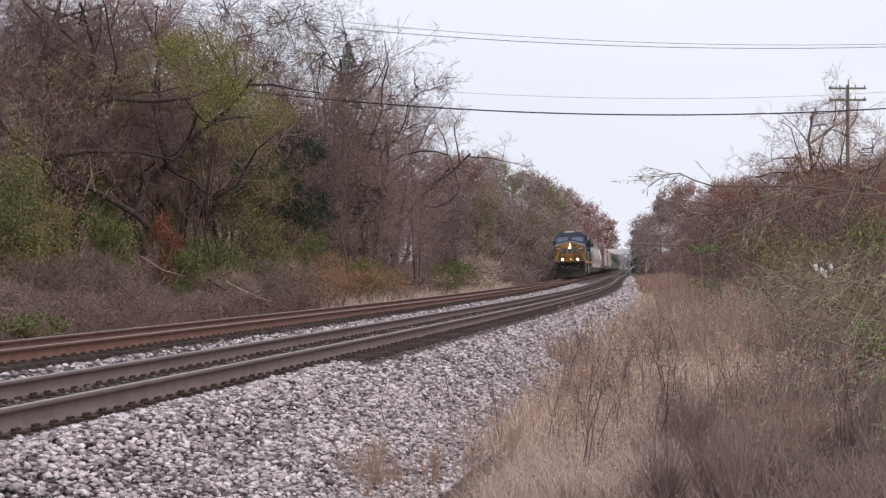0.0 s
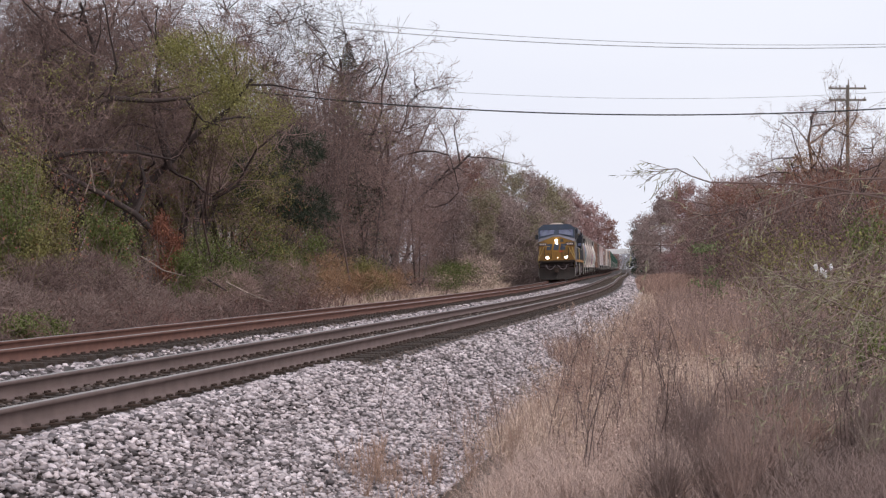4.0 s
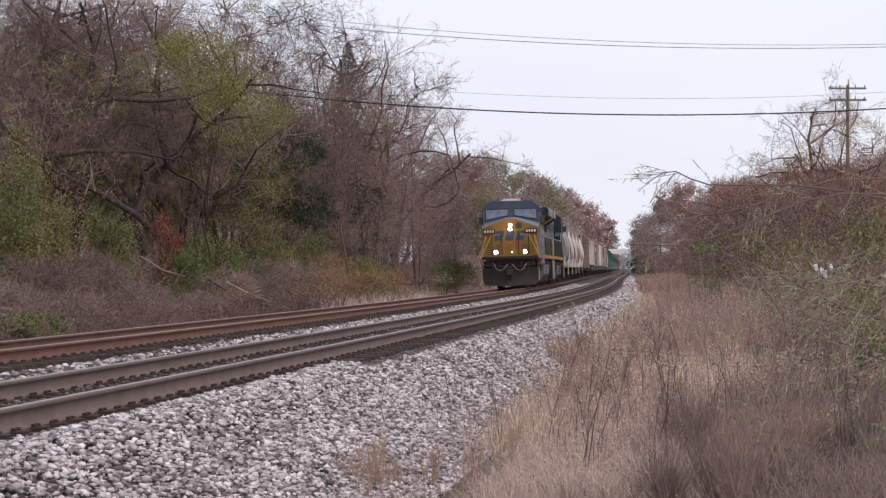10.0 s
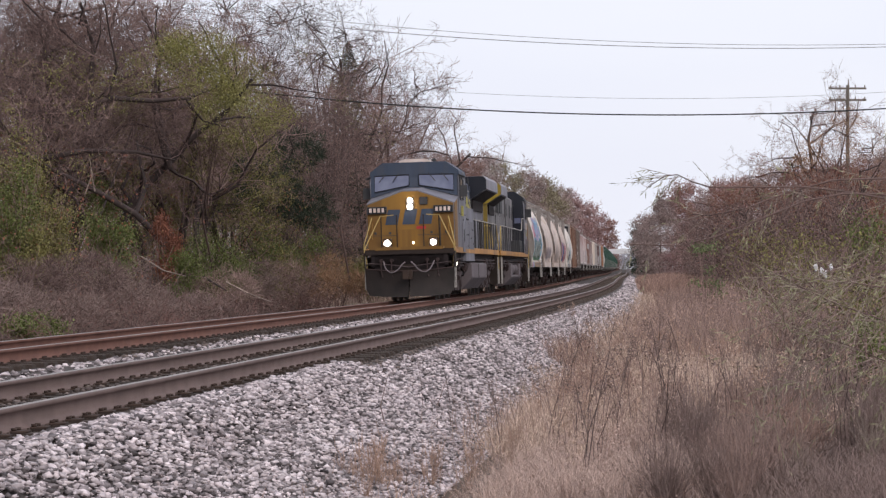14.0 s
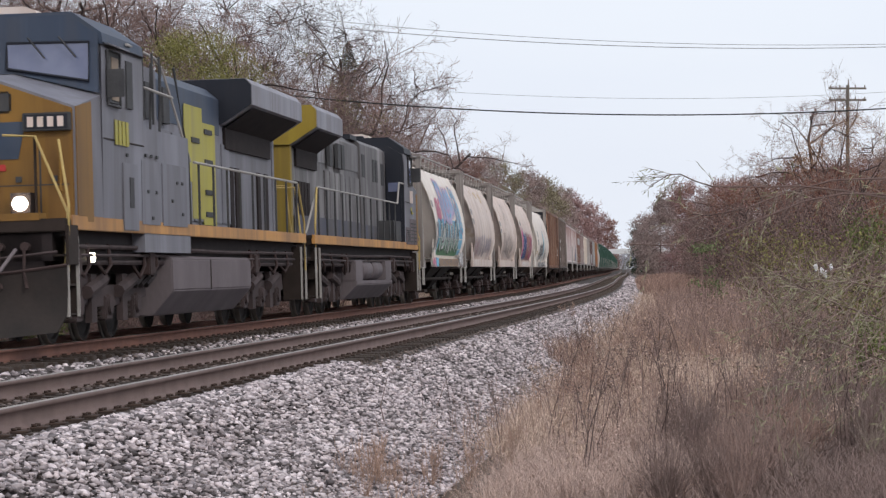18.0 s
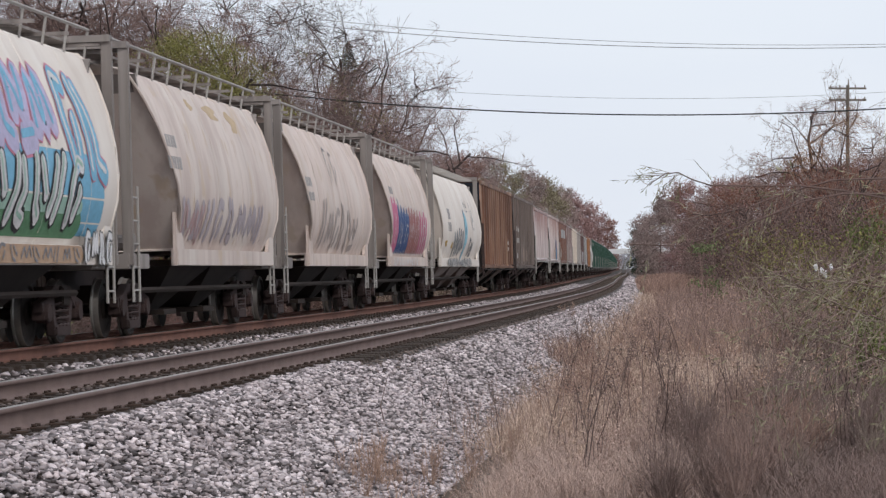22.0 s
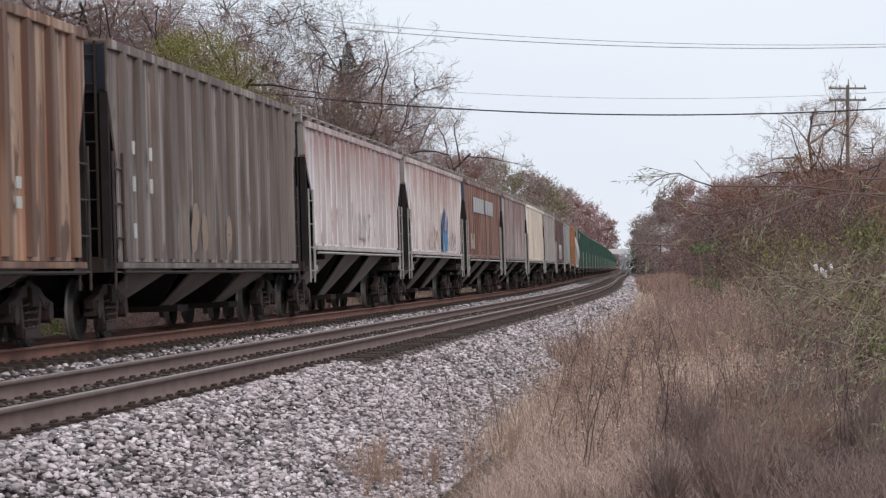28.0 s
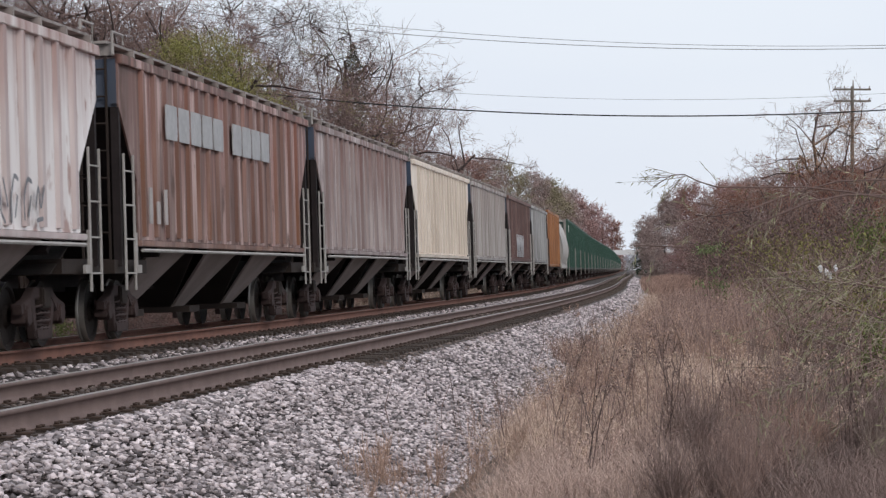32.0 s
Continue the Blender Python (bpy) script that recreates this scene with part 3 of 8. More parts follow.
def freight_truck():
    """A two-axle truck; the meshes are shared by all the cars."""
    parts = {}
    for i, x in enumerate((0.87, -0.87)):
        parts["wheelset", i] = bright_rim(mesh_of("wheelset", wheel_geo(x, 0.457), M["wheel"], smooth=40), x, 0.457)
    arch = [(-1.15, 0.6), (-0.72, 0.69), (-0.42, 0.83), (0.42, 0.83), (0.72, 0.69), (1.15, 0.6), (1.12, 0.47), (0.7, 0.5), (0.42, 0.68), (-0.42, 0.68), (-0.7, 0.5), (-1.12, 0.47)]
    leg = [(0.42, 0.7), (0.6, 0.6), (0.5, 0.34), (0.42, 0.14), (0.3, 0.16), (0.36, 0.36)]
    for i, sy in enumerate((1, -1)):
        g = Geo().prism_y(arch, sy * 0.93, sy * 1.06).prism_y(leg, sy * 0.94, sy * 1.05).prism_y([(-x, z) for x, z in leg], sy * 0.94, sy * 1.05).prism_y([(-0.42, 0.27), (0.42, 0.27), (0.38, 0.13), (-0.38, 0.13)], sy * 0.92, sy * 1.07)
        for x in (0.87, -0.87):
            g.disc_y(x, 0.46, sy * 0.9, sy * 1.1, 0.14, 12)
            g.box(x - 0.16, x + 0.16, min(sy * 0.88, sy * 1.07), max(sy * 0.88, sy * 1.07), 0.36, 0.62)
        parts["side_frame", i] = mesh_of("side_frame", g, M["truck"], bevel=0.012)
        g = Geo()
        for x in (-0.2, 0, 0.2):
            s = spring_geo(x, sy * 1.0, 0.26, 0.68, 0.085)
            g.add(s.v, s.f)
        parts["spring", i] = mesh_of("spring", g, M["truck_pale"])
    parts["bolster", 0] = mesh_of("bolster", Geo().box(-0.2, 0.2, -1.12, 1.12, 0.55, 0.82), M["grime"], bevel=0.02)
    return parts


TRUCK = freight_truck()


def add_trucks(car, at):
    for x in at:
        t = part("truck", TRUCK["bolster", 0], None, car, "rusty two-axle truck", at=pose(x, 0, 0))
        for (name, _), me in TRUCK.items():
            if name != "bolster":
                part(name, me, None, t)


KNUCKLE = mesh_of("coupler", Geo().box(0, 0.55, -0.09, 0.09, 0.78, 0.98).box(0.5, 0.72, -0.16, 0.05, 0.72, 1.03).box(0.5, 0.62, 0.03, 0.16, 0.72, 1.03), M["iron"], bevel=0.02)


def add_couplers(car, half):
    """half: from the middle to the coupling's face."""
    for a in (0, 180):
        part("coupler", KNUCKLE, None, car, at=pose(0, 0, 0, 0, 0, a) @ pose(half - 0.68, 0, 0))


def add_ladder(car, x, y, z0, z1, width=0.42, n=6, material=None, along="x"):
    g = Geo()
    ex = (width / 2, 0) if along == "x" else (0, width / 2)
    for k in (-1, 1):
        g.tube([(x + k * ex[0], y + k * ex[1], z0), (x + k * ex[0], y + k * ex[1], z1)], 0.022, 5)
    for i in range(n):
        z = z0 + (z1 - z0) * (i + 0.5) / n
        g.tube([(x - ex[0], y - ex[1], z), (x + ex[0], y + ex[1], z)], 0.016, 5)
    part("ladder", g, material or M["frame_white"], car)


def new_car(name, label, category, group):
    car = new(name)
    return tagged(car, label, category, group)


def on_shell(prof, z):
    """Half-width of a rounded body at height z."""
    zs, ys = [q[1] for q in prof], [q[0] for q in prof]
    return float(np.interp(z, zs[::-1], ys[::-1]))


def daub(name, car, shapes, width_at, material, label, lift_off=0.006, plump=True, outline=None):
    """Painted marks: outlines in the side's (x, z), laid on its surface."""
    if outline:
        daub(name, car, [(a - 0.07, b + 0.07, c - 0.06, d + 0.07, e) for a, b, c, d, e in shapes], width_at, outline, "pale outline of the letters", lift_off - 0.002, plump)
    for x0, x1, z0, z1, lean in shapes:
        n = 10
        rows = []
        for i in range(n + 1):
            t = i / n
            z = z0 + (z1 - z0) * t
            c, w = (x0 + x1) / 2 + lean * (t - 0.5), (x1 - x0) / 2 * (1 - (0.55 if plump else 0.06) * abs(2 * t - 1) ** 3)
            if plump:
                c, w = c + 0.1 * (x1 - x0) ** 0.5 * math.sin(6 * t + 5 * x0), w * (1 + 0.3 * math.sin(9 * t + 7 * x0))
            y = width_at(z) + lift_off
            rows.append([(c - w, y, z), (c + w, y, z), (c + w, y - 0.02, z), (c - w, y - 0.02, z)])
        part(name, Geo().loft(rows), material, car, label)


GLYPHS = ([[(0.1, 0.1), (0.22, 0.5), (0.3, 0.95)], [(0.5, 0), (0.6, 0.5), (0.75, 1)]],
          [[(0.2, 0.0), (0.1, 0.5), (0.4, 1.0), (0.8, 0.9)], [(0.55, 0.1), (0.75, 0.55)]],
          [[(0.05, 0.2), (0.35, 0.95), (0.5, 0.15), (0.8, 1.0), (0.95, 0.3)]],
          [[(0.15, 0.95), (0.35, 0.2), (0.7, 0.0)], [(0.5, 0.9), (0.9, 0.35)]],
          [[(0.05, 0.3), (0.3, 0.85), (0.6, 0.25), (0.95, 0.8)], [(0.2, 0.05), (0.85, 0.1)]],
          [[(0.1, 0.0), (0.3, 0.6), (0.2, 1.0)], [(0.45, 0.95), (0.7, 0.5), (0.5, 0.1), (0.9, 0.0)]])


def spray(name, car, strokes, width_at, material, label, lift_off, half):
    """Painted strokes on the side: smooth bands of half-width half through points (x, z), laid on its surface."""
    g = Geo()
    for pts in strokes:
        p = np.array(pts, float)
        t = np.linspace(0, len(p) - 1, 5 * (len(p) - 1) + 1)
        q = np.stack([np.interp(t, np.arange(len(p)), p[:, k]) for k in (0, 1)], 1)
        for _ in range(2):
            q[1:-1] = (q[:-2] + 2 * q[1:-1] + q[2:]) / 4
        d = np.gradient(q, axis=0)
        d /= np.maximum(np.linalg.norm(d, axis=1, keepdims=True), 1e-6)
        q = np.concatenate([q[:1] - d[:1] * half * 0.6, q, q[-1:] + d[-1:] * half * 0.6])
        d = np.concatenate([d[:1], d, d[-1:]])
        w = np.full((len(q), 1), half)
        w[0] = w[-1] = half * 0.45
        n = np.stack([-d[:, 1], d[:, 0]], 1) * w
        a, b = q + n, q - n
        g.loft([[(a[k, 0], width_at(a[k, 1]) + lift_off, a[k, 1]), (q[k, 0], width_at(q[k, 1]) + lift_off + 0.001, q[k, 1]), (b[k, 0], width_at(b[k, 1]) + lift_off, b[k, 1])] for k in range(len(q))], closed=False, caps=False)
    ob = part(name, g, material, car, label)
    ob["kind"] = "stuff"
    return ob


def word(car, x0, x1, z0, z1, count, width_at, fill, edge, label, seed, lift_off=0.012, half=0.09, rim=0.045, lean=0.12, shine=None):
    """A painted word nobody can read, from x0 down to x1: letter-like shapes with an outline, and a highlight if given."""
    r = random.Random(seed)
    strokes = []
    step = (x0 - x1) / count
    for k in range(count):
        up, low, grow = r.uniform(-0.06, 0.08), r.uniform(-0.05, 0.05), r.uniform(0.85, 1.15)
        for st in GLYPHS[r.randrange(len(GLYPHS))]:
            strokes.append([(x0 - step * (k + 0.06 + 0.88 * grow * a) - lean * (b - 0.5) * (z1 - z0), z0 + (z1 - z0) * (b * (1 + up) + low) ) for a, b in st])
    if edge:
        spray("graffiti", car, strokes, width_at, edge, "outline of " + label, lift_off, half + rim)
    spray("graffiti", car, strokes, width_at, fill, label, lift_off + 0.004, half)
    if shine:
        spray("graffiti", car, [[(x + half * 0.3, z + half * 0.3) for x, z in st] for st in strokes], width_at, shine, "highlights in " + label, lift_off + 0.008, half * 0.28)


ROUND = [(0.55, 4.26), (1.0, 4.17), (1.1, 4.08), (1.27, 3.75), (1.43, 3.3), (1.545, 2.8), (1.59, 2.4), (1.575, 2.02), (1.49, 1.68), (1.35, 1.36)]


def round_hopper(length, body, label, top="rail", short=True):
    """A rounded covered hopper car: bulging shell, recessed ends, end posts, running boards, two or three bays."""
    car = new_car("covered_hopper", label, "hopper car", "rounded covered hoppers")
    half = length / 2
    ef, er = (half - 2.1, half - 0.75) if short else (half - 2.6, half - 0.75)   # where the bulging side ends at the top, ahead and behind
    e = half - 1.3
    back = lambda z: (0.72 if short else 0.28) * max(0.0, 4.1 - z)
    prof = ROUND + [(-y, z) for y, z in reversed(ROUND)]
    n = 15
    edge = lambda t, z: (ef - back(z)) * t if t > 0 else (er - 0.12 * max(0.0, 4.1 - z)) * t
    part("shell", Geo().loft([[(edge(-1 + 2 * i / (n - 1), z), y, z) for y, z in prof] for i in range(n)]), body, car, smooth=50)
    for t in (-1, 1):
        part("edge_bead", Geo().tube([(edge(t, z) + 0.02 * t, y, z) for y, z in prof], 0.024, 5), body, car)
    for x in np.linspace(-er + 1.8, ef - 2.6, 4 if short else 5):
        part("weld_seam", Geo().tube([(x, y, z) for y, z in prof[:10]], 0.008, 4), body, car)
    for sx in (-1, 1):
        x0 = ef if sx > 0 else er
        aft = 0.9 if sx > 0 and not short else 0.0
        part("slope_sheet", Geo().prism_y([(sx * (x0 - 0.02), 4.1), (sx * (x0 - 0.1), 4.1), (sx * (x0 - 2.2), 1.45), (sx * (x0 - 2.1), 1.45)], -1.2, 1.2), M["endgrey"], car)
        part("roof_overhang", Geo().box(min(sx * (x0 - 0.2), sx * (half - 0.5)), max(sx * (x0 - 0.2), sx * (half - 0.5)), -0.5, 0.5, 4.2, 4.3), M["endgrey"], car)
        part("end_platform", Geo().box(min(sx * (e - 0.6), sx * (half - 0.45)), max(sx * (e - 0.6), sx * (half - 0.45)), -1.4, 1.4, 1.05, 1.28), M["endgrey"], car, bevel=0.01)
        for sy in (-1, 1):
            g = Geo().box(min(sx * (half - 0.6 - aft), sx * (half - 0.5 - aft)), max(sx * (half - 0.6 - aft), sx * (half - 0.5 - aft)), sy * 1.38 - 0.08, sy * 1.38 + 0.08, 1.1, 4.4)
            part("end_post", g, M["endgrey"], car, bevel=0.01)
            xg = edge(sx, 1.9) + 0.05 * sx
            g = Geo().prism_y([(xg - 0.9 * sx, 1.1), (xg, 1.1), (xg, 2.0), (xg - 0.07 * sx, 2.05)], sy * 1.45 - 0.03, sy * 1.45 + 0.03)
            part("corner_gusset", g, body, car)
            add_ladder(car, sx * (half - 0.85), sy * 1.42, 0.55, 2.3 if sy > 0 else 4.3, 0.42, 5 if sy > 0 else 10)
        part("end_beam", Geo().box(min(sx * (half - 0.66 - aft), sx * (half - 0.46 - aft)), max(sx * (half - 0.66 - aft), sx * (half - 0.46 - aft)), -1.45, 1.45, 4.36, 4.46), M["endgrey"], car)
        part("end_bracing", Geo().tube([(sx * (e + 0.1), -0.6, 1.3), (sx * (e + 0.35), -0.5, 4.0)], 0.06, 6).tube([(sx * (e + 0.1), 0.6, 1.3), (sx * (e + 0.35), 0.5, 4.0)], 0.06, 6), M["endgrey"], car)
        part("brake_cylinder", Geo().disc_y(sx * (e + 0.3), 1.45, 1.0, 1.38, 0.13, 10), M["endgrey"], car)
    for sy in (-1, 1):
        part("side_sill", Geo().box(edge(-1, 1.9), edge(1, 1.9), sy * 1.43 - 0.06, sy * 1.43 + 0.06, 1.1, 1.37), body, car, bevel=0.01)
    part("centre_sill", Geo().box(-half + 0.6, half - 0.6, -0.25, 0.25, 0.75, 1.05), M["dark"], car)
    bays = (-1.7, 1.7) if short else (-3.9, 0, 3.9)
    w = 1.65 if short else 1.8
    for b in bays:
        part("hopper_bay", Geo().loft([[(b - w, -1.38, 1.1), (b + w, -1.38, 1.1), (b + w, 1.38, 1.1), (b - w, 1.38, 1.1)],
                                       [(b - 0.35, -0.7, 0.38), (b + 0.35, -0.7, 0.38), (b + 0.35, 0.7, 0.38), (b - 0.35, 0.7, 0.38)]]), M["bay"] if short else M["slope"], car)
        part("outlet_gate", Geo().box(b - 0.5, b + 0.5, -1.0, 1.0, 0.3, 0.39), M["grime"], car)
    part("brake_pipe", Geo().tube([(-e + 0.6, 1.15, 0.72), (e - 0.6, 1.15, 0.72)], 0.05, 6), M["grime"], car)
    if top == "rail":
        for sy in (-1, 1):
            g = Geo()
            xs = np.linspace(-half + 0.6, half - 0.6, 12)
            for x in xs:
                g.tube([(x, sy * 1.05, 4.12), (x, sy * 1.12, 4.54)], 0.02, 5)
            g.tube([(xs[0], sy * 1.12, 4.54), (xs[-1], sy * 1.12, 4.54)], 0.026, 6)
            part("roof_railing", g, M["frame_white"], car)
    g = Geo().box(-half + 0.5, half - 0.5, 0.5, 0.85, 4.35, 4.39).box(-half + 0.5, half - 0.5, -0.85, -0.5, 4.35, 4.39)
    for x in np.linspace(-half + 0.6, half - 0.6, 22 if top != "rail" else 8):
        g.box(x - 0.03, x + 0.03, -1.3, 1.3, 4.3, 4.35)
    part("running_board", g, M["frame_white"] if top != "rail" else M["endgrey"], car)
    g = Geo()
    for x in np.linspace(-e + 1.0, e - 1.0, 5):
        g.disc_y(x, 4.2, -0.3, 0.3, 0.12, 10)
    part("hatch", g, body, car)
    add_trucks(car, (half - 2.25, 2.25 - half))
    add_couplers(car, half)
    return car


def ribbed_hopper(length, body, label, ribs=17, low=1.55, roofwalk=True, end_dark=None, rib_w=0.09, top=4.15, cut=1.1, rib_m=None):
    """A flat-sided covered hopper with outside ribs, cut-back lower corners, end ladders and three sloping bays."""
    car = new_car("covered_hopper", label, "hopper car", "ribbed covered hoppers")
    half = length / 2
    e = half - 0.7
    lowx = e - cut
    side = [(-e, top), (-e, top - 0.75), (-lowx, top - 1.8), (-lowx, low), (lowx, low), (lowx, top - 1.8), (e, top - 0.75), (e, top)]
    for sy in (-1, 1):
        part("side_sheet", Geo().prism_y(side, sy * 1.44, sy * 1.47), body, car, smooth=0)
        part("top_chord", Geo().box(-e, e, sy * 1.48 - 0.06, sy * 1.48 + 0.06, top - 0.12, top + 0.02), body, car, bevel=0.01)
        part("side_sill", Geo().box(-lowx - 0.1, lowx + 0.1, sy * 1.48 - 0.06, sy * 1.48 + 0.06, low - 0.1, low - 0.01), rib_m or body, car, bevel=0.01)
        part("side_rail_pipe", Geo().tube([(-lowx, sy * 1.53, low - 0.16), (lowx, sy * 1.53, low - 0.16)], 0.03, 6), M["frame_white"] if roofwalk else M["grime"], car)
    d = 0.085 if ribs < 16 else 0.065
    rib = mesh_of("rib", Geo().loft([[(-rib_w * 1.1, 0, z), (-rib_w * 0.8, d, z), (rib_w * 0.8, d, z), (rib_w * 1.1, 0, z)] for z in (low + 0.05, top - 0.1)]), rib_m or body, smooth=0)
    for k in range(ribs):
        x = -lowx + 0.35 + (2 * lowx - 0.7) * k / (ribs - 1)
        for sy in (1, -1):
            part("rib", rib, None, car, at=pose(x, sy * 1.465, 0, 0, 0, 0 if sy > 0 else 180))
    part("roof", Geo().prism_x([(-1.5, top), (-0.8, top + 0.16), (0.8, top + 0.16), (1.5, top), (1.4, top - 0.05), (-1.4, top - 0.05)], -e, e), body, car)
    for sx in (-1, 1):
        part("end_sheet", Geo().box(min(sx * (e - 0.05), sx * e), max(sx * (e - 0.05), sx * e), -1.44, 1.44, top - 0.75, top), end_dark or M["blue"], car)
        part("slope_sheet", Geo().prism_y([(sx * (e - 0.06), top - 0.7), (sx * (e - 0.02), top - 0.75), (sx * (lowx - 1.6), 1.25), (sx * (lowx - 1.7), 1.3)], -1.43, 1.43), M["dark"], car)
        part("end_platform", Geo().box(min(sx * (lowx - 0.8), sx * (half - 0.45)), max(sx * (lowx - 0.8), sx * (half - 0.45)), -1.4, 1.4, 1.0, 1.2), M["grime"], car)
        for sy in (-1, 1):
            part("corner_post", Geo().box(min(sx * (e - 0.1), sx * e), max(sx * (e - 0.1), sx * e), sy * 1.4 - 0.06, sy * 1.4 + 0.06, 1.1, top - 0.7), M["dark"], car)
            add_ladder(car, sx * (e - 0.38), sy * 1.5, 0.75, 2.75, 0.62, 4, M["frame_white"] if roofwalk else M["truck_pale"])
            part("corner_bracket", Geo().box(min(sx * (e - 0.75), sx * (e - 1.05)), max(sx * (e - 0.75), sx * (e - 1.05)), sy * 1.5 - 0.02, sy * 1.5 + 0.02, 1.0, 1.12).box(min(sx * (e - 0.72), sx * (e - 0.8)), max(sx * (e - 0.72), sx * (e - 0.8)), sy * 1.5 - 0.02, sy * 1.5 + 0.02, 1.0, 1.6), M["frame_white"] if roofwalk else M["truck_pale"], car)
        add_ladder(car, sx * (e + 0.06), 1.1, 1.0, top, 0.4, 8, M["grime"], along="y")
    part("centre_sill", Geo().box(-half + 0.6, half - 0.6, -0.25, 0.25, 0.75, 1.05), M["dark"], car)
    pitch = (2 * lowx - 1.4) / 3
    for k in (-1, 0, 1):
        b, w = k * pitch, pitch / 2 - 0.02
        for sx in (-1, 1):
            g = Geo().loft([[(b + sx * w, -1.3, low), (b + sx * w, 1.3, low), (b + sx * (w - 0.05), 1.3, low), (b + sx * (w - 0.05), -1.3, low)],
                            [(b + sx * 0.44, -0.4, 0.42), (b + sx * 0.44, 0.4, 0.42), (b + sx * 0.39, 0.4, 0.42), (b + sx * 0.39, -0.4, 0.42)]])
            # Slopes black against the pale bay sides: the gaps' shade painted on.
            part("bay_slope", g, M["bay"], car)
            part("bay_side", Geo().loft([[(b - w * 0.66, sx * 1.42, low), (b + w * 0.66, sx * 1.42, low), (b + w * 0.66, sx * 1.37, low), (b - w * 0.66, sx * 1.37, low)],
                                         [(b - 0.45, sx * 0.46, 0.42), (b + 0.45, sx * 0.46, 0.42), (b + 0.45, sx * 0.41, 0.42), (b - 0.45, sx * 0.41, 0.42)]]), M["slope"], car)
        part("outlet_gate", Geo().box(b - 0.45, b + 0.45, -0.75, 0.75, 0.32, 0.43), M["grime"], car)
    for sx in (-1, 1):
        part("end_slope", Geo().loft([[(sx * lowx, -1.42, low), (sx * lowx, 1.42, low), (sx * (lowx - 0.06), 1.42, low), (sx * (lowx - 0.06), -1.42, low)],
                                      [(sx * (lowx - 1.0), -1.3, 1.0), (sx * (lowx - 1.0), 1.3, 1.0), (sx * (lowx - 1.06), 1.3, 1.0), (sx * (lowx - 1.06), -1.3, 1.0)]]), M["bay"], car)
    if roofwalk:
        g = Geo().box(-half + 0.55, half - 0.55, 0.95, 1.35, top + 0.17, top + 0.21)
        for x in np.linspace(-half + 0.7, half - 0.7, 14):
            g.box(x - 0.03, x + 0.03, 1.0, 1.42, top, top + 0.18)
        part("running_board", g, M["endgrey"], car)
        g = Geo()
        for sx in (-1, 1):
            g.tube([(sx * (half - 0.6), 1.42, top + 0.02), (sx * (half - 0.6), 1.42, top + 0.34), (sx * (half - 1.3), 1.42, top + 0.34), (sx * (half - 1.3), 1.42, top + 0.2)], 0.022, 5)
        part("grab_rail", g, M["frame_white"], car)
    g = Geo()
    for x in np.linspace(-e + 2, e - 2, 6):
        g.box(x - 0.8, x + 0.8, -0.35, 0.35, top + 0.15, top + 0.26)
    part("hatch", g, body, car)
    add_trucks(car, (half - 2.3, 2.3 - half))
    add_couplers(car, half)
    return car


def gondola(length, body, dark):
    """A long, high-sided green gondola with ribs and a load mound out of sight."""
    car = new_car("gondola_car", "tall dark green ribbed gondola car with rusty trucks", "gondola", "green gondolas")
    half, e, top = length / 2, length / 2 - 0.55, 4.45
    for sy in (-1, 1):
        part("side", Geo().box(-e, e, sy * 1.44 - 0.03, sy * 1.44 + 0.03, 1.15, top), body, car, smooth=0)
        part("top_chord", Geo().box(-e, e, sy * 1.48 - 0.07, sy * 1.48 + 0.07, top - 0.12, top + 0.04), body, car)
        part("side_sill", Geo().box(-e, e, sy * 1.47 - 0.07, sy * 1.47 + 0.07, 1.0, 1.2), dark, car)
    rib = mesh_of("rib", Geo().loft([[(-0.09, 0, z), (-0.06, 0.1, z), (0.06, 0.1, z), (0.09, 0, z)] for z in (1.15, top - 0.1)]), body, smooth=0)
    for k in range(13):
        for sy in (1, -1):
            part("rib", rib, None, car, at=pose(-e + 0.1 + (2 * e - 0.2) * k / 12, sy * 1.465, 0, 0, 0, 0 if sy > 0 else 180))
    for sx in (-1, 1):
        part("end", Geo().box(min(sx * (e - 0.06), sx * e), max(sx * (e - 0.06), sx * e), -1.44, 1.44, 1.1, top), dark, car)
        for z in (1.7, 2.5, 3.3):
            part("end_rib", Geo().box(min(sx * e, sx * (e + 0.1)), max(sx * e, sx * (e + 0.1)), -1.42, 1.42, z - 0.08, z + 0.08), dark, car)
        add_ladder(car, sx * (e - 0.3), 1.56, 0.6, 2.6, 0.42, 5, M["endgrey"])
    part("floor_plate", Geo().box(-e, e, -1.4, 1.4, 1.0, 1.1), M["dark"], car)
    part("load", Geo().loft([[(-e + 0.1, -1.38, 3.9), (e - 0.1, -1.38, 3.9), (e - 0.1, 1.38, 3.9), (-e + 0.1, 1.38, 3.9)], [(-e + 1.2, -0.5, 4.3), (e - 1.2, -0.5, 4.3), (e - 1.2, 0.5, 4.3), (-e + 1.2, 0.5, 4.3)]]), M["weed"], car)
    part("centre_sill", Geo().box(-half + 0.6, half - 0.6, -0.25, 0.25, 0.75, 1.0), M["dark"], car)
    add_trucks(car, (half - 2.2, 2.2 - half))
    add_couplers(car, half)
    return car


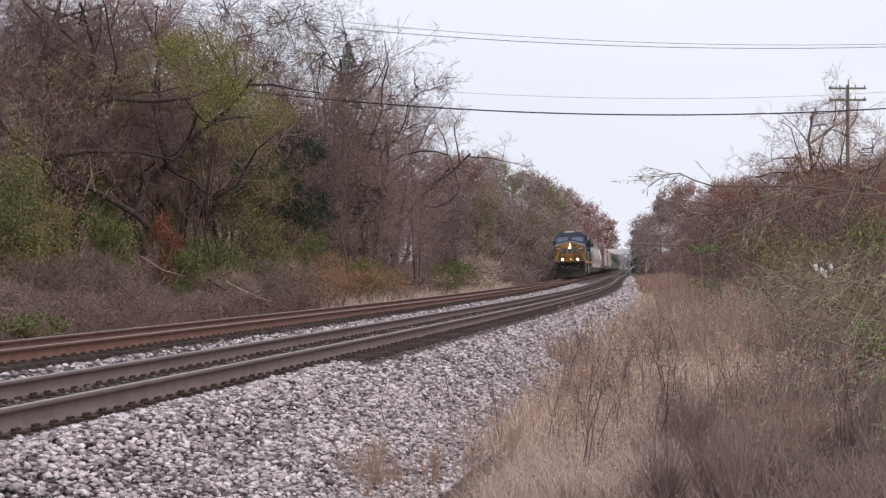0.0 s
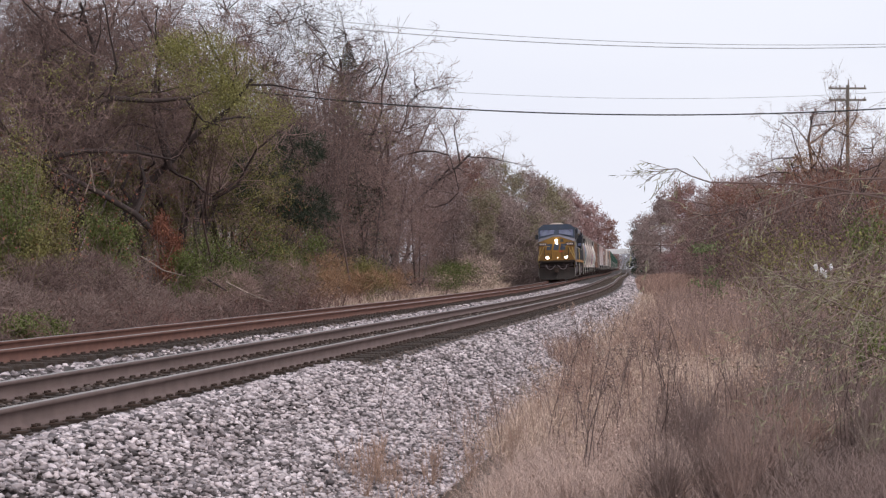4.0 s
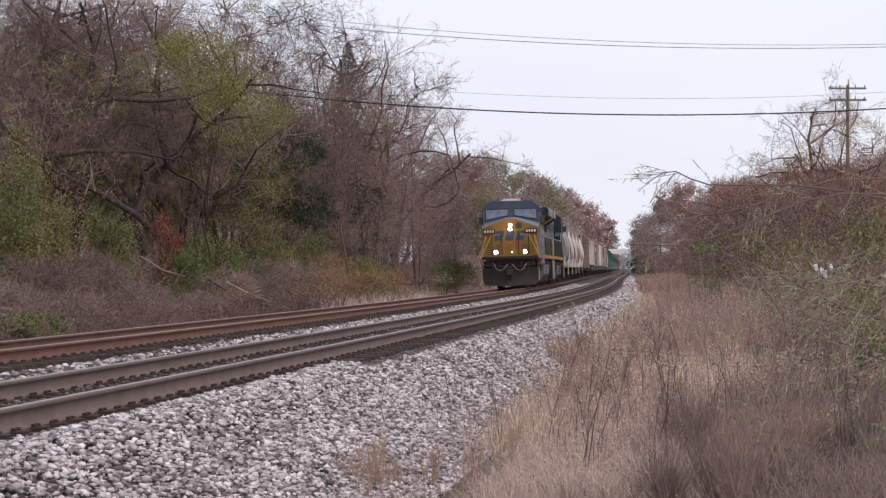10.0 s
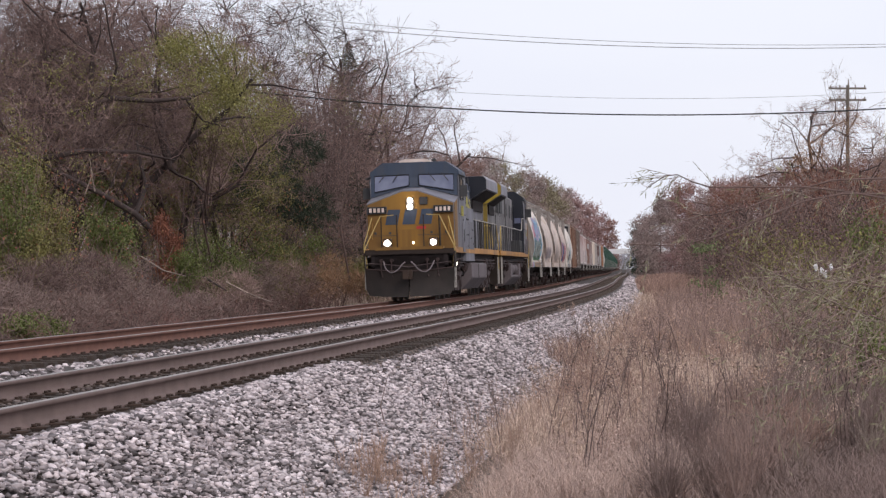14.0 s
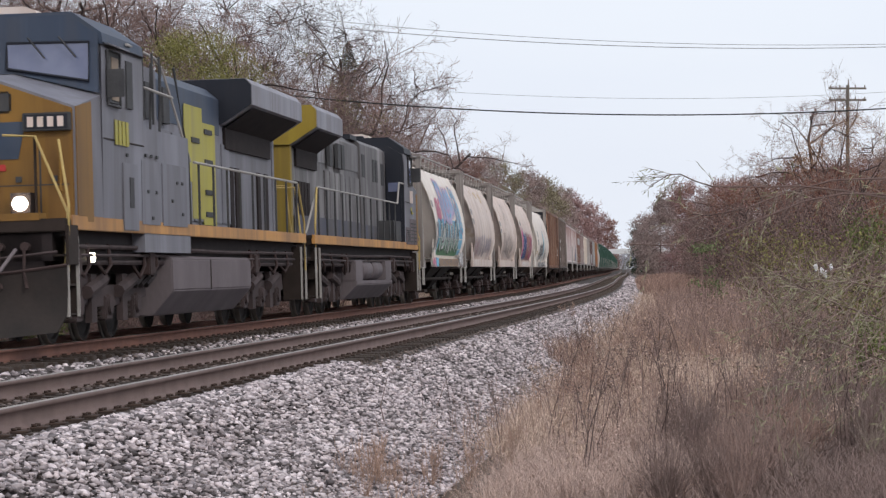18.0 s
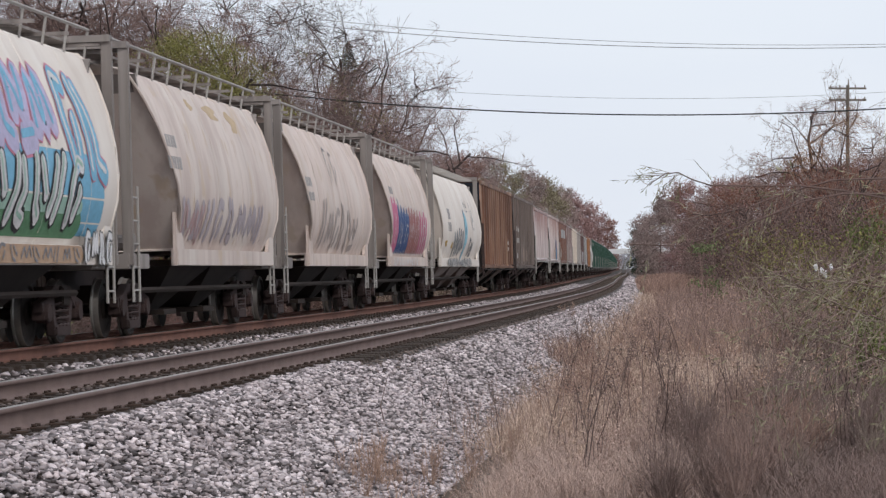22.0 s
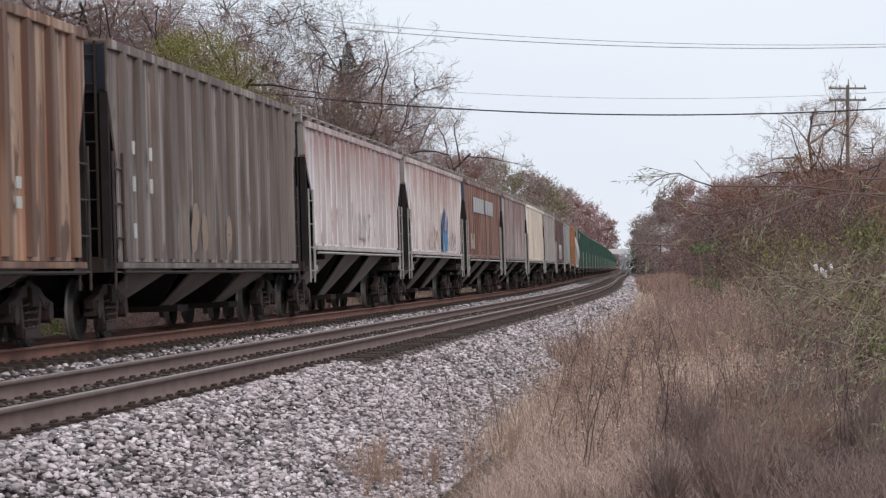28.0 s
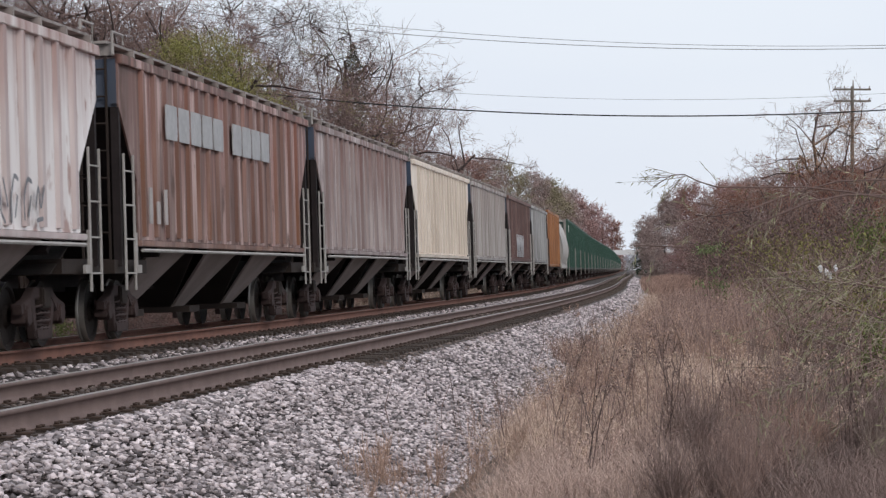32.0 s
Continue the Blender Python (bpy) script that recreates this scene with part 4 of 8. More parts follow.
def loco_trucks(loco, xs):
    r = 0.53
    for xc in xs:
        t = part("truck", Geo().box(-2.3, 2.3, -0.75, 0.75, 0.55, 1.0), M["dark"], loco, "three-axle truck with coil springs", at=pose(xc, 0, 0))
        for x in (-1.85, 0, 1.85):
            part("wheelset", bright_rim(mesh_of("wheelset", wheel_geo(x, r), M["wheel"], smooth=40), x, r), None, t)
        for sy in (1, -1):
            side = [(-2.75, 0.62), (-2.6, 0.95), (-1.2, 0.98), (-0.9, 0.82), (0.9, 0.82), (1.2, 0.98), (2.6, 0.95), (2.75, 0.62), (2.3, 0.6), (1.4, 0.55), (0.5, 0.5), (-0.5, 0.5), (-1.4, 0.55), (-2.3, 0.6)]
            part("side_frame", Geo().prism_y(side, sy * 0.98, sy * 1.16), M["truck_pale"], t, bevel=0.015)
            for x in (-1.85, 0, 1.85):
                part("axle_box", Geo().box(x - 0.2, x + 0.2, sy * 1.08 - 0.12, sy * 1.08 + 0.12, 0.3, 0.66).disc_y(x, 0.53, sy * 1.1, sy * 1.24, 0.16, 12), M["truck_pale"], t, bevel=0.02)
                for dx in (-0.33, 0.33):
                    part("spring", spring_geo(x + dx, sy * 1.07, 0.34, 0.62, 0.085), M["grime"], t)
            for x in (-1.0, 1.0):
                g = Geo().box(x - 0.16, x + 0.16, sy * 1.16 - 0.05, sy * 1.16 + 0.05, 0.28, 0.98)
                g.tube([(x - 0.6, sy * 1.2, 0.9), (x + 0.5, sy * 1.22, 0.72)], 0.1, 8)
                part("brake_gear", g, M["truck_pale"], t)


def handrails(loco, runs, posts, material, rail_mat, r=0.022):
    """Side railings: runs are lists of points of the top rail, posts (x, y, z0, z1)."""
    for pts in runs:
        part("handrail", Geo().tube(pts, r + 0.002, 6), rail_mat, loco)
    for x, y, z0, z1 in posts:
        part("stanchion", Geo().tube([(x, y, z0), (x, y, z1)], 0.022, 5), material, loco)


def bars(loco, x0, z0, n, w, h, y, material, name="number_marking", axis="x", gap=0.3):
    """Plain upright bars in place of characters."""
    g = Geo()
    for k in range(n):
        a = x0 + k * w
        if axis == "x":
            g.box(a, a + w * (1 - gap), min(y, y * 1.004), max(y, y * 1.004) + 0.004, z0, z0 + h)
        else:
            g.box(y - 0.004, y + 0.006, a, a + w * (1 - gap), z0, z0 + h)
    part(name, g, material, loco)


def locomotive(lead):
    """A six-axle diesel: wide nose and cab in front, narrow hood, flared radiator wings at the rear, x forwards to the cab."""
    label = ("diesel locomotive with yellow nose and grey flanks, headlamps lit" if lead else
             "stained grey diesel locomotive with yellow hood end, navy cab")
    loco = new_car("locomotive", label, "locomotive", "locomotives")
    nose_m, cab_m, hood_m = (M["yellow"], M["grey"], M["grey"]) if lead else (M["yellow"], M["grey"], M["grey2"])
    top_m = M["blue"] if lead else M["grey2"]
    W0 = -4.0 if lead else -5.9     # where the radiator wings begin
    # frame
    part("underframe", Geo().box(-10.4, 10.3, -1.3, 1.3, 1.05, 1.55), M["dark"], loco)
    for sy in (1, -1):
        part("side_sill", Geo().box(-10.4, 10.0, sy * 1.47 - 0.04, sy * 1.47 + 0.04, 1.47, 1.67), M["orange"], loco, "orange stripe along the sill", bevel=0.01)
        part("walkway", Geo().box(-10.4, 9.6, min(sy * 0.85, sy * 1.45), max(sy * 0.85, sy * 1.45), 1.58, 1.66), M["grime"], loco)
    # nose: broad front with peaked, sloping top
    front = [(1.5, 1.66), (1.5, 3.28), (0.28, 3.72), (-0.28, 3.72), (-1.5, 3.28), (-1.5, 1.66)]
    backr = [(1.5, 1.66), (1.5, 3.52), (0.28, 3.86), (-0.28, 3.86), (-1.5, 3.52), (-1.5, 1.66)]
    part("nose", Geo().loft([[(9.62, y * 0.985, z) for y, z in front], [(9.72 - 0.16, y, z) for y, z in front], [(8.1, y, z) for y, z in backr]]), M["grey"], loco, smooth=30)
    face = [(1.46, 1.72), (1.46, 3.25), (0.27, 3.68), (-0.27, 3.68), (-1.46, 3.25), (-1.46, 1.72)]
    part("nose_face", Geo().prism_x(face, 9.6, 9.66), nose_m, loco, "faded yellow nose face", bevel=0.012)
    if lead:
        for sy in (1, -1):
            part("nose_flank", Geo().loft([[(9.6, sy * 1.49, 1.7), (9.6, sy * 1.49, 3.27), (8.75, sy * 1.51, 3.39), (8.75, sy * 1.51, 1.7)], [(9.6, sy * 1.503, 1.7), (9.6, sy * 1.503, 3.27), (8.75, sy * 1.515, 3.39), (8.75, sy * 1.515, 1.7)]]), M["yellow"], loco, "faded yellow flank of the nose")
    # cab
    cab = [(1.5, 1.66), (1.53, 4.1), (1.5, 4.4), (1.08, 4.7), (-1.08, 4.7), (-1.5, 4.4), (-1.53, 4.1), (-1.5, 1.66)]
    part("cab", Geo().loft([[(8.12 + (0.0 if z < 4.4 else -0.12), y, z) for y, z in cab], [(5.4 if lead else 6.3, y, z) for y, z in cab]]), cab_m, loco, smooth=30)
    roof = [(1.545, 4.26), (1.52, 4.42), (1.09, 4.73), (-1.09, 4.73), (-1.52, 4.42), (-1.545, 4.26)]
    part("cab_roof", Geo().prism_x(roof, 5.38 if lead else 6.28, 8.05), M["blue"] if lead else M["navy"], loco, "dark blue cab roof", smooth=30)
    wsh = [(1.49, 3.55), (1.49, 4.38), (1.07, 4.68), (-1.07, 4.68), (-1.49, 4.38), (-1.49, 3.55), (-0.28, 3.86), (0.28, 3.86)]
    part("cab_front", Geo().loft([[(8.13, y, z) for y, z in wsh], [(8.2 - (z - 3.5) * 0.1, y * 0.995, z) for y, z in wsh]]), M["blue"], loco, "dark blue band round the windscreens")
    for sy in (1, -1):
        w = part("windscreen", Geo().loft([[(8.2 - (z - 3.5) * 0.1 + q, y, z) for y, z in ((sy * 0.17, 3.93), (sy * 1.36, 3.72), (sy * 1.36, 4.28), (sy * 0.17, 4.3))] for q in (0, 0.02)]), M["glass"], loco, "reflecting windscreen")
        part("frame", Geo().tube([(8.225 - (z - 3.5) * 0.1, y, z) for y, z in ((sy * 0.17, 3.93), (sy * 1.36, 3.72), (sy * 1.36, 4.28), (sy * 0.17, 4.3), (sy * 0.17, 3.93))], 0.022, 5), M["navy"], w)
        for y in (0.5, 0.95):
            part("wiper", Geo().tube([(8.25, y * sy, 4.36), (8.24, sy * (y + 0.24), 4.06)], 0.014, 4), M["black_mark"], w)
        part("side_window", Geo().box(7.1, 7.85, min(sy * 1.5, sy * 1.55), max(sy * 1.5, sy * 1.55), 3.42, 4.16), M["black_mark"], loco, "dark side window of the cab")
        part("window_pane", Geo().box(7.17, 7.6, min(sy * 1.52, sy * 1.56), max(sy * 1.52, sy * 1.56), 3.48, 4.1), M["shade_tan"] if lead else M["glass"], loco)
        part("sunshade", Geo().loft([[(7.1, sy * 1.53, 4.28), (7.8, sy * 1.53, 4.28), (7.8, sy * 1.72, 4.2), (7.1, sy * 1.72, 4.2)], [(7.1, sy * 1.53, 4.3), (7.8, sy * 1.53, 4.3), (7.8, sy * 1.72, 4.22), (7.1, sy * 1.72, 4.22)]]), M["grey"], loco)
        if lead:
            part("side_window", Geo().box(6.2, 6.6, min(sy * 1.5, sy * 1.55), max(sy * 1.5, sy * 1.55), 3.4, 4.1), M["black_mark"], loco)
    for sy in (1, -1):
        part("window_frame", Geo().tube([(x, sy * 1.56, z) for x, z in ((7.08, 3.4), (7.87, 3.4), (7.87, 4.18), (7.08, 4.18), (7.08, 3.4))], 0.022, 5), M["black_mark"], loco)
        part("mirror", Geo().box(7.85, 7.9, min(sy * 1.55, sy * 1.8), max(sy * 1.55, sy * 1.8), 3.5, 3.9), M["black_mark"], loco)
        part("cab_seam", Geo().box(5.42 if lead else 6.35, 8.05, sy * 1.515 - 0.012, sy * 1.515 + 0.012, 2.9, 2.92), M["grime"], loco)
        part("drip_rail", Geo().tube([(8.05, sy * 1.55, 4.26), (5.45 if lead else 6.35, sy * 1.55, 4.26)], 0.02, 5), M["navy"], loco)
    part("horn", Geo().tube([(5.6, 0.5, 4.8), (5.9, 0.5, 4.86), (6.0, 0.5, 4.86)], 0.04, 8, 0.08).box(5.55, 5.65, 0.3, 0.7, 4.7, 4.8), M["black_mark"], loco)
    part("antenna", Geo().box(6.3, 6.7, -0.4, 0.4, 4.72, 4.79), M["navy"], loco, bevel=0.02)
    part("air_conditioner", Geo().loft([[(7.95 - a, y * q, 4.72 + z) for y in (-0.55, 0.55) for a in ((0.1, 1.5) if y < 0 else (1.5, 0.1))] for q, z in ((1, 0), (0.95, 0.07), (0.65, 0.13))]), M["cream"], loco, "cream rooftop cooling unit", smooth=60)
    # behind the cab the body is full width for a way, then the narrow hood
    if lead:
        part("equipment_cab", Geo().prism_x([(1.5, 1.3), (1.5, 3.2), (0.98, 3.25), (0.98, 4.35), (0.7, 4.45), (-0.7, 4.45), (-0.98, 4.35), (-0.98, 3.25), (-1.5, 3.2), (-1.5, 1.3)], 1.9, 5.42), hood_m, loco, smooth=20)
    else:
        part("equipment_cab", Geo().prism_x([(0.99, 1.66), (0.99, 4.3), (0.85, 4.42), (-0.85, 4.42), (-0.99, 4.3), (-0.99, 1.66)], 1.4, 6.8), M["grey2"], loco, smooth=20)
        part("cab_back_wall", Geo().prism_x([(1.5, 1.66), (1.52, 3.95), (1.48, 4.24), (1.06, 4.5), (-1.06, 4.5), (-1.48, 4.24), (-1.52, 3.95), (-1.5, 1.66)], 6.7, 6.78), M["navy"], loco, "navy rear wall of the cab")
        for sy in (1, -1):
            part("cab_door", Geo().box(6.66, 6.7, min(sy * 1.02, sy * 1.44), max(sy * 1.02, sy * 1.44), 1.8, 3.9), M["navy"], loco, bevel=0.01)
            part("door_window", Geo().box(6.645, 6.66, min(sy * 1.08, sy * 1.38), max(sy * 1.08, sy * 1.38), 3.2, 3.45), M["glass"], loco, "pale reflecting pane of the cab door")
            for x0, x1, z0, z1 in ((1.7, 2.3, 3.45, 4.05), (3.9, 4.35, 3.4, 4.0), (4.5, 4.95, 3.4, 4.0), (5.75, 6.3, 3.35, 3.95)):
                part("body_window", Geo().box(x0, x1, min(sy * 0.98, sy * 1.005), max(sy * 0.98, sy * 1.005), z0, z1), M["black_mark"], loco, bevel=0.01)
            part("roof_box", Geo().box(0.2, 1.5, min(sy * 0.2, sy * 0.9), max(sy * 0.2, sy * 0.9), 4.38, 4.5), M["navy"], loco)
            part("hood_stripe", Geo().box(-9.6, 1.4, sy * 0.953 - 0.004, sy * 0.953 + 0.004, 1.67, 2.25), M["blue_faded"], loco, "faded dark blue band along the hood")
            part("hood_stripe", Geo().box(1.45, 6.65, sy * 0.993 - 0.004, sy * 0.993 + 0.004, 1.67, 2.2), M["blue_faded"], loco)
    part("hood", Geo().prism_x([(0.92, 1.66), (0.92, 4.2), (0.7, 4.4), (-0.7, 4.4), (-0.92, 4.2), (-0.92, 1.66)], -9.75, 3.62), hood_m, loco, smooth=20)
    part("hood_top", Geo().prism_x([(0.935, 3.55), (0.935, 4.22), (0.71, 4.42), (-0.71, 4.42), (-0.935, 4.22), (-0.935, 3.55)], W0 + 0.1, 3.6), top_m, loco, smooth=20)
    end_m = M["grey"] if lead else M["yellow_end"]
    part("hood_end", Geo().prism_x([(0.94, 1.66), (0.94, 4.22), (0.72, 4.43), (-0.72, 4.43), (-0.94, 4.22), (-0.94, 1.66)], -9.95, -9.7), end_m, loco, smooth=20)
    # radiator wings
    wing_top, wing_side = (M["navy"], M["wing_grey"]) if lead else (M["yellow_end"], M["wing_grey"])
    part("radiator_wing", Geo().prism_x([(1.56, 4.12), (1.56, 4.5), (1.45, 4.62), (-1.45, 4.62), (-1.56, 4.5), (-1.56, 4.12), (-0.95, 3.75), (0.95, 3.75)], -9.95, W0), wing_side, loco, "flared radiator section", smooth=20)
    part("wing_front", Geo().prism_x([(1.55, 4.13), (1.55, 4.49), (1.44, 4.61), (-1.44, 4.61), (-1.55, 4.49), (-1.55, 4.13), (-0.95, 3.76), (0.95, 3.76)], W0 - 0.01, W0 + 0.06), wing_top if lead else wing_side, loco)
    part("wing_back", Geo().prism_x([(1.55, 4.13), (1.55, 4.49), (1.44, 4.61), (-1.44, 4.61), (-1.55, 4.49), (-1.55, 4.13), (-0.95, 3.76), (0.95, 3.76)], -10.02, -9.94), wing_side if lead else wing_top, loco)
    for sy in (1, -1):
        part("radiator_grille", Geo().loft([[(-9.6, sy * 0.99, 3.72), (W0 - 0.3, sy * 0.99, 3.72), (W0 - 0.3, sy * 1.52, 4.08), (-9.6, sy * 1.52, 4.08)], [(-9.6, sy * 0.96, 3.7), (W0 - 0.3, sy * 0.96, 3.7), (W0 - 0.3, sy * 1.5, 4.06), (-9.6, sy * 1.5, 4.06)]]), M["dark"], loco)
        part("intake_screen", Geo().box(-9.3, W0 - 0.3, sy * 0.95 - 0.03, sy * 0.95 + 0.03, 3.32, 3.74), M["dark"], loco, "dark air intake")
        for x in (-9.2, -8.75, -8.3, -7.85, -7.4) if not lead else (-8.9, -8.0, -5.6, -5.0):
            part("door_panel", Geo().box(x - 0.17, x + 0.17, sy * 0.935 - 0.02, sy * 0.935 + 0.02, 1.85, 3.0), M["dark"], loco)
        for x in (-4.4, -3.5, -2.6, -1.7, -0.8, 0.1, 1.0, 1.9, 2.8):
            part("hood_door", Geo().box(x - 0.4, x + 0.4, sy * 0.935 - 0.015, sy * 0.935 + 0.015, 1.9, 3.4), hood_m, loco, bevel=0.012)
        for x in (-4.3, -2.9, -2.2) if not lead else (1.2, 2.6, 4.4, 5.0):
            part("vent", Geo().box(x - 0.25, x + 0.25, sy * 0.99 - 0.06, sy * 0.99 + 0.02, 3.5, 4.1), M["black_mark"], loco)
    if lead:
        for x0, x1, z0, z1 in ((-1.1, -0.5, 2.6, 3.95), (-2.1, -1.1, 1.95, 3.95), (-3.3, -2.1, 1.85, 3.7)):
            part("side_panel", Geo().box(x0, x1, 0.95, 0.962, z0, z1), M["lemon"], loco, "lemon yellow block of large faded lettering")
        for x, z in ((-2.6, 3.5), (-2.6, 2.95), (-2.6, 2.4), (-2.6, 2.0), (-1.4, 3.3)):
            part("door_hinge", Geo().box(x - 0.35, x + 0.35, 0.958, 0.985, z, z + 0.09), M["black_mark"], loco)
        bars(loco, 6.5, 2.85, 4, 0.24, 0.36, 1.53, M["lemon"])
        part("access_door", Geo().box(5.9, 6.9, 1.5, 1.53, 1.5, 2.5), M["grey"], loco, bevel=0.012)
        part("vent", Geo().box(6.25, 6.5, 1.52, 1.545, 1.95, 2.4), M["black_mark"], loco)
        part("access_door", Geo().box(4.3, 5.6, 1.49, 1.52, 1.6, 2.6), M["grey"], loco, bevel=0.012)
        part("access_door", Geo().box(2.2, 4.1, 1.49, 1.52, 1.6, 2.6), M["grey"], loco, bevel=0.012)
        for x, z in ((4.5, 2.75), (4.9, 2.75), (5.3, 2.75), (6.6, 2.7), (2.6, 2.4), (3.0, 2.4), (3.4, 2.1), (2.6, 1.9), (4.6, 2.2), (5.2, 2.2), (4.9, 1.8)):
            part("latch", Geo().box(x - 0.05, x + 0.05, 1.515, 1.54, z, z + 0.05), M["black_mark"], loco)
        for x in (6.0, 5.3, 4.6, 3.9, 3.2):
            part("grab_bar", Geo().tube([(x, 1.3, 3.22), (x, 1.34, 4.3)], 0.022, 5), M["black_mark"], loco)
        for x in (4.9, 4.2):
            part("vent", Geo().box(x - 0.2, x + 0.2, 0.98, 1.02, 3.4, 4.15), M["black_mark"], loco)
        part("ladder_rail", Geo().tube([(2.2, 1.35, 4.35), (1.7, 1.45, 2.9), (1.7, 1.47, 1.7)], 0.028, 6), M["black_mark"], loco)
    else:
        for sy in (1, -1):
            for k in range(3):
                part("number_marking", Geo().box(8.0 + 0.24 * k, 8.17 + 0.24 * k, min(sy * 1.525, sy * 1.54), max(sy * 1.525, sy * 1.54), 2.9, 3.25), M["cream"], loco)
            part("tag", Geo().prism_y([(8.0, 2.72), (8.4, 2.8), (8.3, 2.66), (8.75, 2.62), (8.35, 2.58), (8.4, 2.66)], sy * 1.525, sy * 1.54), M["lemon"], loco, "small yellow painted mark")
            part("battery_box", Geo().box(4.9, 6.6, min(sy * 0.98, sy * 1.42), max(sy * 0.98, sy * 1.42), 1.68, 2.25), M["black_mark"], loco, bevel=0.02)
            for x0, x1, z1 in ((5.75, 6.65, 2.25), (7.0, 7.85, 2.2), (8.0, 8.75, 2.45), (8.85, 9.5, 2.45)):
                if x0 < 6:
                    continue
                d_ = part("louvre_door", Geo().box(x0, x1, min(sy * 1.5, sy * 1.535), max(sy * 1.5, sy * 1.535), 1.72, z1), M["tank"], loco, bevel=0.01)
                for k in range(6):
                    part("louvre", Geo().box(x0 + 0.1, x1 - 0.1, min(sy * 1.535, sy * 1.55), max(sy * 1.535, sy * 1.55), 1.8 + k * (z1 - 1.85) / 6, 1.83 + k * (z1 - 1.85) / 6), M["black_mark"], d_)
            part("nose_flank", Geo().box(9.75, 10.08, min(sy * 1.5, sy * 1.512), max(sy * 1.5, sy * 1.512), 1.7, 3.2), M["yellow"], loco, "faded yellow edge of the nose")
        part("end_logo", Geo().box(-9.98, -9.94, 0.1, 0.75, 2.35, 2.95), M["blue"], loco)
        bars(loco, 0.1, 3.5, 3, 0.16, 0.2, -9.97, M["black_mark"], "end_marking", "y")
    # lamps, number boards, emblem on the nose
    if lead:
        part("lamp_housing", Geo().box(9.62, 9.7, -0.13, 0.13, 3.06, 3.47), M["black_mark"], loco)
        for z in (3.37, 3.16):
            part("headlamp", Geo().tube([(9.68, 0, z), (9.75, 0, z)], 0.088, 14), M["lamp"], loco, "lit headlamp")
        for sy in (1, -1):
            part("ditch_lamp_housing", Geo().box(9.6, 9.92, sy * 0.78 - 0.14, sy * 0.78 + 0.14, 1.78, 2.1), M["dark"], loco)
            part("ditch_lamp", Geo().tube([(9.9, sy * 0.78, 1.95), (9.97, sy * 0.78, 1.95)], 0.1, 14), M["lamp"], loco, "lit ditch lamp")
            b = part("number_board", Geo().box(9.63, 9.76, sy * 1.12 - 0.33, sy * 1.12 + 0.33, 2.83, 3.08), M["black_mark"], loco, "number board", bevel=0.01)
            part("board_glass", Geo().box(9.755, 9.764, sy * 1.12 - 0.3, sy * 1.12 + 0.3, 2.855, 3.055), M["navy"], b)
            bars(b, sy * 1.12 - 0.26, 2.885, 4, 0.14, 0.14, 9.766, M["cream"], "board_marking", "y", 0.4)
        part("nose_window", Geo().box(9.63, 9.69, 0.3, 0.62, 3.2, 3.5), M["black_mark"], loco, bevel=0.03)
        for y in (-0.6, -0.02, 0.54):
            part("emblem", Geo().prism_x([(y - 0.26, 2.46), (y + 0.16, 2.46), (y + 0.27, 2.97), (y - 0.15, 2.97)], 9.655, 9.672), M["blue"], loco, "dark blue slanted emblem block")
        for sy in (1, -1):
            part("nose_grab", Geo().tube([(9.66, sy * 1.3, 2.1), (9.74, sy * 1.3, 2.12), (9.74, sy * 1.3, 2.6), (9.66, sy * 1.3, 2.62)], 0.015, 5), M["yellow"], loco)
            part("nose_seam", Geo().box(9.658, 9.666, sy * 1.0 - 0.012, sy * 1.0 + 0.012, 1.75, 2.75), M["black_mark"], loco)
        part("nose_seam", Geo().box(9.658, 9.666, -1.4, 1.4, 2.2, 2.215), M["black_mark"], loco)
        for y in (-1.2, -0.7, 0.7, 1.2):
            part("latch", Geo().box(9.655, 9.69, y - 0.04, y + 0.04, 2.25, 2.33), M["black_mark"], loco)
        part("nose_stain", Geo().box(9.655, 9.664, -0.5, 0.28, 1.74, 2.3), M["yellow"], loco)
        part("red_sticker", Geo().box(9.655, 9.675, 0.2, 0.52, 2.3, 2.39), M["red_mark"], loco)
        part("step_plate", Geo().box(9.7, 9.95, 0.3, 0.6, 1.7, 1.8), M["white_mark"], loco)
        part("marker_lamp", Geo().tube([(9.66, 0.08, 1.95), (9.7, 0.08, 1.95)], 0.035, 8), M["lamp_small"], loco)
        part("step_lamp", Geo().tube([(8.4, 1.35, 1.1), (8.4, 1.42, 1.1)], 0.07, 8), M["lamp_small"], loco)
        part("nose_door", Geo().box(9.63, 9.672, -0.45, 0.25, 1.75, 2.4), M["yellow"], loco, bevel=0.01)
    # pilot, plow, steps
    for sx in (1, -1):
        part("pilot", Geo().box(min(sx * 10.0, sx * 10.3), max(sx * 10.0, sx * 10.3), -1.18, 1.18, 0.9, 1.62), M["dark"], loco, bevel=0.02)
        part("end_sill", Geo().box(min(sx * 10.0, sx * 10.36), max(sx * 10.0, sx * 10.36), -1.5, 1.5, 1.44, 1.62), M["grime"], loco, bevel=0.015)
        part("coupler_pocket", Geo().box(min(sx * 10.25, sx * 10.42), max(sx * 10.25, sx * 10.42), -0.34, 0.34, 0.66, 1.22), M["grime"], loco, bevel=0.03)
        part("uncoupling_lever", Geo().tube([(sx * 10.42, -1.4, 1.28), (sx * 10.42, -0.5, 1.2), (sx * 10.5, 0, 1.12), (sx * 10.42, 0.5, 1.2), (sx * 10.42, 1.4, 1.28)], 0.02, 5), M["truck_pale"], loco)
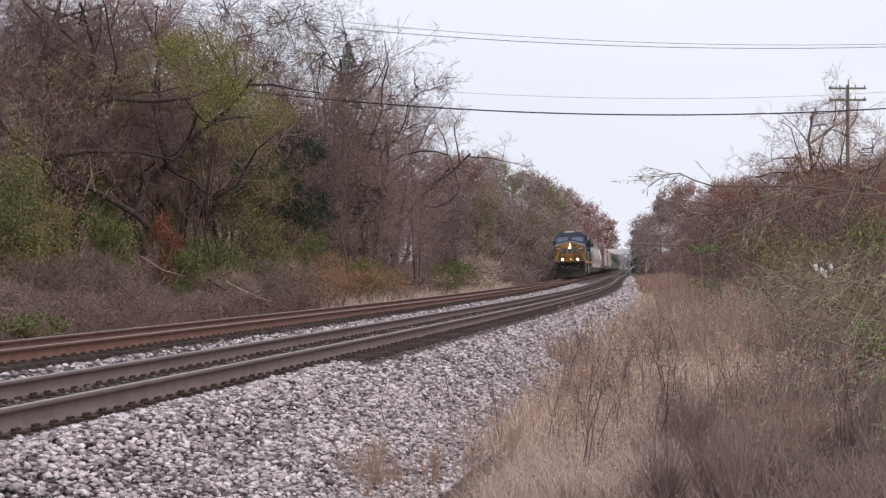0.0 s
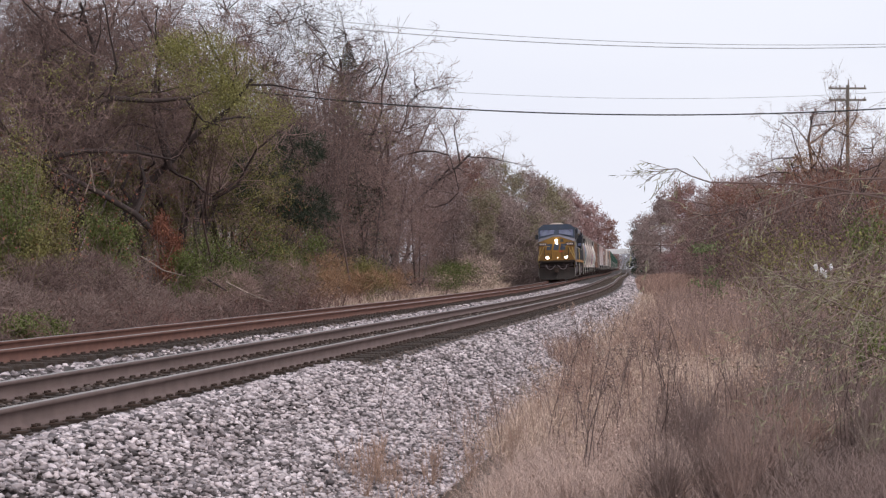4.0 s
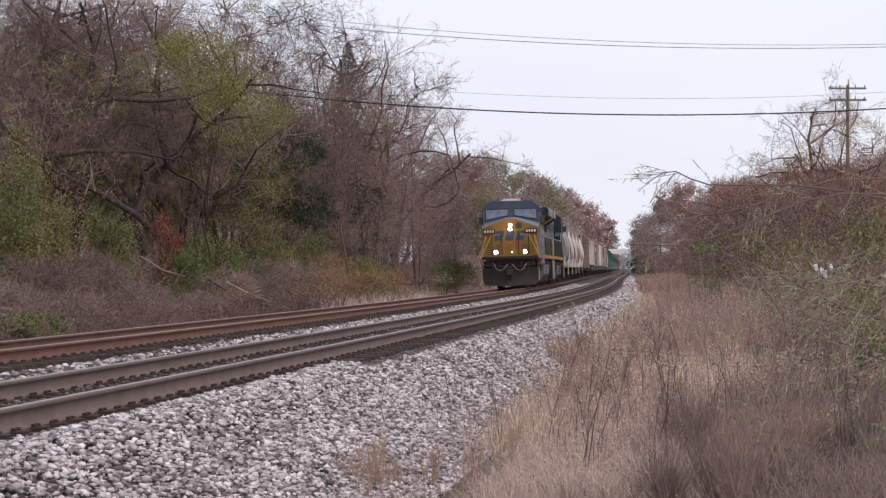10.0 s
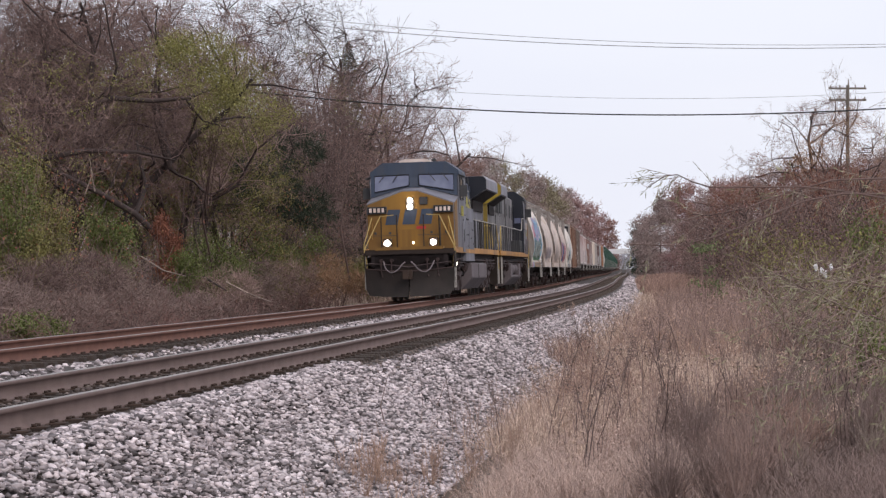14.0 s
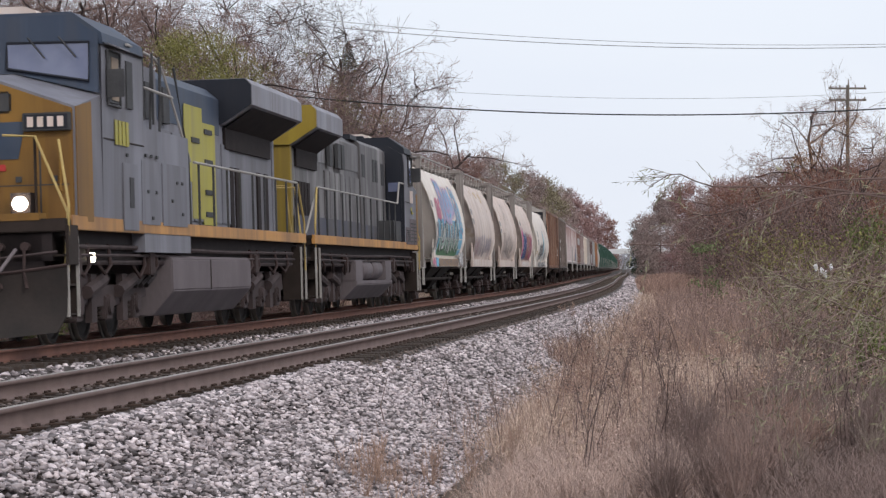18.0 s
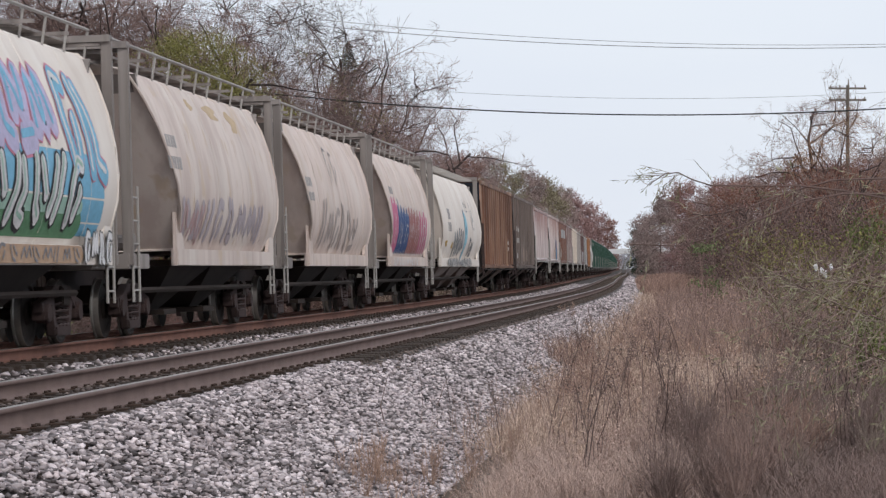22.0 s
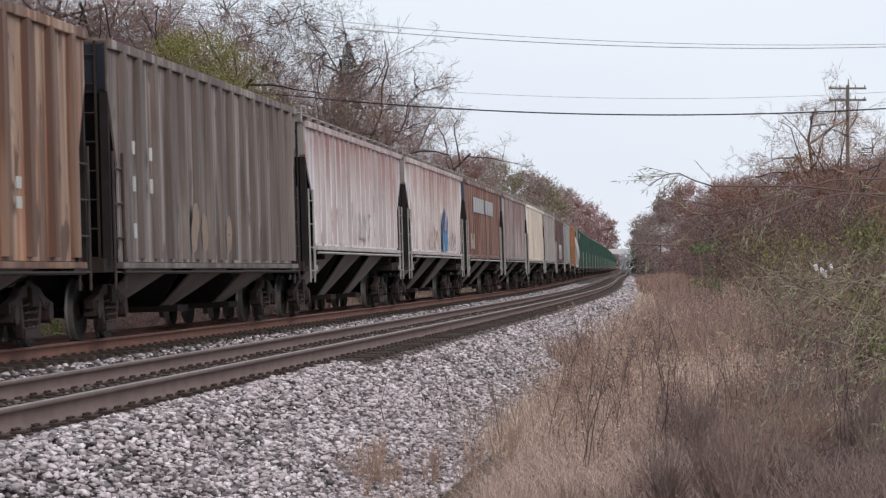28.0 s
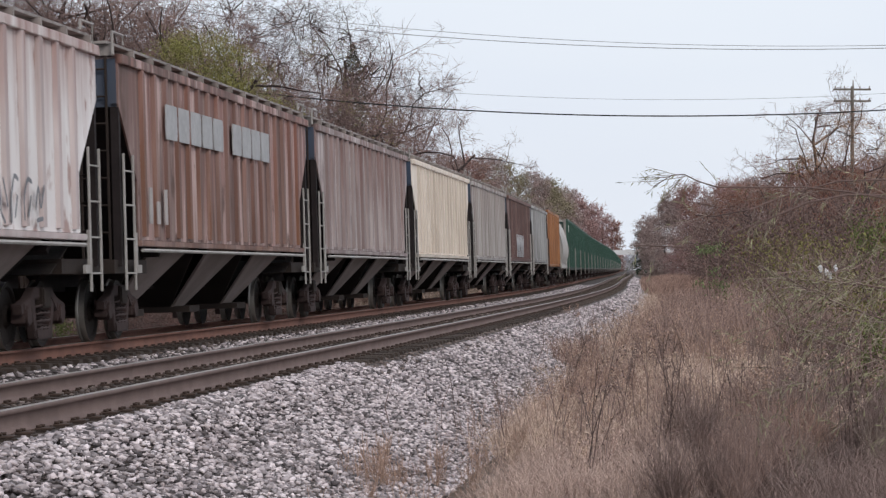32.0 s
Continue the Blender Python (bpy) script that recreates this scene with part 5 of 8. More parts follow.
        for y in (-0.95, -0.6, 0.6, 0.95):
            part("hose_valve", Geo().tube([(sx * 10.3, y, 1.36), (sx * 10.44, y, 1.36)], 0.06, 8).tube([(sx * 10.42, y, 1.36), (sx * 10.47, y, 1.0), (sx * 10.52, y + 0.05, 0.8)], 0.022, 5), M["truck"], loco)
        if sx > 0 and lead:
            for sy in (1, -1):
                curve = [[(10.62, sy * 0.02, 0.98), (10.5, sy * 0.8, 1.02), (10.34, sy * 1.5, 1.1)], [(10.6, sy * 0.02, 0.7), (10.46, sy * 0.8, 0.72), (10.3, sy * 1.5, 0.76)],
                         [(10.66, sy * 0.02, 0.4), (10.52, sy * 0.8, 0.4), (10.33, sy * 1.48, 0.42)], [(10.8, sy * 0.02, 0.14), (10.64, sy * 0.78, 0.15), (10.4, sy * 1.36, 0.2)]]
                part("plow", Geo().loft([r + [(x - 0.05, y, z) for x, y, z in reversed(r)] for r in curve]), M["plow"], loco, "worn black snowplow blade", smooth=40)
                part("plow_edge", Geo().tube(curve[0], 0.025, 6), M["truck"], loco)
                part("plow_brace", Geo().tube([(10.3, sy * 1.2, 0.5), (9.6, sy * 1.2, 1.0)], 0.05, 6), M["dark"], loco)
                part("corner_plate", Geo().box(9.75, 10.34, min(sy * 1.49, sy * 1.53), max(sy * 1.49, sy * 1.53), 1.1, 1.64), M["grime"], loco, bevel=0.01)
            part("end_sill_stripe", Geo().box(9.98, 10.37, -1.15, 1.15, 1.6, 1.7), M["yellow"], loco)
        hose = Geo()
        for sy in (1, -1):
            hose.tube([(sx * 10.8, sy * 0.1, 1.3), (sx * 10.84, sy * 0.2, 1.22), (sx * 10.87, sy * 0.32, 1.06), (sx * 10.88, sy * 0.46, 0.97), (sx * 10.88, sy * 0.6, 0.96), (sx * 10.84, sy * 0.73, 1.05), (sx * 10.7, sy * 0.81, 1.2), (sx * 10.5, sy * 0.85, 1.32)], 0.026, 6)
        part("air_hose", hose, M["tank"], loco)
        for sy in (1, -1):
            g = Geo()
            for z in (0.45, 0.85, 1.25):
                g.box(min(sx * 9.75, sx * 10.25), max(sx * 9.75, sx * 10.25), min(sy * 1.15, sy * 1.48), max(sy * 1.15, sy * 1.48), z - 0.03, z)
            g.box(min(sx * 9.72, sx * 9.76), max(sx * 9.72, sx * 9.76), min(sy * 1.1, sy * 1.48), max(sy * 1.1, sy * 1.48), 0.4, 1.5)
            part("step", g, M["grime"], loco)
            part("step_panel", Geo().box(min(sx * 9.76, sx * 10.24), max(sx * 9.76, sx * 10.24), min(sy * 1.1, sy * 1.14), max(sy * 1.1, sy * 1.14), 0.4, 1.5), M["truck"], loco)
            for x in (9.72, 10.28):
                part("step_edge", Geo().box(sx * x - 0.014, sx * x + 0.014, sy * 1.5 - 0.02, sy * 1.5 + 0.02, 0.4, 1.5), M["frame_white"], loco)
    part("coupler", KNUCKLE, None, loco, at=pose(10.45, 0, 0))
    part("coupler", KNUCKLE, None, loco, at=pose(0, 0, 0, 0, 0, 180) @ pose(10.47, 0, 0))
    for sy in (1, -1):
        x1 = 1.9 if lead else 3.2
        run = [(-10.3, sy * 1.3, 1.7), (-9.6, sy * 1.47, 2.72), (x1 - 0.6, sy * 1.47, 2.72)]
        if not lead:
            run += [(x1 + 2.2, sy * 1.47, 2.72), (x1 + 2.45, sy * 1.5, 3.3), (x1 + 3.5, sy * 1.5, 3.3)]
        handrails(loco, [run], [(x, sy * 1.47, 1.66, 2.72) for x in np.arange(-9.5, x1 if lead else 5.4, 1.3)], M["black_mark"], M["frame_white"])
        handrails(loco, [[(10.2, sy * 1.45, 1.0), (10.2, sy * 1.5, 1.7), (9.9, sy * 1.0, 2.75), (9.9, sy * 0.55, 2.78)], [(10.25, sy * 1.5, 0.9), (10.25, sy * 1.53, 1.8), (9.8, sy * 1.3, 2.7)]],
                  [(9.85, sy * 0.98, 1.66, 2.75), (9.85, sy * 0.45, 1.66, 2.78)], M["grime"], M["handrail_yellow"], 0.017)
        handrails(loco, [[(-10.25, sy * 1.5, 0.9), (-10.25, sy * 1.5, 1.9), (-9.7, sy * 1.47, 2.7)], [(-10.4, sy * 1.2, 1.66), (-10.4, sy * 1.1, 2.7), (-10.35, sy * 0.5, 2.7)]], [(-10.4, sy * 0.5, 1.66, 2.7)], M["handrail_yellow"], M["handrail_yellow"])
        if lead:
            handrails(loco, [[(6.6, sy * 1.56, 4.25), (3.0, sy * 1.2, 4.35), (2.4, sy * 1.2, 4.2), (1.6, sy * 1.47, 2.72)], [(6.2, sy * 1.5, 3.72), (2.6, sy * 1.4, 3.72)]],
                      [(5.3, sy * 1.5, 3.2, 4.3), (4.2, sy * 1.42, 3.2, 4.32), (3.1, sy * 1.3, 3.2, 4.35)], M["black_mark"], M["frame_white"])
    # fuel tank
    tank = [(1.42, 1.25), (1.5, 1.2), (1.5, 0.7), (1.15, 0.3), (-1.15, 0.3), (-1.5, 0.7), (-1.5, 1.2), (-1.42, 1.25)]
    if lead:
        part("fuel_tank", Geo().prism_x(tank, -3.7, 3.4), M["tank"], loco, "dusty grey fuel tank", bevel=0.02)
        part("tank_seam", Geo().box(0.2, 0.24, 1.5, 1.51, 0.7, 1.2), M["grime"], loco)
    else:
        part("fuel_tank", Geo().prism_x([(1.5, 0.75), (1.5, 0.65), (1.15, 0.3), (-1.15, 0.3), (-1.5, 0.65), (-1.5, 0.75)], -3.7, 3.5), M["tank"], loco, "dusty grey fuel tank", bevel=0.02)
        for x0 in (-3.7, 2.2):
            part("tank_end", Geo().box(x0, x0 + 1.3, -1.48, 1.48, 0.74, 1.25), M["tank"], loco, bevel=0.02)
        for x0 in (-1.9, 0.15):
            for sy in (1, -1):
                part("air_reservoir", Geo().loft([[(x0 + q, sy * 1.18 + r_ * math.cos(k * math.tau / 16), 1.02 + r_ * math.sin(k * math.tau / 16)) for k in range(16)] for q, r_ in ((0, 0.2), (0.04, 0.26), (0.12, 0.28), (0.6, 0.28), (0.62, 0.285), (0.66, 0.285), (0.68, 0.28), (1.68, 0.28), (1.76, 0.26), (1.8, 0.2))]), M["tank"], loco, "air reservoir drum", smooth=40)
    if not lead:
        for ob in loco.children:
            if ob.name.split(".")[0] in ("nose", "nose_face", "cab", "cab_front", "windscreen", "side_window", "window_pane", "sunshade", "window_frame", "mirror", "cab_seam", "drip_rail", "cab_roof", "air_conditioner", "horn", "antenna"):
                ob.location.x += 0.48
    for ob in loco.children:
        kind_ = ob.name.split(".")[0]
        if kind_ in ("underframe", "side_sill", "walkway", "handrail", "stanchion", "end_sill", "end_sill_stripe", "emblem", "number_board", "red_sticker", "access_door", "battery_box", "step_lamp", "pilot", "side_window"):
            ob.location.z += 0.02 if kind_ == "side_window" else 0.11
    loco_trucks(loco, (6.6, -6.6))
    for sy in (1, -1):
        for y, z, r_ in ((1.36, 1.36, 0.035), (1.4, 1.24, 0.025), (1.33, 1.14, 0.04)):
            part("train_pipe", Geo().tube([(-9.4, sy * y, z), (-2, sy * y, z - 0.02), (4, sy * y, z + 0.01), (9.2, sy * y, z)], r_, 6), M["truck_pale"], loco)
        for k_, x in enumerate((-8.6, -7.2, -5.2, -4.4, 4.1, 5.0, 7.3, 8.6)):
            part("cable_loop", Geo().tube([(x, sy * 1.36, 1.4), (x + 0.1, sy * 1.42, 1.1), (x + 0.3, sy * 1.38, 0.98 - 0.03 * (k_ % 3)), (x + 0.55, sy * 1.3, 1.15)], 0.028, 6), M["truck"], loco)
        for x, w_ in ((-4.9, 0.35), (4.4, 0.4), (9.2, 0.3)):
            part("junction_box", Geo().box(x, x + w_, min(sy * 1.3, sy * 1.44), max(sy * 1.3, sy * 1.44), 0.95, 1.32), M["truck"], loco, bevel=0.02)
    for x in (-4.0, -3.6, 3.8, 4.2, 4.6):
        part("piping", Geo().tube([(x, 1.2, 1.4), (x + 0.1, 1.3, 0.95), (x + 0.5, 1.25, 0.8)], 0.05, 6), M["dark"], loco)
    return loco


# ---- the consist: (thing, distance of its middle behind the lead nose, hood first) ----
TRAIN = []
lead = locomotive(True)
TRAIN.append((lead, 9.66, False))
trail = locomotive(False)
TRAIN.append((trail, 31.7, True))
ends = [42.95, 57.29, 71.2, 85.53, 99.73, 118.59]
kinds = [("cream_white", "white rounded covered hopper with bright graffiti, railed roof", "rail"),
         ("cream_grey", "stained cream rounded covered hopper with faded tags", "rail"),
         ("cream", "cream rounded covered hopper with grey graffiti", "rail"),
         ("cream", "cream rounded covered hopper with pink and blue graffiti", "rail"),
         ("cream_white", "longer white rounded covered hopper with light blue graffiti", "board")]
hoppers = []
for (mk, label, top), a, b in zip(kinds, ends[:-1], ends[1:]):
    h = round_hopper(b - a, M[mk], label, top, b - a < 16)
    TRAIN.append((h, (a + b) / 2, False))
    hoppers.append(h)
width = lambda z: on_shell(ROUND, z)


def tint(name, c):
    return mat(name, c, tuple(x * 0.75 for x in c), 0.6, scale=3, fine=12, amt=0.5, bump=0)


BLUE, PINK, GREEN, TEAL = tint("blue_spray", (0.12, 0.35, 0.6)), tint("pink_spray", (0.6, 0.16, 0.28)), tint("green_spray", (0.12, 0.27, 0.15)), tint("light_blue_spray", (0.32, 0.6, 0.72))
GREYS, SILVER, DEEP, TAN = tint("grey_spray", (0.22, 0.22, 0.24)), tint("silver_spray", (0.5, 0.5, 0.52)), tint("navy_spray", (0.05, 0.1, 0.25)), tint("tan_spray", (0.45, 0.3, 0.2))
h = hoppers[0]
LILAC, ROSE, SKY, MINT, CHALK = tint("lilac_spray", (0.5, 0.46, 0.66)), tint("rose_spray", (0.66, 0.24, 0.34)), tint("sky_blue_spray", (0.2, 0.48, 0.68)), tint("mint_spray", (0.36, 0.55, 0.46)), tint("chalk_spray", (0.7, 0.69, 0.7))
MARKS, SOOT = tint("faded_grey_marks", (0.36, 0.34, 0.335)), tint("black_spray", (0.035, 0.035, 0.04))
sill = lambda z: 1.515
daub("graffiti", h, [(-5.4, 3.0, 1.5, 2.62, 0.25)], width, SKY, "sky-blue ground behind the letters", 0.004, plump=False)
daub("graffiti", h, [(-4.3, 2.6, 1.46, 1.85, 0.1)], width, GREEN, "green fade under the letters", 0.007, plump=False)
daub("graffiti", h, [(-4.2, 2.5, 1.78, 2.0, 0.1)], width, MINT, "mint-green fade under the letters", 0.009, plump=False)
word(h, 2.5, -4.3, 1.68, 2.5, 7, width, CHALK, SOOT, "white spiky block letters", 11, 0.014, 0.11, 0.06, 0.3, MINT)
word(h, 1.3, -2.8, 2.6, 3.72, 4, width, LILAC, ROSE, "lilac bubble letters", 12, 0.012, 0.21, 0.04, -0.3, SKY)
word(h, 3.0, 1.5, 2.62, 3.2, 3, width, ROSE, None, "rose spiky letters", 13, 0.01, 0.085, 0, 0.1)
word(h, -3.3, -5.3, 2.4, 3.7, 2, width, SKY, ROSE, "sky-blue swirling letters", 14, 0.013, 0.17, 0.035, -0.4, CHALK)
word(h, 3.9, 2.7, 1.5, 2.45, 2, width, GREYS, None, "grey jagged tag", 15, 0.012, 0.06, 0, 0.3)
daub("graffiti", h, [(-4.3, 2.3, 1.12, 1.36, 0.0)], sill, TAN, "tan band on the sill", 0.004, plump=False)
word(h, 2.2, -4.2, 1.14, 1.34, 12, sill, GREYS, None, "dark strokes on the sill", 16, 0.008, 0.022)
daub("graffiti", h, [(2.4, 3.2, 1.1, 1.38, 0.0)], sill, SKY, "sky-blue patch on the sill", 0.005, plump=False)
word(h, 4.3, 3.2, 1.12, 1.38, 3, sill, ROSE, None, "rose marks on the sill", 17, 0.006, 0.05)
word(h, -4.3, -6.0, 1.15, 1.55, 4, lambda z: 1.53, CHALK, SOOT, "small white tag", 18, 0.01, 0.05, 0.03)
daub("reporting_marks", h, [(3.6 + k * 0.2, 3.74 + k * 0.2, 2.95, 3.15, 0) for k in range(3)], width, MARKS, "small grey marks", plump=False)
h = hoppers[1]
FADED, FADED_ROSE, OCHRE = tint("faded_violet", (0.46, 0.4, 0.43)), tint("faded_rose", (0.5, 0.33, 0.33)), tint("ochre_stain", (0.55, 0.41, 0.26))
word(h, 3.4, -4.6, 1.55, 2.2, 8, width, FADED, None, "faded violet letters", 21, 0.006, 0.1)
word(h, 3.2, 1.2, 1.5, 2.1, 3, width, FADED_ROSE, None, "faded rose letters", 22, 0.008, 0.05)
daub("stain", h, [(-3.3, -2.6, 3.55, 3.95, 0.1), (-1.6, -0.6, 3.7, 3.95, 0.1), (0.6, 1.0, 3.75, 3.95, 0)], width, OCHRE, "ochre grain stain under the hatches", 0.004)
daub("reporting_marks", h, [(3.2 + k * 0.2, 3.34 + k * 0.2, 3.0, 3.2, 0) for k in range(4)] + [(3.1 + k * 0.2, 3.24 + k * 0.2, 2.65, 2.85, 0) for k in range(5)], width, MARKS, "small grey marks", plump=False)
h = hoppers[2]
word(h, 2.3, -3.6, 1.5, 2.45, 6, width, tint("brown_grey_spray", (0.47, 0.4, 0.375)), None, "brown-grey faded letters", 23, 0.008, 0.075, 0, 0.25)
word(h, 0.2, -1.4, 2.95, 3.75, 2, width, GREYS, None, "thin grey bubble tag", 24, 0.008, 0.022)
daub("reporting_marks", h, [(3.2 + k * 0.2, 3.34 + k * 0.2, 2.8, 3.0, 0) for k in range(4)] + [(3.1 + k * 0.2, 3.24 + k * 0.2, 2.5, 2.68, 0) for k in range(5)], width, MARKS, "small grey marks", plump=False)
h = hoppers[3]
BRICK, WHITE = tint("brick_spray", (0.4, 0.17, 0.16)), tint("white_spray", (0.72, 0.7, 0.7))
for k, (m_, x_, w_, z_) in enumerate(((PINK, 3.3, 1.2, 2.8), (DEEP, 2.1, 1.4, 2.6), (DEEP, 0.75, 1.3, 2.55), (BRICK, -0.5, 1.4, 2.6), (BRICK, -1.85, 1.4, 2.55), (PINK, -3.2, 2.1, 2.55))):
    name_ = {0: "pink letter", 1: "navy letter", 2: "navy letter", 3: "brick-red letter", 4: "brick-red letter", 5: "pink arrow-shaped letter"}[k]
    fringe = [[(x_ - w_ * (0.12 + 0.25 * j), 1.55), (x_ - w_ * (0.1 + 0.25 * j) + 0.1, 2.0), (x_ - w_ * (0.16 + 0.25 * j) + 0.15, z_ + 0.08 * (-1) ** j)] for j in range(4)]
    spray("graffiti", h, fringe, width, WHITE, "white outline of the letters", 0.006, 0.2)
    spray("graffiti", h, fringe, width, m_, name_, 0.011, 0.155)
    word(h, x_ - 0.1, x_ - w_ * 0.85, 1.75, z_ - 0.25, 1, width, WHITE, None, "thin white strokes inside the letter", 30 + k, 0.016, 0.022)
word(h, 3.0, -3.2, 1.14, 1.34, 10, sill, WHITE, None, "white drips on the sill", 37, 0.006, 0.03)
daub("reporting_marks", h, [(2.4 + k * 0.2, 2.54 + k * 0.2, 3.05, 3.25, 0) for k in range(4)] + [(1.7, 1.95, 2.6, 2.95, 0)], width, MARKS, "small grey marks", plump=False)
h = hoppers[4]
word(h, 2.4, -1.2, 1.5, 2.25, 5, width, SILVER, SOOT, "silver spiky letters", 41, 0.01, 0.07, 0.045, 0.3)
spray("graffiti", h, [[(-1.7, 1.3), (-1.75, 2.2), (-1.95, 2.85)], [(-1.95, 2.85), (-2.5, 2.6), (-2.3, 2.1), (-1.8, 1.9)]], width, DEEP, "navy outline of the figure", 0.008, 0.26)
spray("graffiti", h, [[(-1.7, 1.3), (-1.75, 2.2), (-1.95, 2.85)], [(-1.95, 2.85), (-2.5, 2.6), (-2.3, 2.1), (-1.8, 1.9)]], width, TEAL, "light blue figure", 0.014, 0.2)
word(h, -3.4, -5.0, 1.5, 2.1, 2, width, GREYS, None, "grey jagged tag", 42, 0.01, 0.07, 0, 0.3)
word(h, -2.6, -3.9, 3.0, 3.5, 2, width, GREYS, None, "thin grey scribble", 43, 0.008, 0.025)
word(h, -4.7, -5.6, 2.4, 3.4, 2, width, GREYS, None, "thin grey scribble", 44, 0.008, 0.025)
word(h, 4.2, -4.8, 1.12, 1.36, 14, sill, SILVER, SOOT, "silver and black marks along the sill", 45, 0.006, 0.04, 0.02)
daub("graffiti", h, [(4.6, 5.2, 1.75, 1.95, 0), (2.6, 3.0, 1.7, 1.9, 0)], width, tint("amber_patch", (0.5, 0.32, 0.08)), "amber patches")
daub("reporting_marks", h, [(3.4 + k * 0.22, 3.55 + k * 0.22, 2.65, 3.0, 0) for k in range(4)] + [(3.4 + k * 0.22, 3.55 + k * 0.22, 2.25, 2.55, 0) for k in range(5)], width, MARKS, "grey marks", plump=False)

E2 = [118.59, 138.0, 156.4, 175.08, 193.98, 212.85, 231.22, 250.54, 269.02, 287.35, 305.07, 323.6]
spec = [("rust_orange_paint", (0.47, 0.2, 0.1), (0.13, 0.06, 0.04), "orange-brown rusty ribbed covered hopper", 15, 1.15, False, (0.52, 0.36, 0.26)),
        ("weathered_grey_paint", (0.27, 0.24, 0.228), (0.1, 0.07, 0.06), "weathered dark grey ribbed covered hopper with rust patches", 15, 1.15, False, (0.42, 0.36, 0.33)),
        ("pink_white_paint", (0.82, 0.79, 0.8), (0.58, 0.5, 0.5), "pinkish white ribbed covered hopper with rust-stained top", 18, 1.55, True, (0.84, 0.82, 0.82)),
        ("pale_grey_paint", (0.83, 0.8, 0.79), (0.58, 0.5, 0.48), "pale grey ribbed covered hopper with blue graffiti", 18, 1.55, True, (0.84, 0.8, 0.79)),
        ("red_brown_paint", (0.38, 0.235, 0.21), (0.19, 0.105, 0.09), "red-brown ribbed covered hopper with white lettering panel", 18, 1.5, True, (0.62, 0.48, 0.45)),
        ("brown_grey_paint", (0.5, 0.415, 0.405), (0.24, 0.155, 0.145), "brown-grey ribbed covered hopper, worn paint", 18, 1.5, True, (0.68, 0.63, 0.62)),
        ("cream_rib_paint", (0.86, 0.76, 0.66), (0.7, 0.58, 0.48), "cream ribbed covered hopper, clean paint", 18, 1.5, True, (0.9, 0.83, 0.75)),
        ("light_grey_paint", (0.58, 0.55, 0.53), (0.4, 0.35, 0.33), "light grey ribbed covered hopper with plain side", 18, 1.5, True, (0.55, 0.54, 0.53)),
        ("dark_brown_paint", (0.19, 0.105, 0.095), (0.13, 0.075, 0.068), "dark brown ribbed covered hopper with grey graffiti", 18, 1.5, True, (0.27, 0.17, 0.155)),
        ("grey_white_paint", (0.5, 0.5, 0.5), (0.3, 0.3, 0.3), "grey-white ribbed covered hopper, streaked paint", 18, 1.5, True, (0.62, 0.62, 0.62)),
        ("bright_orange_paint", (0.5, 0.2, 0.065), (0.3, 0.125, 0.055), "bright orange ribbed covered hopper with faded paint", 15, 1.3, False, (0.58, 0.32, 0.16))]
boxes = []
for (nm, c1, c2, label, ribs, low, rw, c3), a, b in zip(spec, E2[:-1], E2[1:]):
    rust = {"r": (0.085, 0.042, 0.03), "w": (0.1, 0.066, 0.053), "p": (0.36, 0.22, 0.19), "b": (0.2, 0.15, 0.14), "c": None}.get(nm[0], (0.14, 0.08, 0.06))
    top = {"pink_white_paint": ((0.27, 0.115, 0.1), 2.4, 4.5), "pale_grey_paint": ((0.3, 0.14, 0.115), 2.8, 4.7), "brown_grey_paint": ((0.24, 0.13, 0.115), 2.0, 4.4), "red_brown_paint": ((0.26, 0.115, 0.095), 2.2, 4.6), "rust_orange_paint": ((0.13, 0.06, 0.04), 1.2, 6.0), "weathered_grey_paint": ((0.13, 0.075, 0.055), 1.6, 6.0), "light_grey_paint": ((0.36, 0.29, 0.27), 2.4, 5.2)}.get(nm)
    m = paint(nm, c1, c2, 0.35 if nm[0] == "p" else 0.7, col3=c3, rust=rust, top=top, streak=0.35 if nm[0] == "p" else 1.0, worn=0.0 if nm[0] in "cp" else 0.65)
    # Ribs toned darker than the sheets to hold their shade, over rust and dirt.
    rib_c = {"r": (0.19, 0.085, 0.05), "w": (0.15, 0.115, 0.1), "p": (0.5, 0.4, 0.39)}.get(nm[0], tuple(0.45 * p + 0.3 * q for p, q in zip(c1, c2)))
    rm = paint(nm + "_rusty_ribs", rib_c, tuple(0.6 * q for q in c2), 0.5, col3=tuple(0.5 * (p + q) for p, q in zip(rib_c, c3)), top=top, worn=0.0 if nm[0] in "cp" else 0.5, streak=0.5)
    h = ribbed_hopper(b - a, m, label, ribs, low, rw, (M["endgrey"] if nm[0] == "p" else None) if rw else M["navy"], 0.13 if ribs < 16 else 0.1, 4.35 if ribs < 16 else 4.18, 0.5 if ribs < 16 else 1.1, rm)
    TRAIN.append((h, (a + b) / 2, False))
    boxes.append(h)
rib_face_wide = lambda z: 1.556
rib_face = lambda z: 1.536
daub("lettering", boxes[4], [(4.9 - k * 0.98, 5.75 - k * 0.98, 3.1, 3.65, 0) for k in range(5)] + [(-0.8 - k * 0.98, 0.05 - k * 0.98, 3.1, 3.65, 0) for k in range(4)], rib_face, tint("faded_panel", (0.44, 0.44, 0.45)), "worn white lettering panels", plump=False)
daub("lettering", boxes[4], [(6.9 - k * 0.55, 7.1 - k * 0.55, 1.75, 2.3 - 0.2 * (k % 2), 0) for k in range(3)], rib_face, tint("faded_data", (0.46, 0.42, 0.41)), "small white data panels", plump=False)
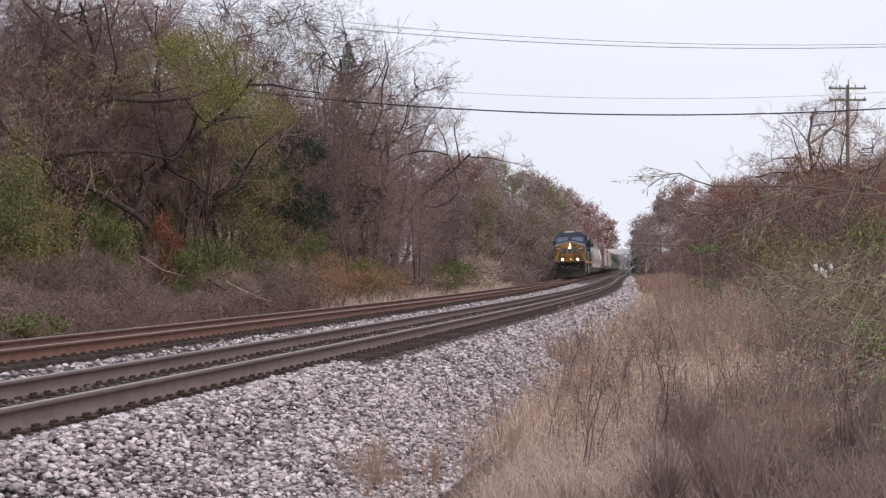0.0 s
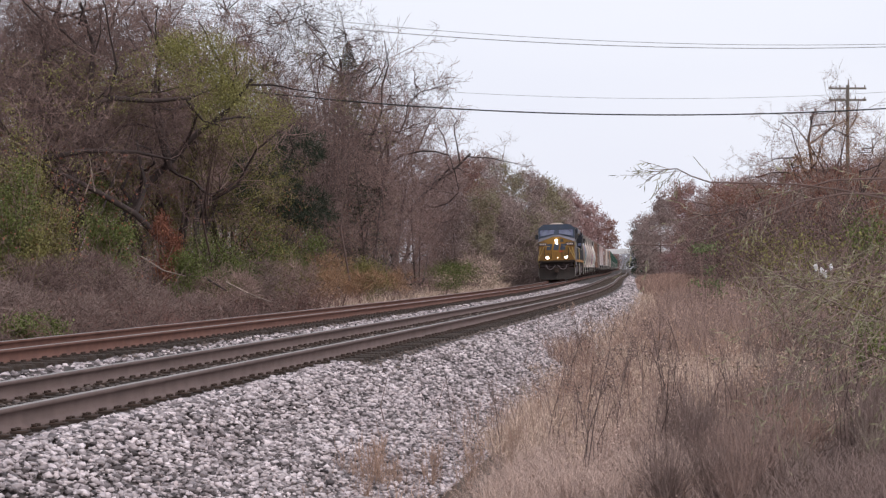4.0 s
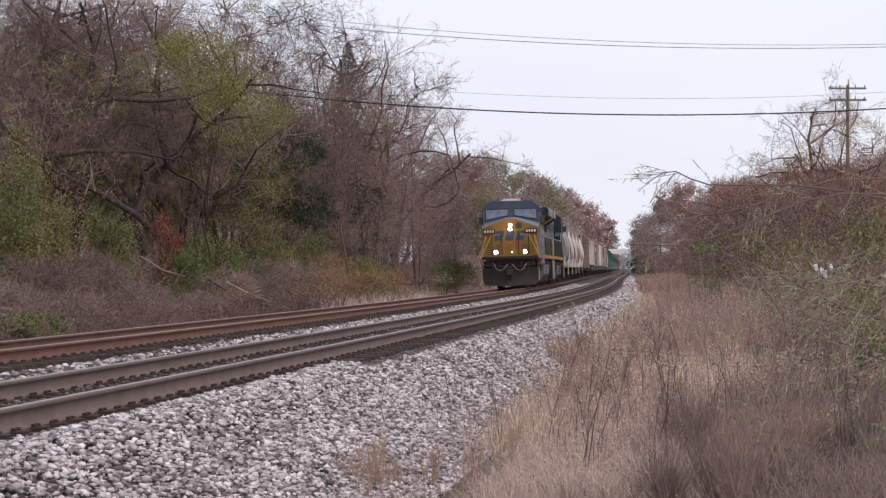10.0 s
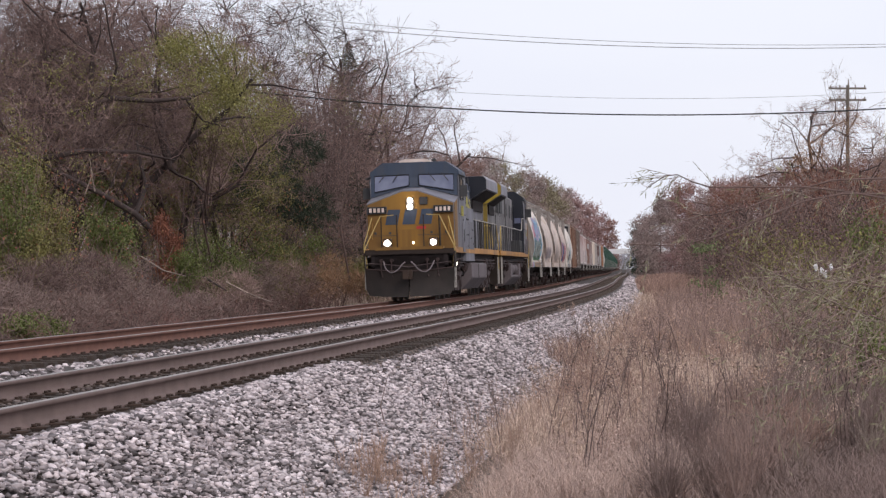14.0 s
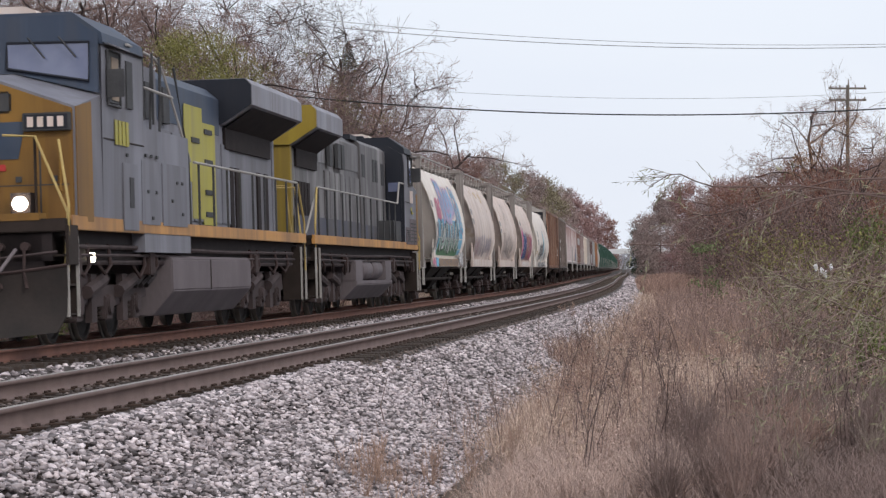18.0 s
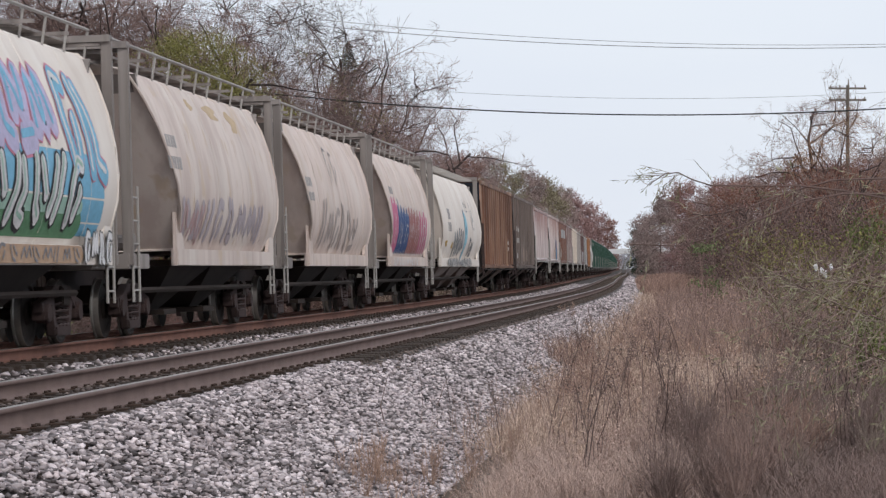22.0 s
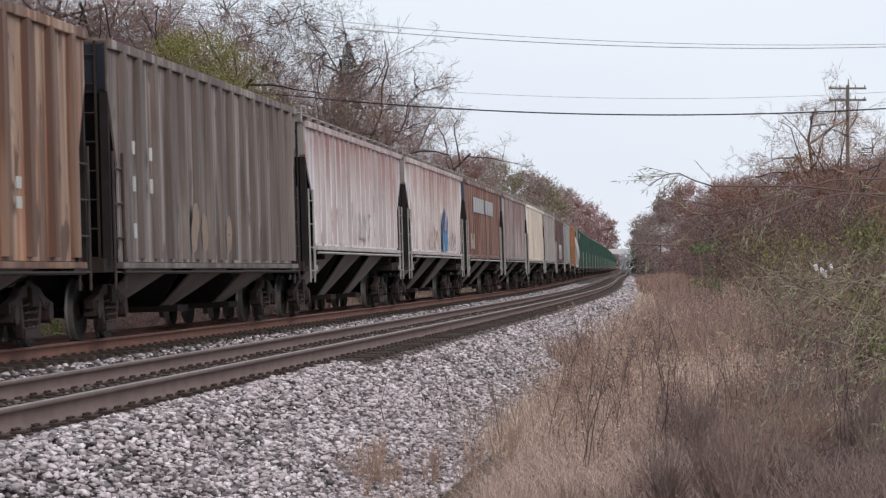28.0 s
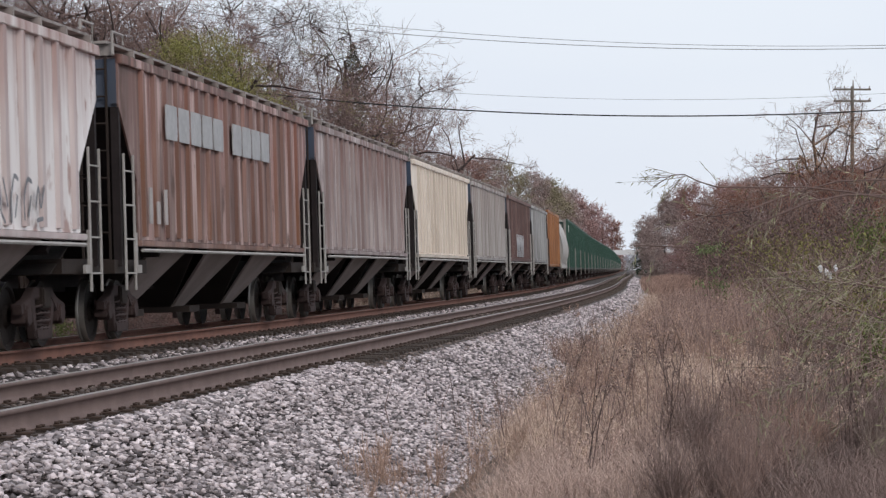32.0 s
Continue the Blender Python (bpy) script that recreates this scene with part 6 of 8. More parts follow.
spray("graffiti", boxes[3], [[(-1.0, 1.7), (-1.2, 2.4), (-1.4, 2.75)], [(-1.7, 1.65), (-1.75, 2.3), (-1.9, 2.85)], [(-2.3, 1.7), (-2.4, 2.2), (-2.6, 2.6)], [(-1.0, 1.9), (-1.7, 2.15), (-2.5, 1.95)]], rib_face, DEEP, "navy shading of the blue spray tag", 0.006, 0.2)
spray("graffiti", boxes[3], [[(-1.1, 1.65), (-1.25, 2.1)], [(-1.75, 1.62), (-1.8, 2.2)], [(-2.2, 1.66), (-2.3, 2.1)]], rib_face, BLUE, "blue spray tag", 0.01, 0.17)
word(boxes[3], 3.2, 0.4, 1.65, 2.3, 4, rib_face, tint("faded_amber_spray", (0.55, 0.4, 0.28)), None, "faded amber scribbles", 51, 0.007, 0.03)
word(boxes[3], -3.2, -5.6, 1.65, 2.2, 4, rib_face, GREYS, None, "thin grey scribbles", 52, 0.007, 0.03)
word(boxes[2], 1.0, -1.6, 1.7, 2.35, 3, rib_face, GREYS, None, "thin grey scribbles", 53, 0.007, 0.025)
spray("patch", boxes[1], [[(2.9, 1.5), (2.8, 1.7), (2.6, 1.95)], [(1.9, 1.5), (1.95, 1.65), (2.0, 1.8)], [(-0.3, 1.5), (-0.25, 1.65), (-0.35, 1.8)]], rib_face_wide, tint("rust_patch", (0.31, 0.22, 0.17)), "rust patch low on the side", 0.006, 0.26)
daub("lettering", boxes[1], [(7.2, 7.34, 1.5, 1.72, 0), (7.2, 7.34, 2.2, 2.42, 0), (6.0, 6.14, 2.2, 2.42, 0), (6.0, 6.14, 2.7, 2.9, 0), (7.2, 7.34, 2.75, 2.95, 0)], rib_face_wide, M["white_mark"], "small white data marks", plump=False)
daub("lettering", boxes[0], [(-5.2, -4.98, 1.8, 1.95, 0), (-5.2, -4.98, 2.05, 2.2, 0)], rib_face_wide, M["white_mark"], "small white data mark", plump=False)
daub("graffiti", boxes[8], [(3.0 - k * 0.9, 3.5 - k * 0.9, 1.6, 2.6, 0.1) for k in range(6)], rib_face, SILVER, "grey graffiti")
M["pale_tank"] = paint("pale_tank_paint", (0.5, 0.48, 0.46), (0.3, 0.28, 0.26), 0.5)
tanker = round_hopper(16.0, M["pale_tank"], "pale grey rounded tank-like covered hopper", "board", False)
TRAIN.append((tanker, 331.7, False))
green_m = paint("dark_green_paint", (0.02, 0.07, 0.05), (0.018, 0.05, 0.036), 0.6, col3=(0.045, 0.105, 0.078))
green_dark = paint("deep_green_paint", (0.014, 0.035, 0.027), (0.03, 0.04, 0.032), 0.6)
first = gondola(20.1, green_m, green_dark)
TRAIN.append((first, 349.9, False))
for k in range(1, 42):
    TRAIN.append((copy_thing(first, Matrix()), 349.9 + 20.1 * k, False))
daub("board", first, [(9.0, 9.4, 3.6, 4.1, 0)], lambda z: 1.6, M["white_mark"], "white card on the corner", plump=False)


# ---- trees and undergrowth ----
def grown(seed, height, limbs=9, spread=0.55, twig_n=1500, lean=(0, 0), first=0.2, gnarl=0.22, twig_len=0.55, forks=1):
    """A bare tree: paths of the trunk and limbs, and the ends where fine twigs start."""
    rng = random.Random(seed)
    wood, tips = [], []

    def limb(p, d, length, r, level):
        n = (7, 6, 5, 3)[level]
        pts = [p]
        for i in range(n):
            j = Vector((rng.gauss(0, 1), rng.gauss(0, 1), rng.gauss(0, 0.7))) * gnarl * (1, 1.3, 1.5, 1.5)[level]
            d = (d + j + Vector((0, 0, (0.12, 0.1, 0.05, 0.02)[level]))).normalized()
            p = p + d * length / n
            pts.append(p)
        wood.append((pts, r, r * (0.3, 0.25, 0.25, 0.4)[level], (8, 6, 4, 3)[level]))
        if level >= 3:
            tips.append((pts, d))
            return
        kids = (limbs, 6, 5)[level]
        for k in range(kids):
            t = (first if level == 0 else 0.2) + (1 - (first if level == 0 else 0.2)) * (k + rng.random()) / kids
            i = min(int(t * n), n - 1)
            q = pts[i].lerp(pts[i + 1], t * n - i)
            along = (pts[i + 1] - pts[i]).normalized()
            side = along.orthogonal()
            side.rotate(Matrix.Rotation(rng.uniform(0, math.tau), 3, along))
            e = (along * (0.75 if level else 0.5) + side.normalized() * rng.uniform(0.7, 1.2)).normalized()
            limb(q, e, length * (spread if level == 0 else 0.55) * rng.uniform(0.6, 1.15) * (1.15 - 0.5 * t), max(0.006, r * (0.5 - 0.25 * t)), level + 1)

    d0 = Vector((lean[0], lean[1], 1)).normalized()
    for k in range(forks):
        limb(Vector((0.15 * k, 0, -0.2)), (d0 + Vector((rng.uniform(-0.3, 0.3), rng.uniform(-0.3, 0.3), 0)) * (k > 0)).normalized(), height * (0.85 if k else 0.95), height * 0.016, 0)
    return wood, tips


def tree_meshes(seed, height, bark, twig, twigs=5, twig_len=0.42, leaf=None, leaf_n=0, **kw):
    wood, tips = grown(seed, height, **kw)
    g = Geo()
    for pts, a, b, n in wood:
        if n > 4:
            g.tube(pts, a, n, b)
    rng = np.random.default_rng(seed)
    fine = [(np.array([np.array(q) for q in pts])[[0, len(pts) // 2, -1]], a, b) for pts, a, b, n in wood if n <= 4]
    P = np.array([f[0] for f in fine])
    R = np.array([[f[1], (f[1] + f[2]) / 2, f[2]] for f in fine])
    pairs = [sticks(P, np.maximum(R, 0.007))]
    ends = np.array([np.array(pts[i]) for pts, d in tips for i in (1, 2, 3)])
    dirs = np.array([np.array(d) for pts, d in tips for i in (1, 2, 3)])
    n = len(ends) * twigs
    e = np.repeat(ends, twigs, 0)
    d = unit(np.repeat(dirs, twigs, 0) + rng.normal(size=(n, 3)) * 0.75)
    ln = twig_len * rng.uniform(0.4, 1.3, (n, 1))
    mid = e + d * ln * 0.5 + rng.normal(size=(n, 3)) * 0.05
    tip = mid + unit(d + rng.normal(size=(n, 3)) * 0.45) * ln * 0.5
    pairs.append(slivers(np.stack([e, tip], 1), np.tile([[0.006, 0.003]], (n, 1)), rng))
    trunk = mesh_of("trunk", g, bark, smooth=60)
    v, f = merged(pairs)
    crown = raw("crown", v, f, twig)
    leaves = None
    if leaf_n:
        pick = rng.integers(0, n, leaf_n)
        v, f = leaf_quads(tip[pick] + rng.normal(size=(leaf_n, 3)) * 0.12, rng.normal(size=(leaf_n, 3)), rng.uniform(0.045, 0.085, leaf_n), rng)
        leaves = raw("leaves", v, f, leaf)
    return trunk, crown, leaves


def make_tree(name, meshes, label, category, group):
    t = new(name)
    tagged(t, label, category, group)
    part("trunk", meshes[0], None, t)
    part("crown", meshes[1], None, t)
    if meshes[2]:
        part("leaves", meshes[2], None, t)
    return t


def plant(tree, s, o, z=None, turn=0.0, size=1.0, tip=0.0):
    x, y, _ = line(s, o)
    m = Matrix.Translation((float(x), float(y), lift(o) - 0.1 if z is None else z)) @ Matrix.Rotation(turn, 4, "Z") @ Matrix.Rotation(tip, 4, "X") @ Matrix.Diagonal((size, size, size, 1))
    return m


def ground_at(x, y):
    """Height of the ground at a plan place."""
    return lift((x - float(np.interp(y, LY, LX))) * math.cos(float(np.interp(y, LY, LT))))


def sight(px, py, depth):
    """A place on a sight line, depth metres down the view."""
    return Vector(((px - 784) / 4718 * depth, depth, 1.121 + (473.3 - py) / 4718 * depth))


rng0 = random.Random(11)
STOCK = []
for k in range(5):
    STOCK.append(make_tree("bare_tree", tree_meshes(100 + k, 9.5, M["bark"], M["twig"], twigs=6, limbs=11, spread=0.6, first=0.12, gnarl=0.24),
                           "bare grey-brown deciduous tree with tangled twigs", "tree", "bare woodland trees"))
olive = make_tree("leafy_tree", tree_meshes(120, 9.0, M["bark"], M["twig"], twigs=4, limbs=10, spread=0.6, first=0.15, leaf=M["leaf_olive"], leaf_n=26000),
                  "tree with thin olive-green late leaves", "tree", "woodland trees in leaf")
rusty = make_tree("leafy_tree", tree_meshes(121, 9.0, M["bark"], M["twig_pale"], twigs=4, limbs=10, spread=0.6, first=0.15, leaf=M["leaf_rust"], leaf_n=20000),
                  "tree with rust-red autumn leaves", "tree", "woodland trees in leaf")
tall = make_tree("bare_tree", tree_meshes(131, 11.5, M["bark"], M["twig"], twigs=3, limbs=9, spread=0.62, first=0.35, gnarl=0.3, forks=2),
                 "tall bare tree with crooked open limbs", "tree", "bare woodland trees")
placed = set()


def put(tree, m):
    """Places the tree itself the first time, copies after that."""
    if tree.name in placed:
        return copy_thing(tree, m)
    placed.add(tree.name)
    tree.matrix_basis = m
    return tree


def put_at(tree, px, depth, size, turn=0.0):
    x = (px - 784) / 4718 * depth
    size = size / tree.scale.x if tree.name in placed else size
    return put(tree, Matrix.Translation((x, depth, ground_at(x, depth) - 0.1)) @ Matrix.Rotation(turn, 4, "Z") @ Matrix.Diagonal((size, size, size, 1)))


# woods on the far side of the line
for row, (o, gap_) in enumerate(((-14.5, 8), (-18.5, 8), (-24, 9))):
    s = 8.0 + row * 3
    while s < 150:
        t = olive if rng0.random() < 0.14 else STOCK[rng0.randrange(5)]
        put(t, plant(t, s + rng0.uniform(-2, 2), o + rng0.uniform(-1.8, 1.8), None, rng0.uniform(0, 6.28), rng0.uniform(0.9, 1.2)))
        s += gap_ * rng0.uniform(0.7, 1.3) * (1 + s / 250)
for px, depth, size, turn, t in ((330, 97, 1.0, 0.5, olive), (270, 99, 1.02, 2.5, olive), (400, 104, 0.85, 3.5, olive), (560, 146, 1.28, 1.0, tall), (640, 160, 1.3, 2.2, tall), (705, 182, 1.25, 4.0, tall),
                                 (690, 188, 1.1, 0.7, STOCK[1]), (730, 200, 0.95, 3.0, STOCK[3]), (590, 158, 1.15, 5.0, STOCK[2]), (650, 172, 1.08, 1.0, STOCK[0]), (520, 146, 1.2, 2.0, STOCK[4]),
                                 (1440, 165, 0.95, 0.3, rusty), (1475, 170, 1.05, 2.0, rusty), (1400, 160, 0.75, 4.0, rusty), (1530, 150, 0.85, 1.0, STOCK[0]), (1580, 120, 0.8, 3.0, rusty), (1450, 176, 1.2, 1.5, tall)):
    put_at(t, px, depth, size, turn)
for px, depth, size, turn in ((40, 90, 1.0, 0.4), (130, 96, 0.95, 2.1), (215, 93, 1.05, 3.3), (300, 100, 1.0, 5.1)):
    put_at(tall, px, depth, size, turn)

# a dark, leaning old tree over the brush
old = tagged(new("leaning_tree"), "old leaning tree with dark crooked trunk and long limbs", "tree")
runs = [([(352, 520, 90), (318, 470, 90), (285, 425, 89), (240, 380, 89), (175, 342, 88), (90, 300, 87), (20, 262, 86)], 0.17, 0.05),
        ([(240, 380, 89), (258, 330, 90), (248, 290, 90), (242, 250, 91)], 0.09, 0.04),
        ([(60, 285, 87), (150, 268, 87), (240, 270, 88), (310, 285, 88)], 0.11, 0.03),
        ([(20, 200, 92), (120, 205, 91), (200, 175, 90), (270, 180, 90), (330, 175, 90), (420, 140, 91)], 0.13, 0.04),
        ([(318, 470, 90), (360, 490, 88), (400, 515, 86)], 0.07, 0.02),
        ([(330, 178, 90), (360, 215, 90), (400, 225, 90)], 0.06, 0.02),
        ([(300, 300, 93), (270, 180, 93), (285, 90, 93), (250, 20, 93)], 0.14, 0.05)]
for k, (pts, r0, r1) in enumerate(runs):
    part("trunk" if k == 0 else "limb", Geo().tube([sight(*p) for p in pts], r0, 8, r1), M["bark"], old, smooth=60)
for k, pts in enumerate(([(150, 345, 86), (163, 310, 86), (158, 280, 86)], [(168, 340, 86), (160, 300, 86)], [(250, 455, 84), (290, 480, 84), (330, 490, 84)], [(400, 500, 84), (440, 520, 84), (480, 535, 83)])):
    part("dead_branch", Geo().tube([sight(*p) for p in pts], 0.03, 5, 0.012), M["twig_pale"], old, "pale bare dead branch")


def conifer(name, label, x, y, height, width, seed):
    """A dark evergreen: stem and drooping sprays."""
    rng = np.random.default_rng(seed)
    z0 = ground_at(x, y) - 0.2
    t = tagged(new(name), label, "tree")
    t.location = (x, y, z0)
    part("trunk", Geo().tube([(0, 0, 0), (0, 0, height * 0.97)], 0.12, 7, 0.012), M["bark"], t)
    n = 9000
    h = rng.random(n) ** 1.2
    a = rng.uniform(0, 6.283, n)
    r = width * (0.01 + (1 - h) ** 0.8) * rng.random(n) ** 0.6 * (0.72 + 0.28 * np.sin(a * 5 + h * 40)) * (0.55 + 0.45 * ((-h * 15 + 0.4 * np.sin(a * 3)) % 1.0))
    p = np.stack([r * np.cos(a), r * np.sin(a), 0.6 + h * (height - 0.7) - r * 0.25], 1)
    d = np.stack([np.cos(a), np.sin(a), rng.uniform(-0.4, 0.5, n)], 1)
    v, f = slivers(np.stack([p, p + unit(d + rng.normal(size=(n, 3)) * 0.3) * (0.1 + 0.28 * (1 - h[:, None]))], 1), np.tile([[0.03, 0.01]], (n, 1)), rng)
    part("crown", raw("crown", v, f, M["needle"]), None, t)


conifer("cedar", "dark evergreen cedar among bare trees", -5.35, 150, 14.3, 5.2, 41)
conifer("cedar", "dark evergreen cedar among bare trees", -8.5, 130, 8.2, 3.6, 44)
conifer("pine", "green pine at the edge of the weeds", 23.6, 132, 9.8, 2.6, 42)
conifer("pine", "dark pine near the bridge", 66, 830, 16, 4.5, 43)


def canopy(name, label, spots, per, length, radius, material, seed, leaf=None, leaf_n=0, leaf_size=0.3, soft=None, soft_n=0, soft_size=0.3):
    """Distant woods: crowns of many stems, leafy where given; spots (x, y, height, half-width)."""
    rng = np.random.default_rng(seed)
    P, D, Q, Z = [], [], [], []
    for x, y, h, w in spots:
        z0 = ground_at(x, y)
        for n, out in ((per, P), (leaf_n, Q), (soft_n, Z)):
            u = unit(rng.normal(size=(n, 3))) * rng.random((n, 1)) ** 0.45
            lump = 1 + 0.22 * np.sin(u[:, :1] * 7 + x) * np.cos(u[:, 2:] * 6 + y)
            p = np.array([x, y, z0 + h * 0.52]) + u * lump * np.array([w, w, h * 0.5])
            out.append(p)
            if out is P:
                D.append(unit(u * [1, 1, 0.6] + np.array([0, 0, 0.5]) + rng.normal(size=(n, 3)) * 0.5))
    P, D = np.concatenate(P), np.concatenate(D)
    n = len(P)
    ln = length * rng.uniform(0.5, 1.4, (n, 1))
    v, f = slivers(np.stack([P, P + D * ln], 1), np.tile([[radius, radius * 0.35]], (n, 1)) * 1.35, rng)
    tagged(part(name, raw(name, v, f, material), None), label, "woods", kind="stuff")
    if soft_n:
        Z = np.concatenate(Z)
        v, f = leaf_quads(Z, rng.normal(size=(len(Z), 3)), soft_size * rng.uniform(0.5, 1.5, len(Z)), rng)
        tagged(part(name + "_twig_haze", raw(name, v, f, soft), None), "fine twig tufts of the " + name.replace("_", " "), "woods", kind="stuff")
    if leaf_n:
        Q = np.concatenate(Q)
        v, f = leaf_quads(Q, rng.normal(size=(len(Q), 3)), leaf_size * rng.uniform(0.6, 1.4, len(Q)), rng)
        tagged(part(name + "_leaves", raw(name, v, f, leaf), None), "late leaves on the " + name.replace("_", " "), "woods", kind="stuff")


def stand(s0, s1, step, offs, high, wide, seed):
    """Spots for canopy(): high and wide are (value at s0, value at s1)."""
    r = random.Random(seed)
    out = []
    s = s0
    while s < s1:
        t = (s - s0) / (s1 - s0)
        for o in offs:
            x, y, _ = line(s + r.uniform(-0.4, 0.4) * step, o + r.uniform(-1.5, 1.5))
            out.append((float(x), float(y), (high[0] + (high[1] - high[0]) * t) * r.uniform(0.85, 1.08), (wide[0] + (wide[1] - wide[0]) * t) * r.uniform(0.8, 1.2)))
        s += step * (1 + 1.5 * t)
    return out


canopy("roadside_woods", "brown woods beyond the weeds", stand(75, 240, 9, (13.5, 18, 24), (5.2, 8.2), (2.5, 3.2), 54), 420, 1.0, 0.013, M["twig_dark"], 64, M["leaf_rust"], 130, 0.08, M["twig_dark"], 2200, 0.1)


def lumpy(rng, n, centre, radii, lumps=45, size=0.26):
    """Points in small lumps over an ellipsoid, thick towards its skin, with the way outwards at each."""
    u = unit(rng.normal(size=(lumps, 3))) * rng.random((lumps, 1)) ** 0.3
    k = rng.integers(0, lumps, n)
    w = unit(rng.normal(size=(n, 3))) * rng.random((n, 1)) ** 0.5
    grow = rng.uniform(0.6, 1.35, (lumps, 1))
    return np.array(centre) + (u[k] + w * size * grow[k]) * np.array(radii), unit(w + 0.4 * u[k])


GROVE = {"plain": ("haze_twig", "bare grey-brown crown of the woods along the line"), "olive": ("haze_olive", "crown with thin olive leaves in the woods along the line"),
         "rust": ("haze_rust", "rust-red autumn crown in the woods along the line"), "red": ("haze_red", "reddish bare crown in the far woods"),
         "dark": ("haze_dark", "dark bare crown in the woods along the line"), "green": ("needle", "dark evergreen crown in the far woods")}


def grove(crowns, seed, density=1.0):
    """Trees too far off to show more than a trunk and a soft crown: (px, top, foot, depth, half-width, kind)."""
    rng = np.random.default_rng(seed)
    for px, top, foot, depth, half, kind in crowns:
        m = depth / 4718
        c = sight(px, foot, depth)
        z0 = min(ground_at(c.x, c.y), c.z)
        high = sight(px, top, depth).z - z0
        key, label = GROVE[kind]
        tree = tagged(new("woodland_tree"), label, "tree", "woods along the line")
        tree.location = (c.x, c.y, z0)
        part("trunk", Geo().tube([(0, 0.3 * half * m, -0.5), (0.2, 0.3 * half * m, high * 0.4), (0, 0, high * 0.8)], 0.012 * high, 6, 0.004 * high), M["bark"], tree)
        n = int(density * 3.6 * half * half)
        rows = max(2, round((foot - top) / (1.15 * half)))
        pairs = []
        for r in range(rows):
            t = (r + 0.5) / rows
            wide = half * rng.uniform(0.95, 1.3) * (1.0 if r == rows - 1 else 1.3)
            c0 = (rng.uniform(-0.45, 0.45) * half * m, rng.uniform(-0.4, 0.4) * half * m, high * t * 0.97)
            p, d = lumpy(rng, n, c0, (wide * m, wide * m, 0.8 * high / rows), 40, 0.42)
            p[:, 2] = np.maximum(p[:, 2], 0.1)
            pairs.append(tuft_quads(p, d, 2.5 * m * rng.uniform(0.6, 1.4, n), rng))
            k = rng.integers(0, n, n // 3)
            pairs.append(slivers(np.stack([p[k], p[k] + unit(d[k] + rng.normal(size=(len(k), 3)) * 0.4 + [0, 0, 0.25]) * m * rng.uniform(3, 8, (len(k), 1))], 1), np.tile([[0.3 * m, 0.15 * m]], (len(k), 1)), rng))
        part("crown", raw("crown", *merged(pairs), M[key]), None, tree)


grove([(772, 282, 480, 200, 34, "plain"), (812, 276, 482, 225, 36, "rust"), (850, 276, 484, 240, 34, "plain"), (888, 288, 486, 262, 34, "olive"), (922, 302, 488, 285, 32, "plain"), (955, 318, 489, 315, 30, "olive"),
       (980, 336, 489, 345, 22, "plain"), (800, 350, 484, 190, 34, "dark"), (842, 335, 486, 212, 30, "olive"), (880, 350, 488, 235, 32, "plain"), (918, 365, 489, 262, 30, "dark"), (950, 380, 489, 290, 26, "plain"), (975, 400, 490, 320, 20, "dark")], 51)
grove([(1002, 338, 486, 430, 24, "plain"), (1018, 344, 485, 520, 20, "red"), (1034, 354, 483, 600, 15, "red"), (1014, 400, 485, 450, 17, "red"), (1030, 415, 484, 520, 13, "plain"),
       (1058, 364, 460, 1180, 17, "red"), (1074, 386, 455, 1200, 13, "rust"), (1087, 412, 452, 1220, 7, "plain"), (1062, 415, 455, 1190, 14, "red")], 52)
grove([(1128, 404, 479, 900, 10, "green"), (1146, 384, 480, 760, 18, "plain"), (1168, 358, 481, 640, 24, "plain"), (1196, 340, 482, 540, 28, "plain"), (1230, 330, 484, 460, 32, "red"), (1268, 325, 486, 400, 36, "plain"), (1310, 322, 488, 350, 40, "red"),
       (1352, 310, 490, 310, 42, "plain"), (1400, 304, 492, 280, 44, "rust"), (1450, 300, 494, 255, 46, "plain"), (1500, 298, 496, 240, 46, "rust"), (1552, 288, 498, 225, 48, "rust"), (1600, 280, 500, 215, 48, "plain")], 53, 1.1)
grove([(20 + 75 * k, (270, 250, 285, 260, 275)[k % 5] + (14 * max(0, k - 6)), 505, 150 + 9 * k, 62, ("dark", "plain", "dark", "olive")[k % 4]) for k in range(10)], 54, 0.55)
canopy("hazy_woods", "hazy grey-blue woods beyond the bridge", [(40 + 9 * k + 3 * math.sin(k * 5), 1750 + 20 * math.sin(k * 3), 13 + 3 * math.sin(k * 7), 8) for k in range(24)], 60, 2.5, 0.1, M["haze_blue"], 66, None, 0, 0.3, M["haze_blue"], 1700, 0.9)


def thicket(name, label, n, sample, length, radius, material, seed, up=0.5, category="undergrowth", bend=0.3):
    """A mass of fine stems: sample(rng, n) gives their feet."""
    rng = np.random.default_rng(seed)
    p = sample(rng, n)
    d = unit(rng.normal(size=(n, 3)) * (1 - up) + np.array([0, 0, 1.0]) * up)
    ln = length * rng.uniform(0.5, 1.4, (n, 1))
    mid = p + d * ln * 0.55
    tip = mid + unit(d + rng.normal(size=(n, 3)) * bend) * ln * 0.45
    v, f = slivers(np.stack([p, tip], 1), np.tile(np.array([[1, 0.4]]) * radius * 0.85, (n, 1)), rng)
    ob = part(name, raw(name, v, f, material), None)
    return tagged(ob, label, category, kind="stuff")


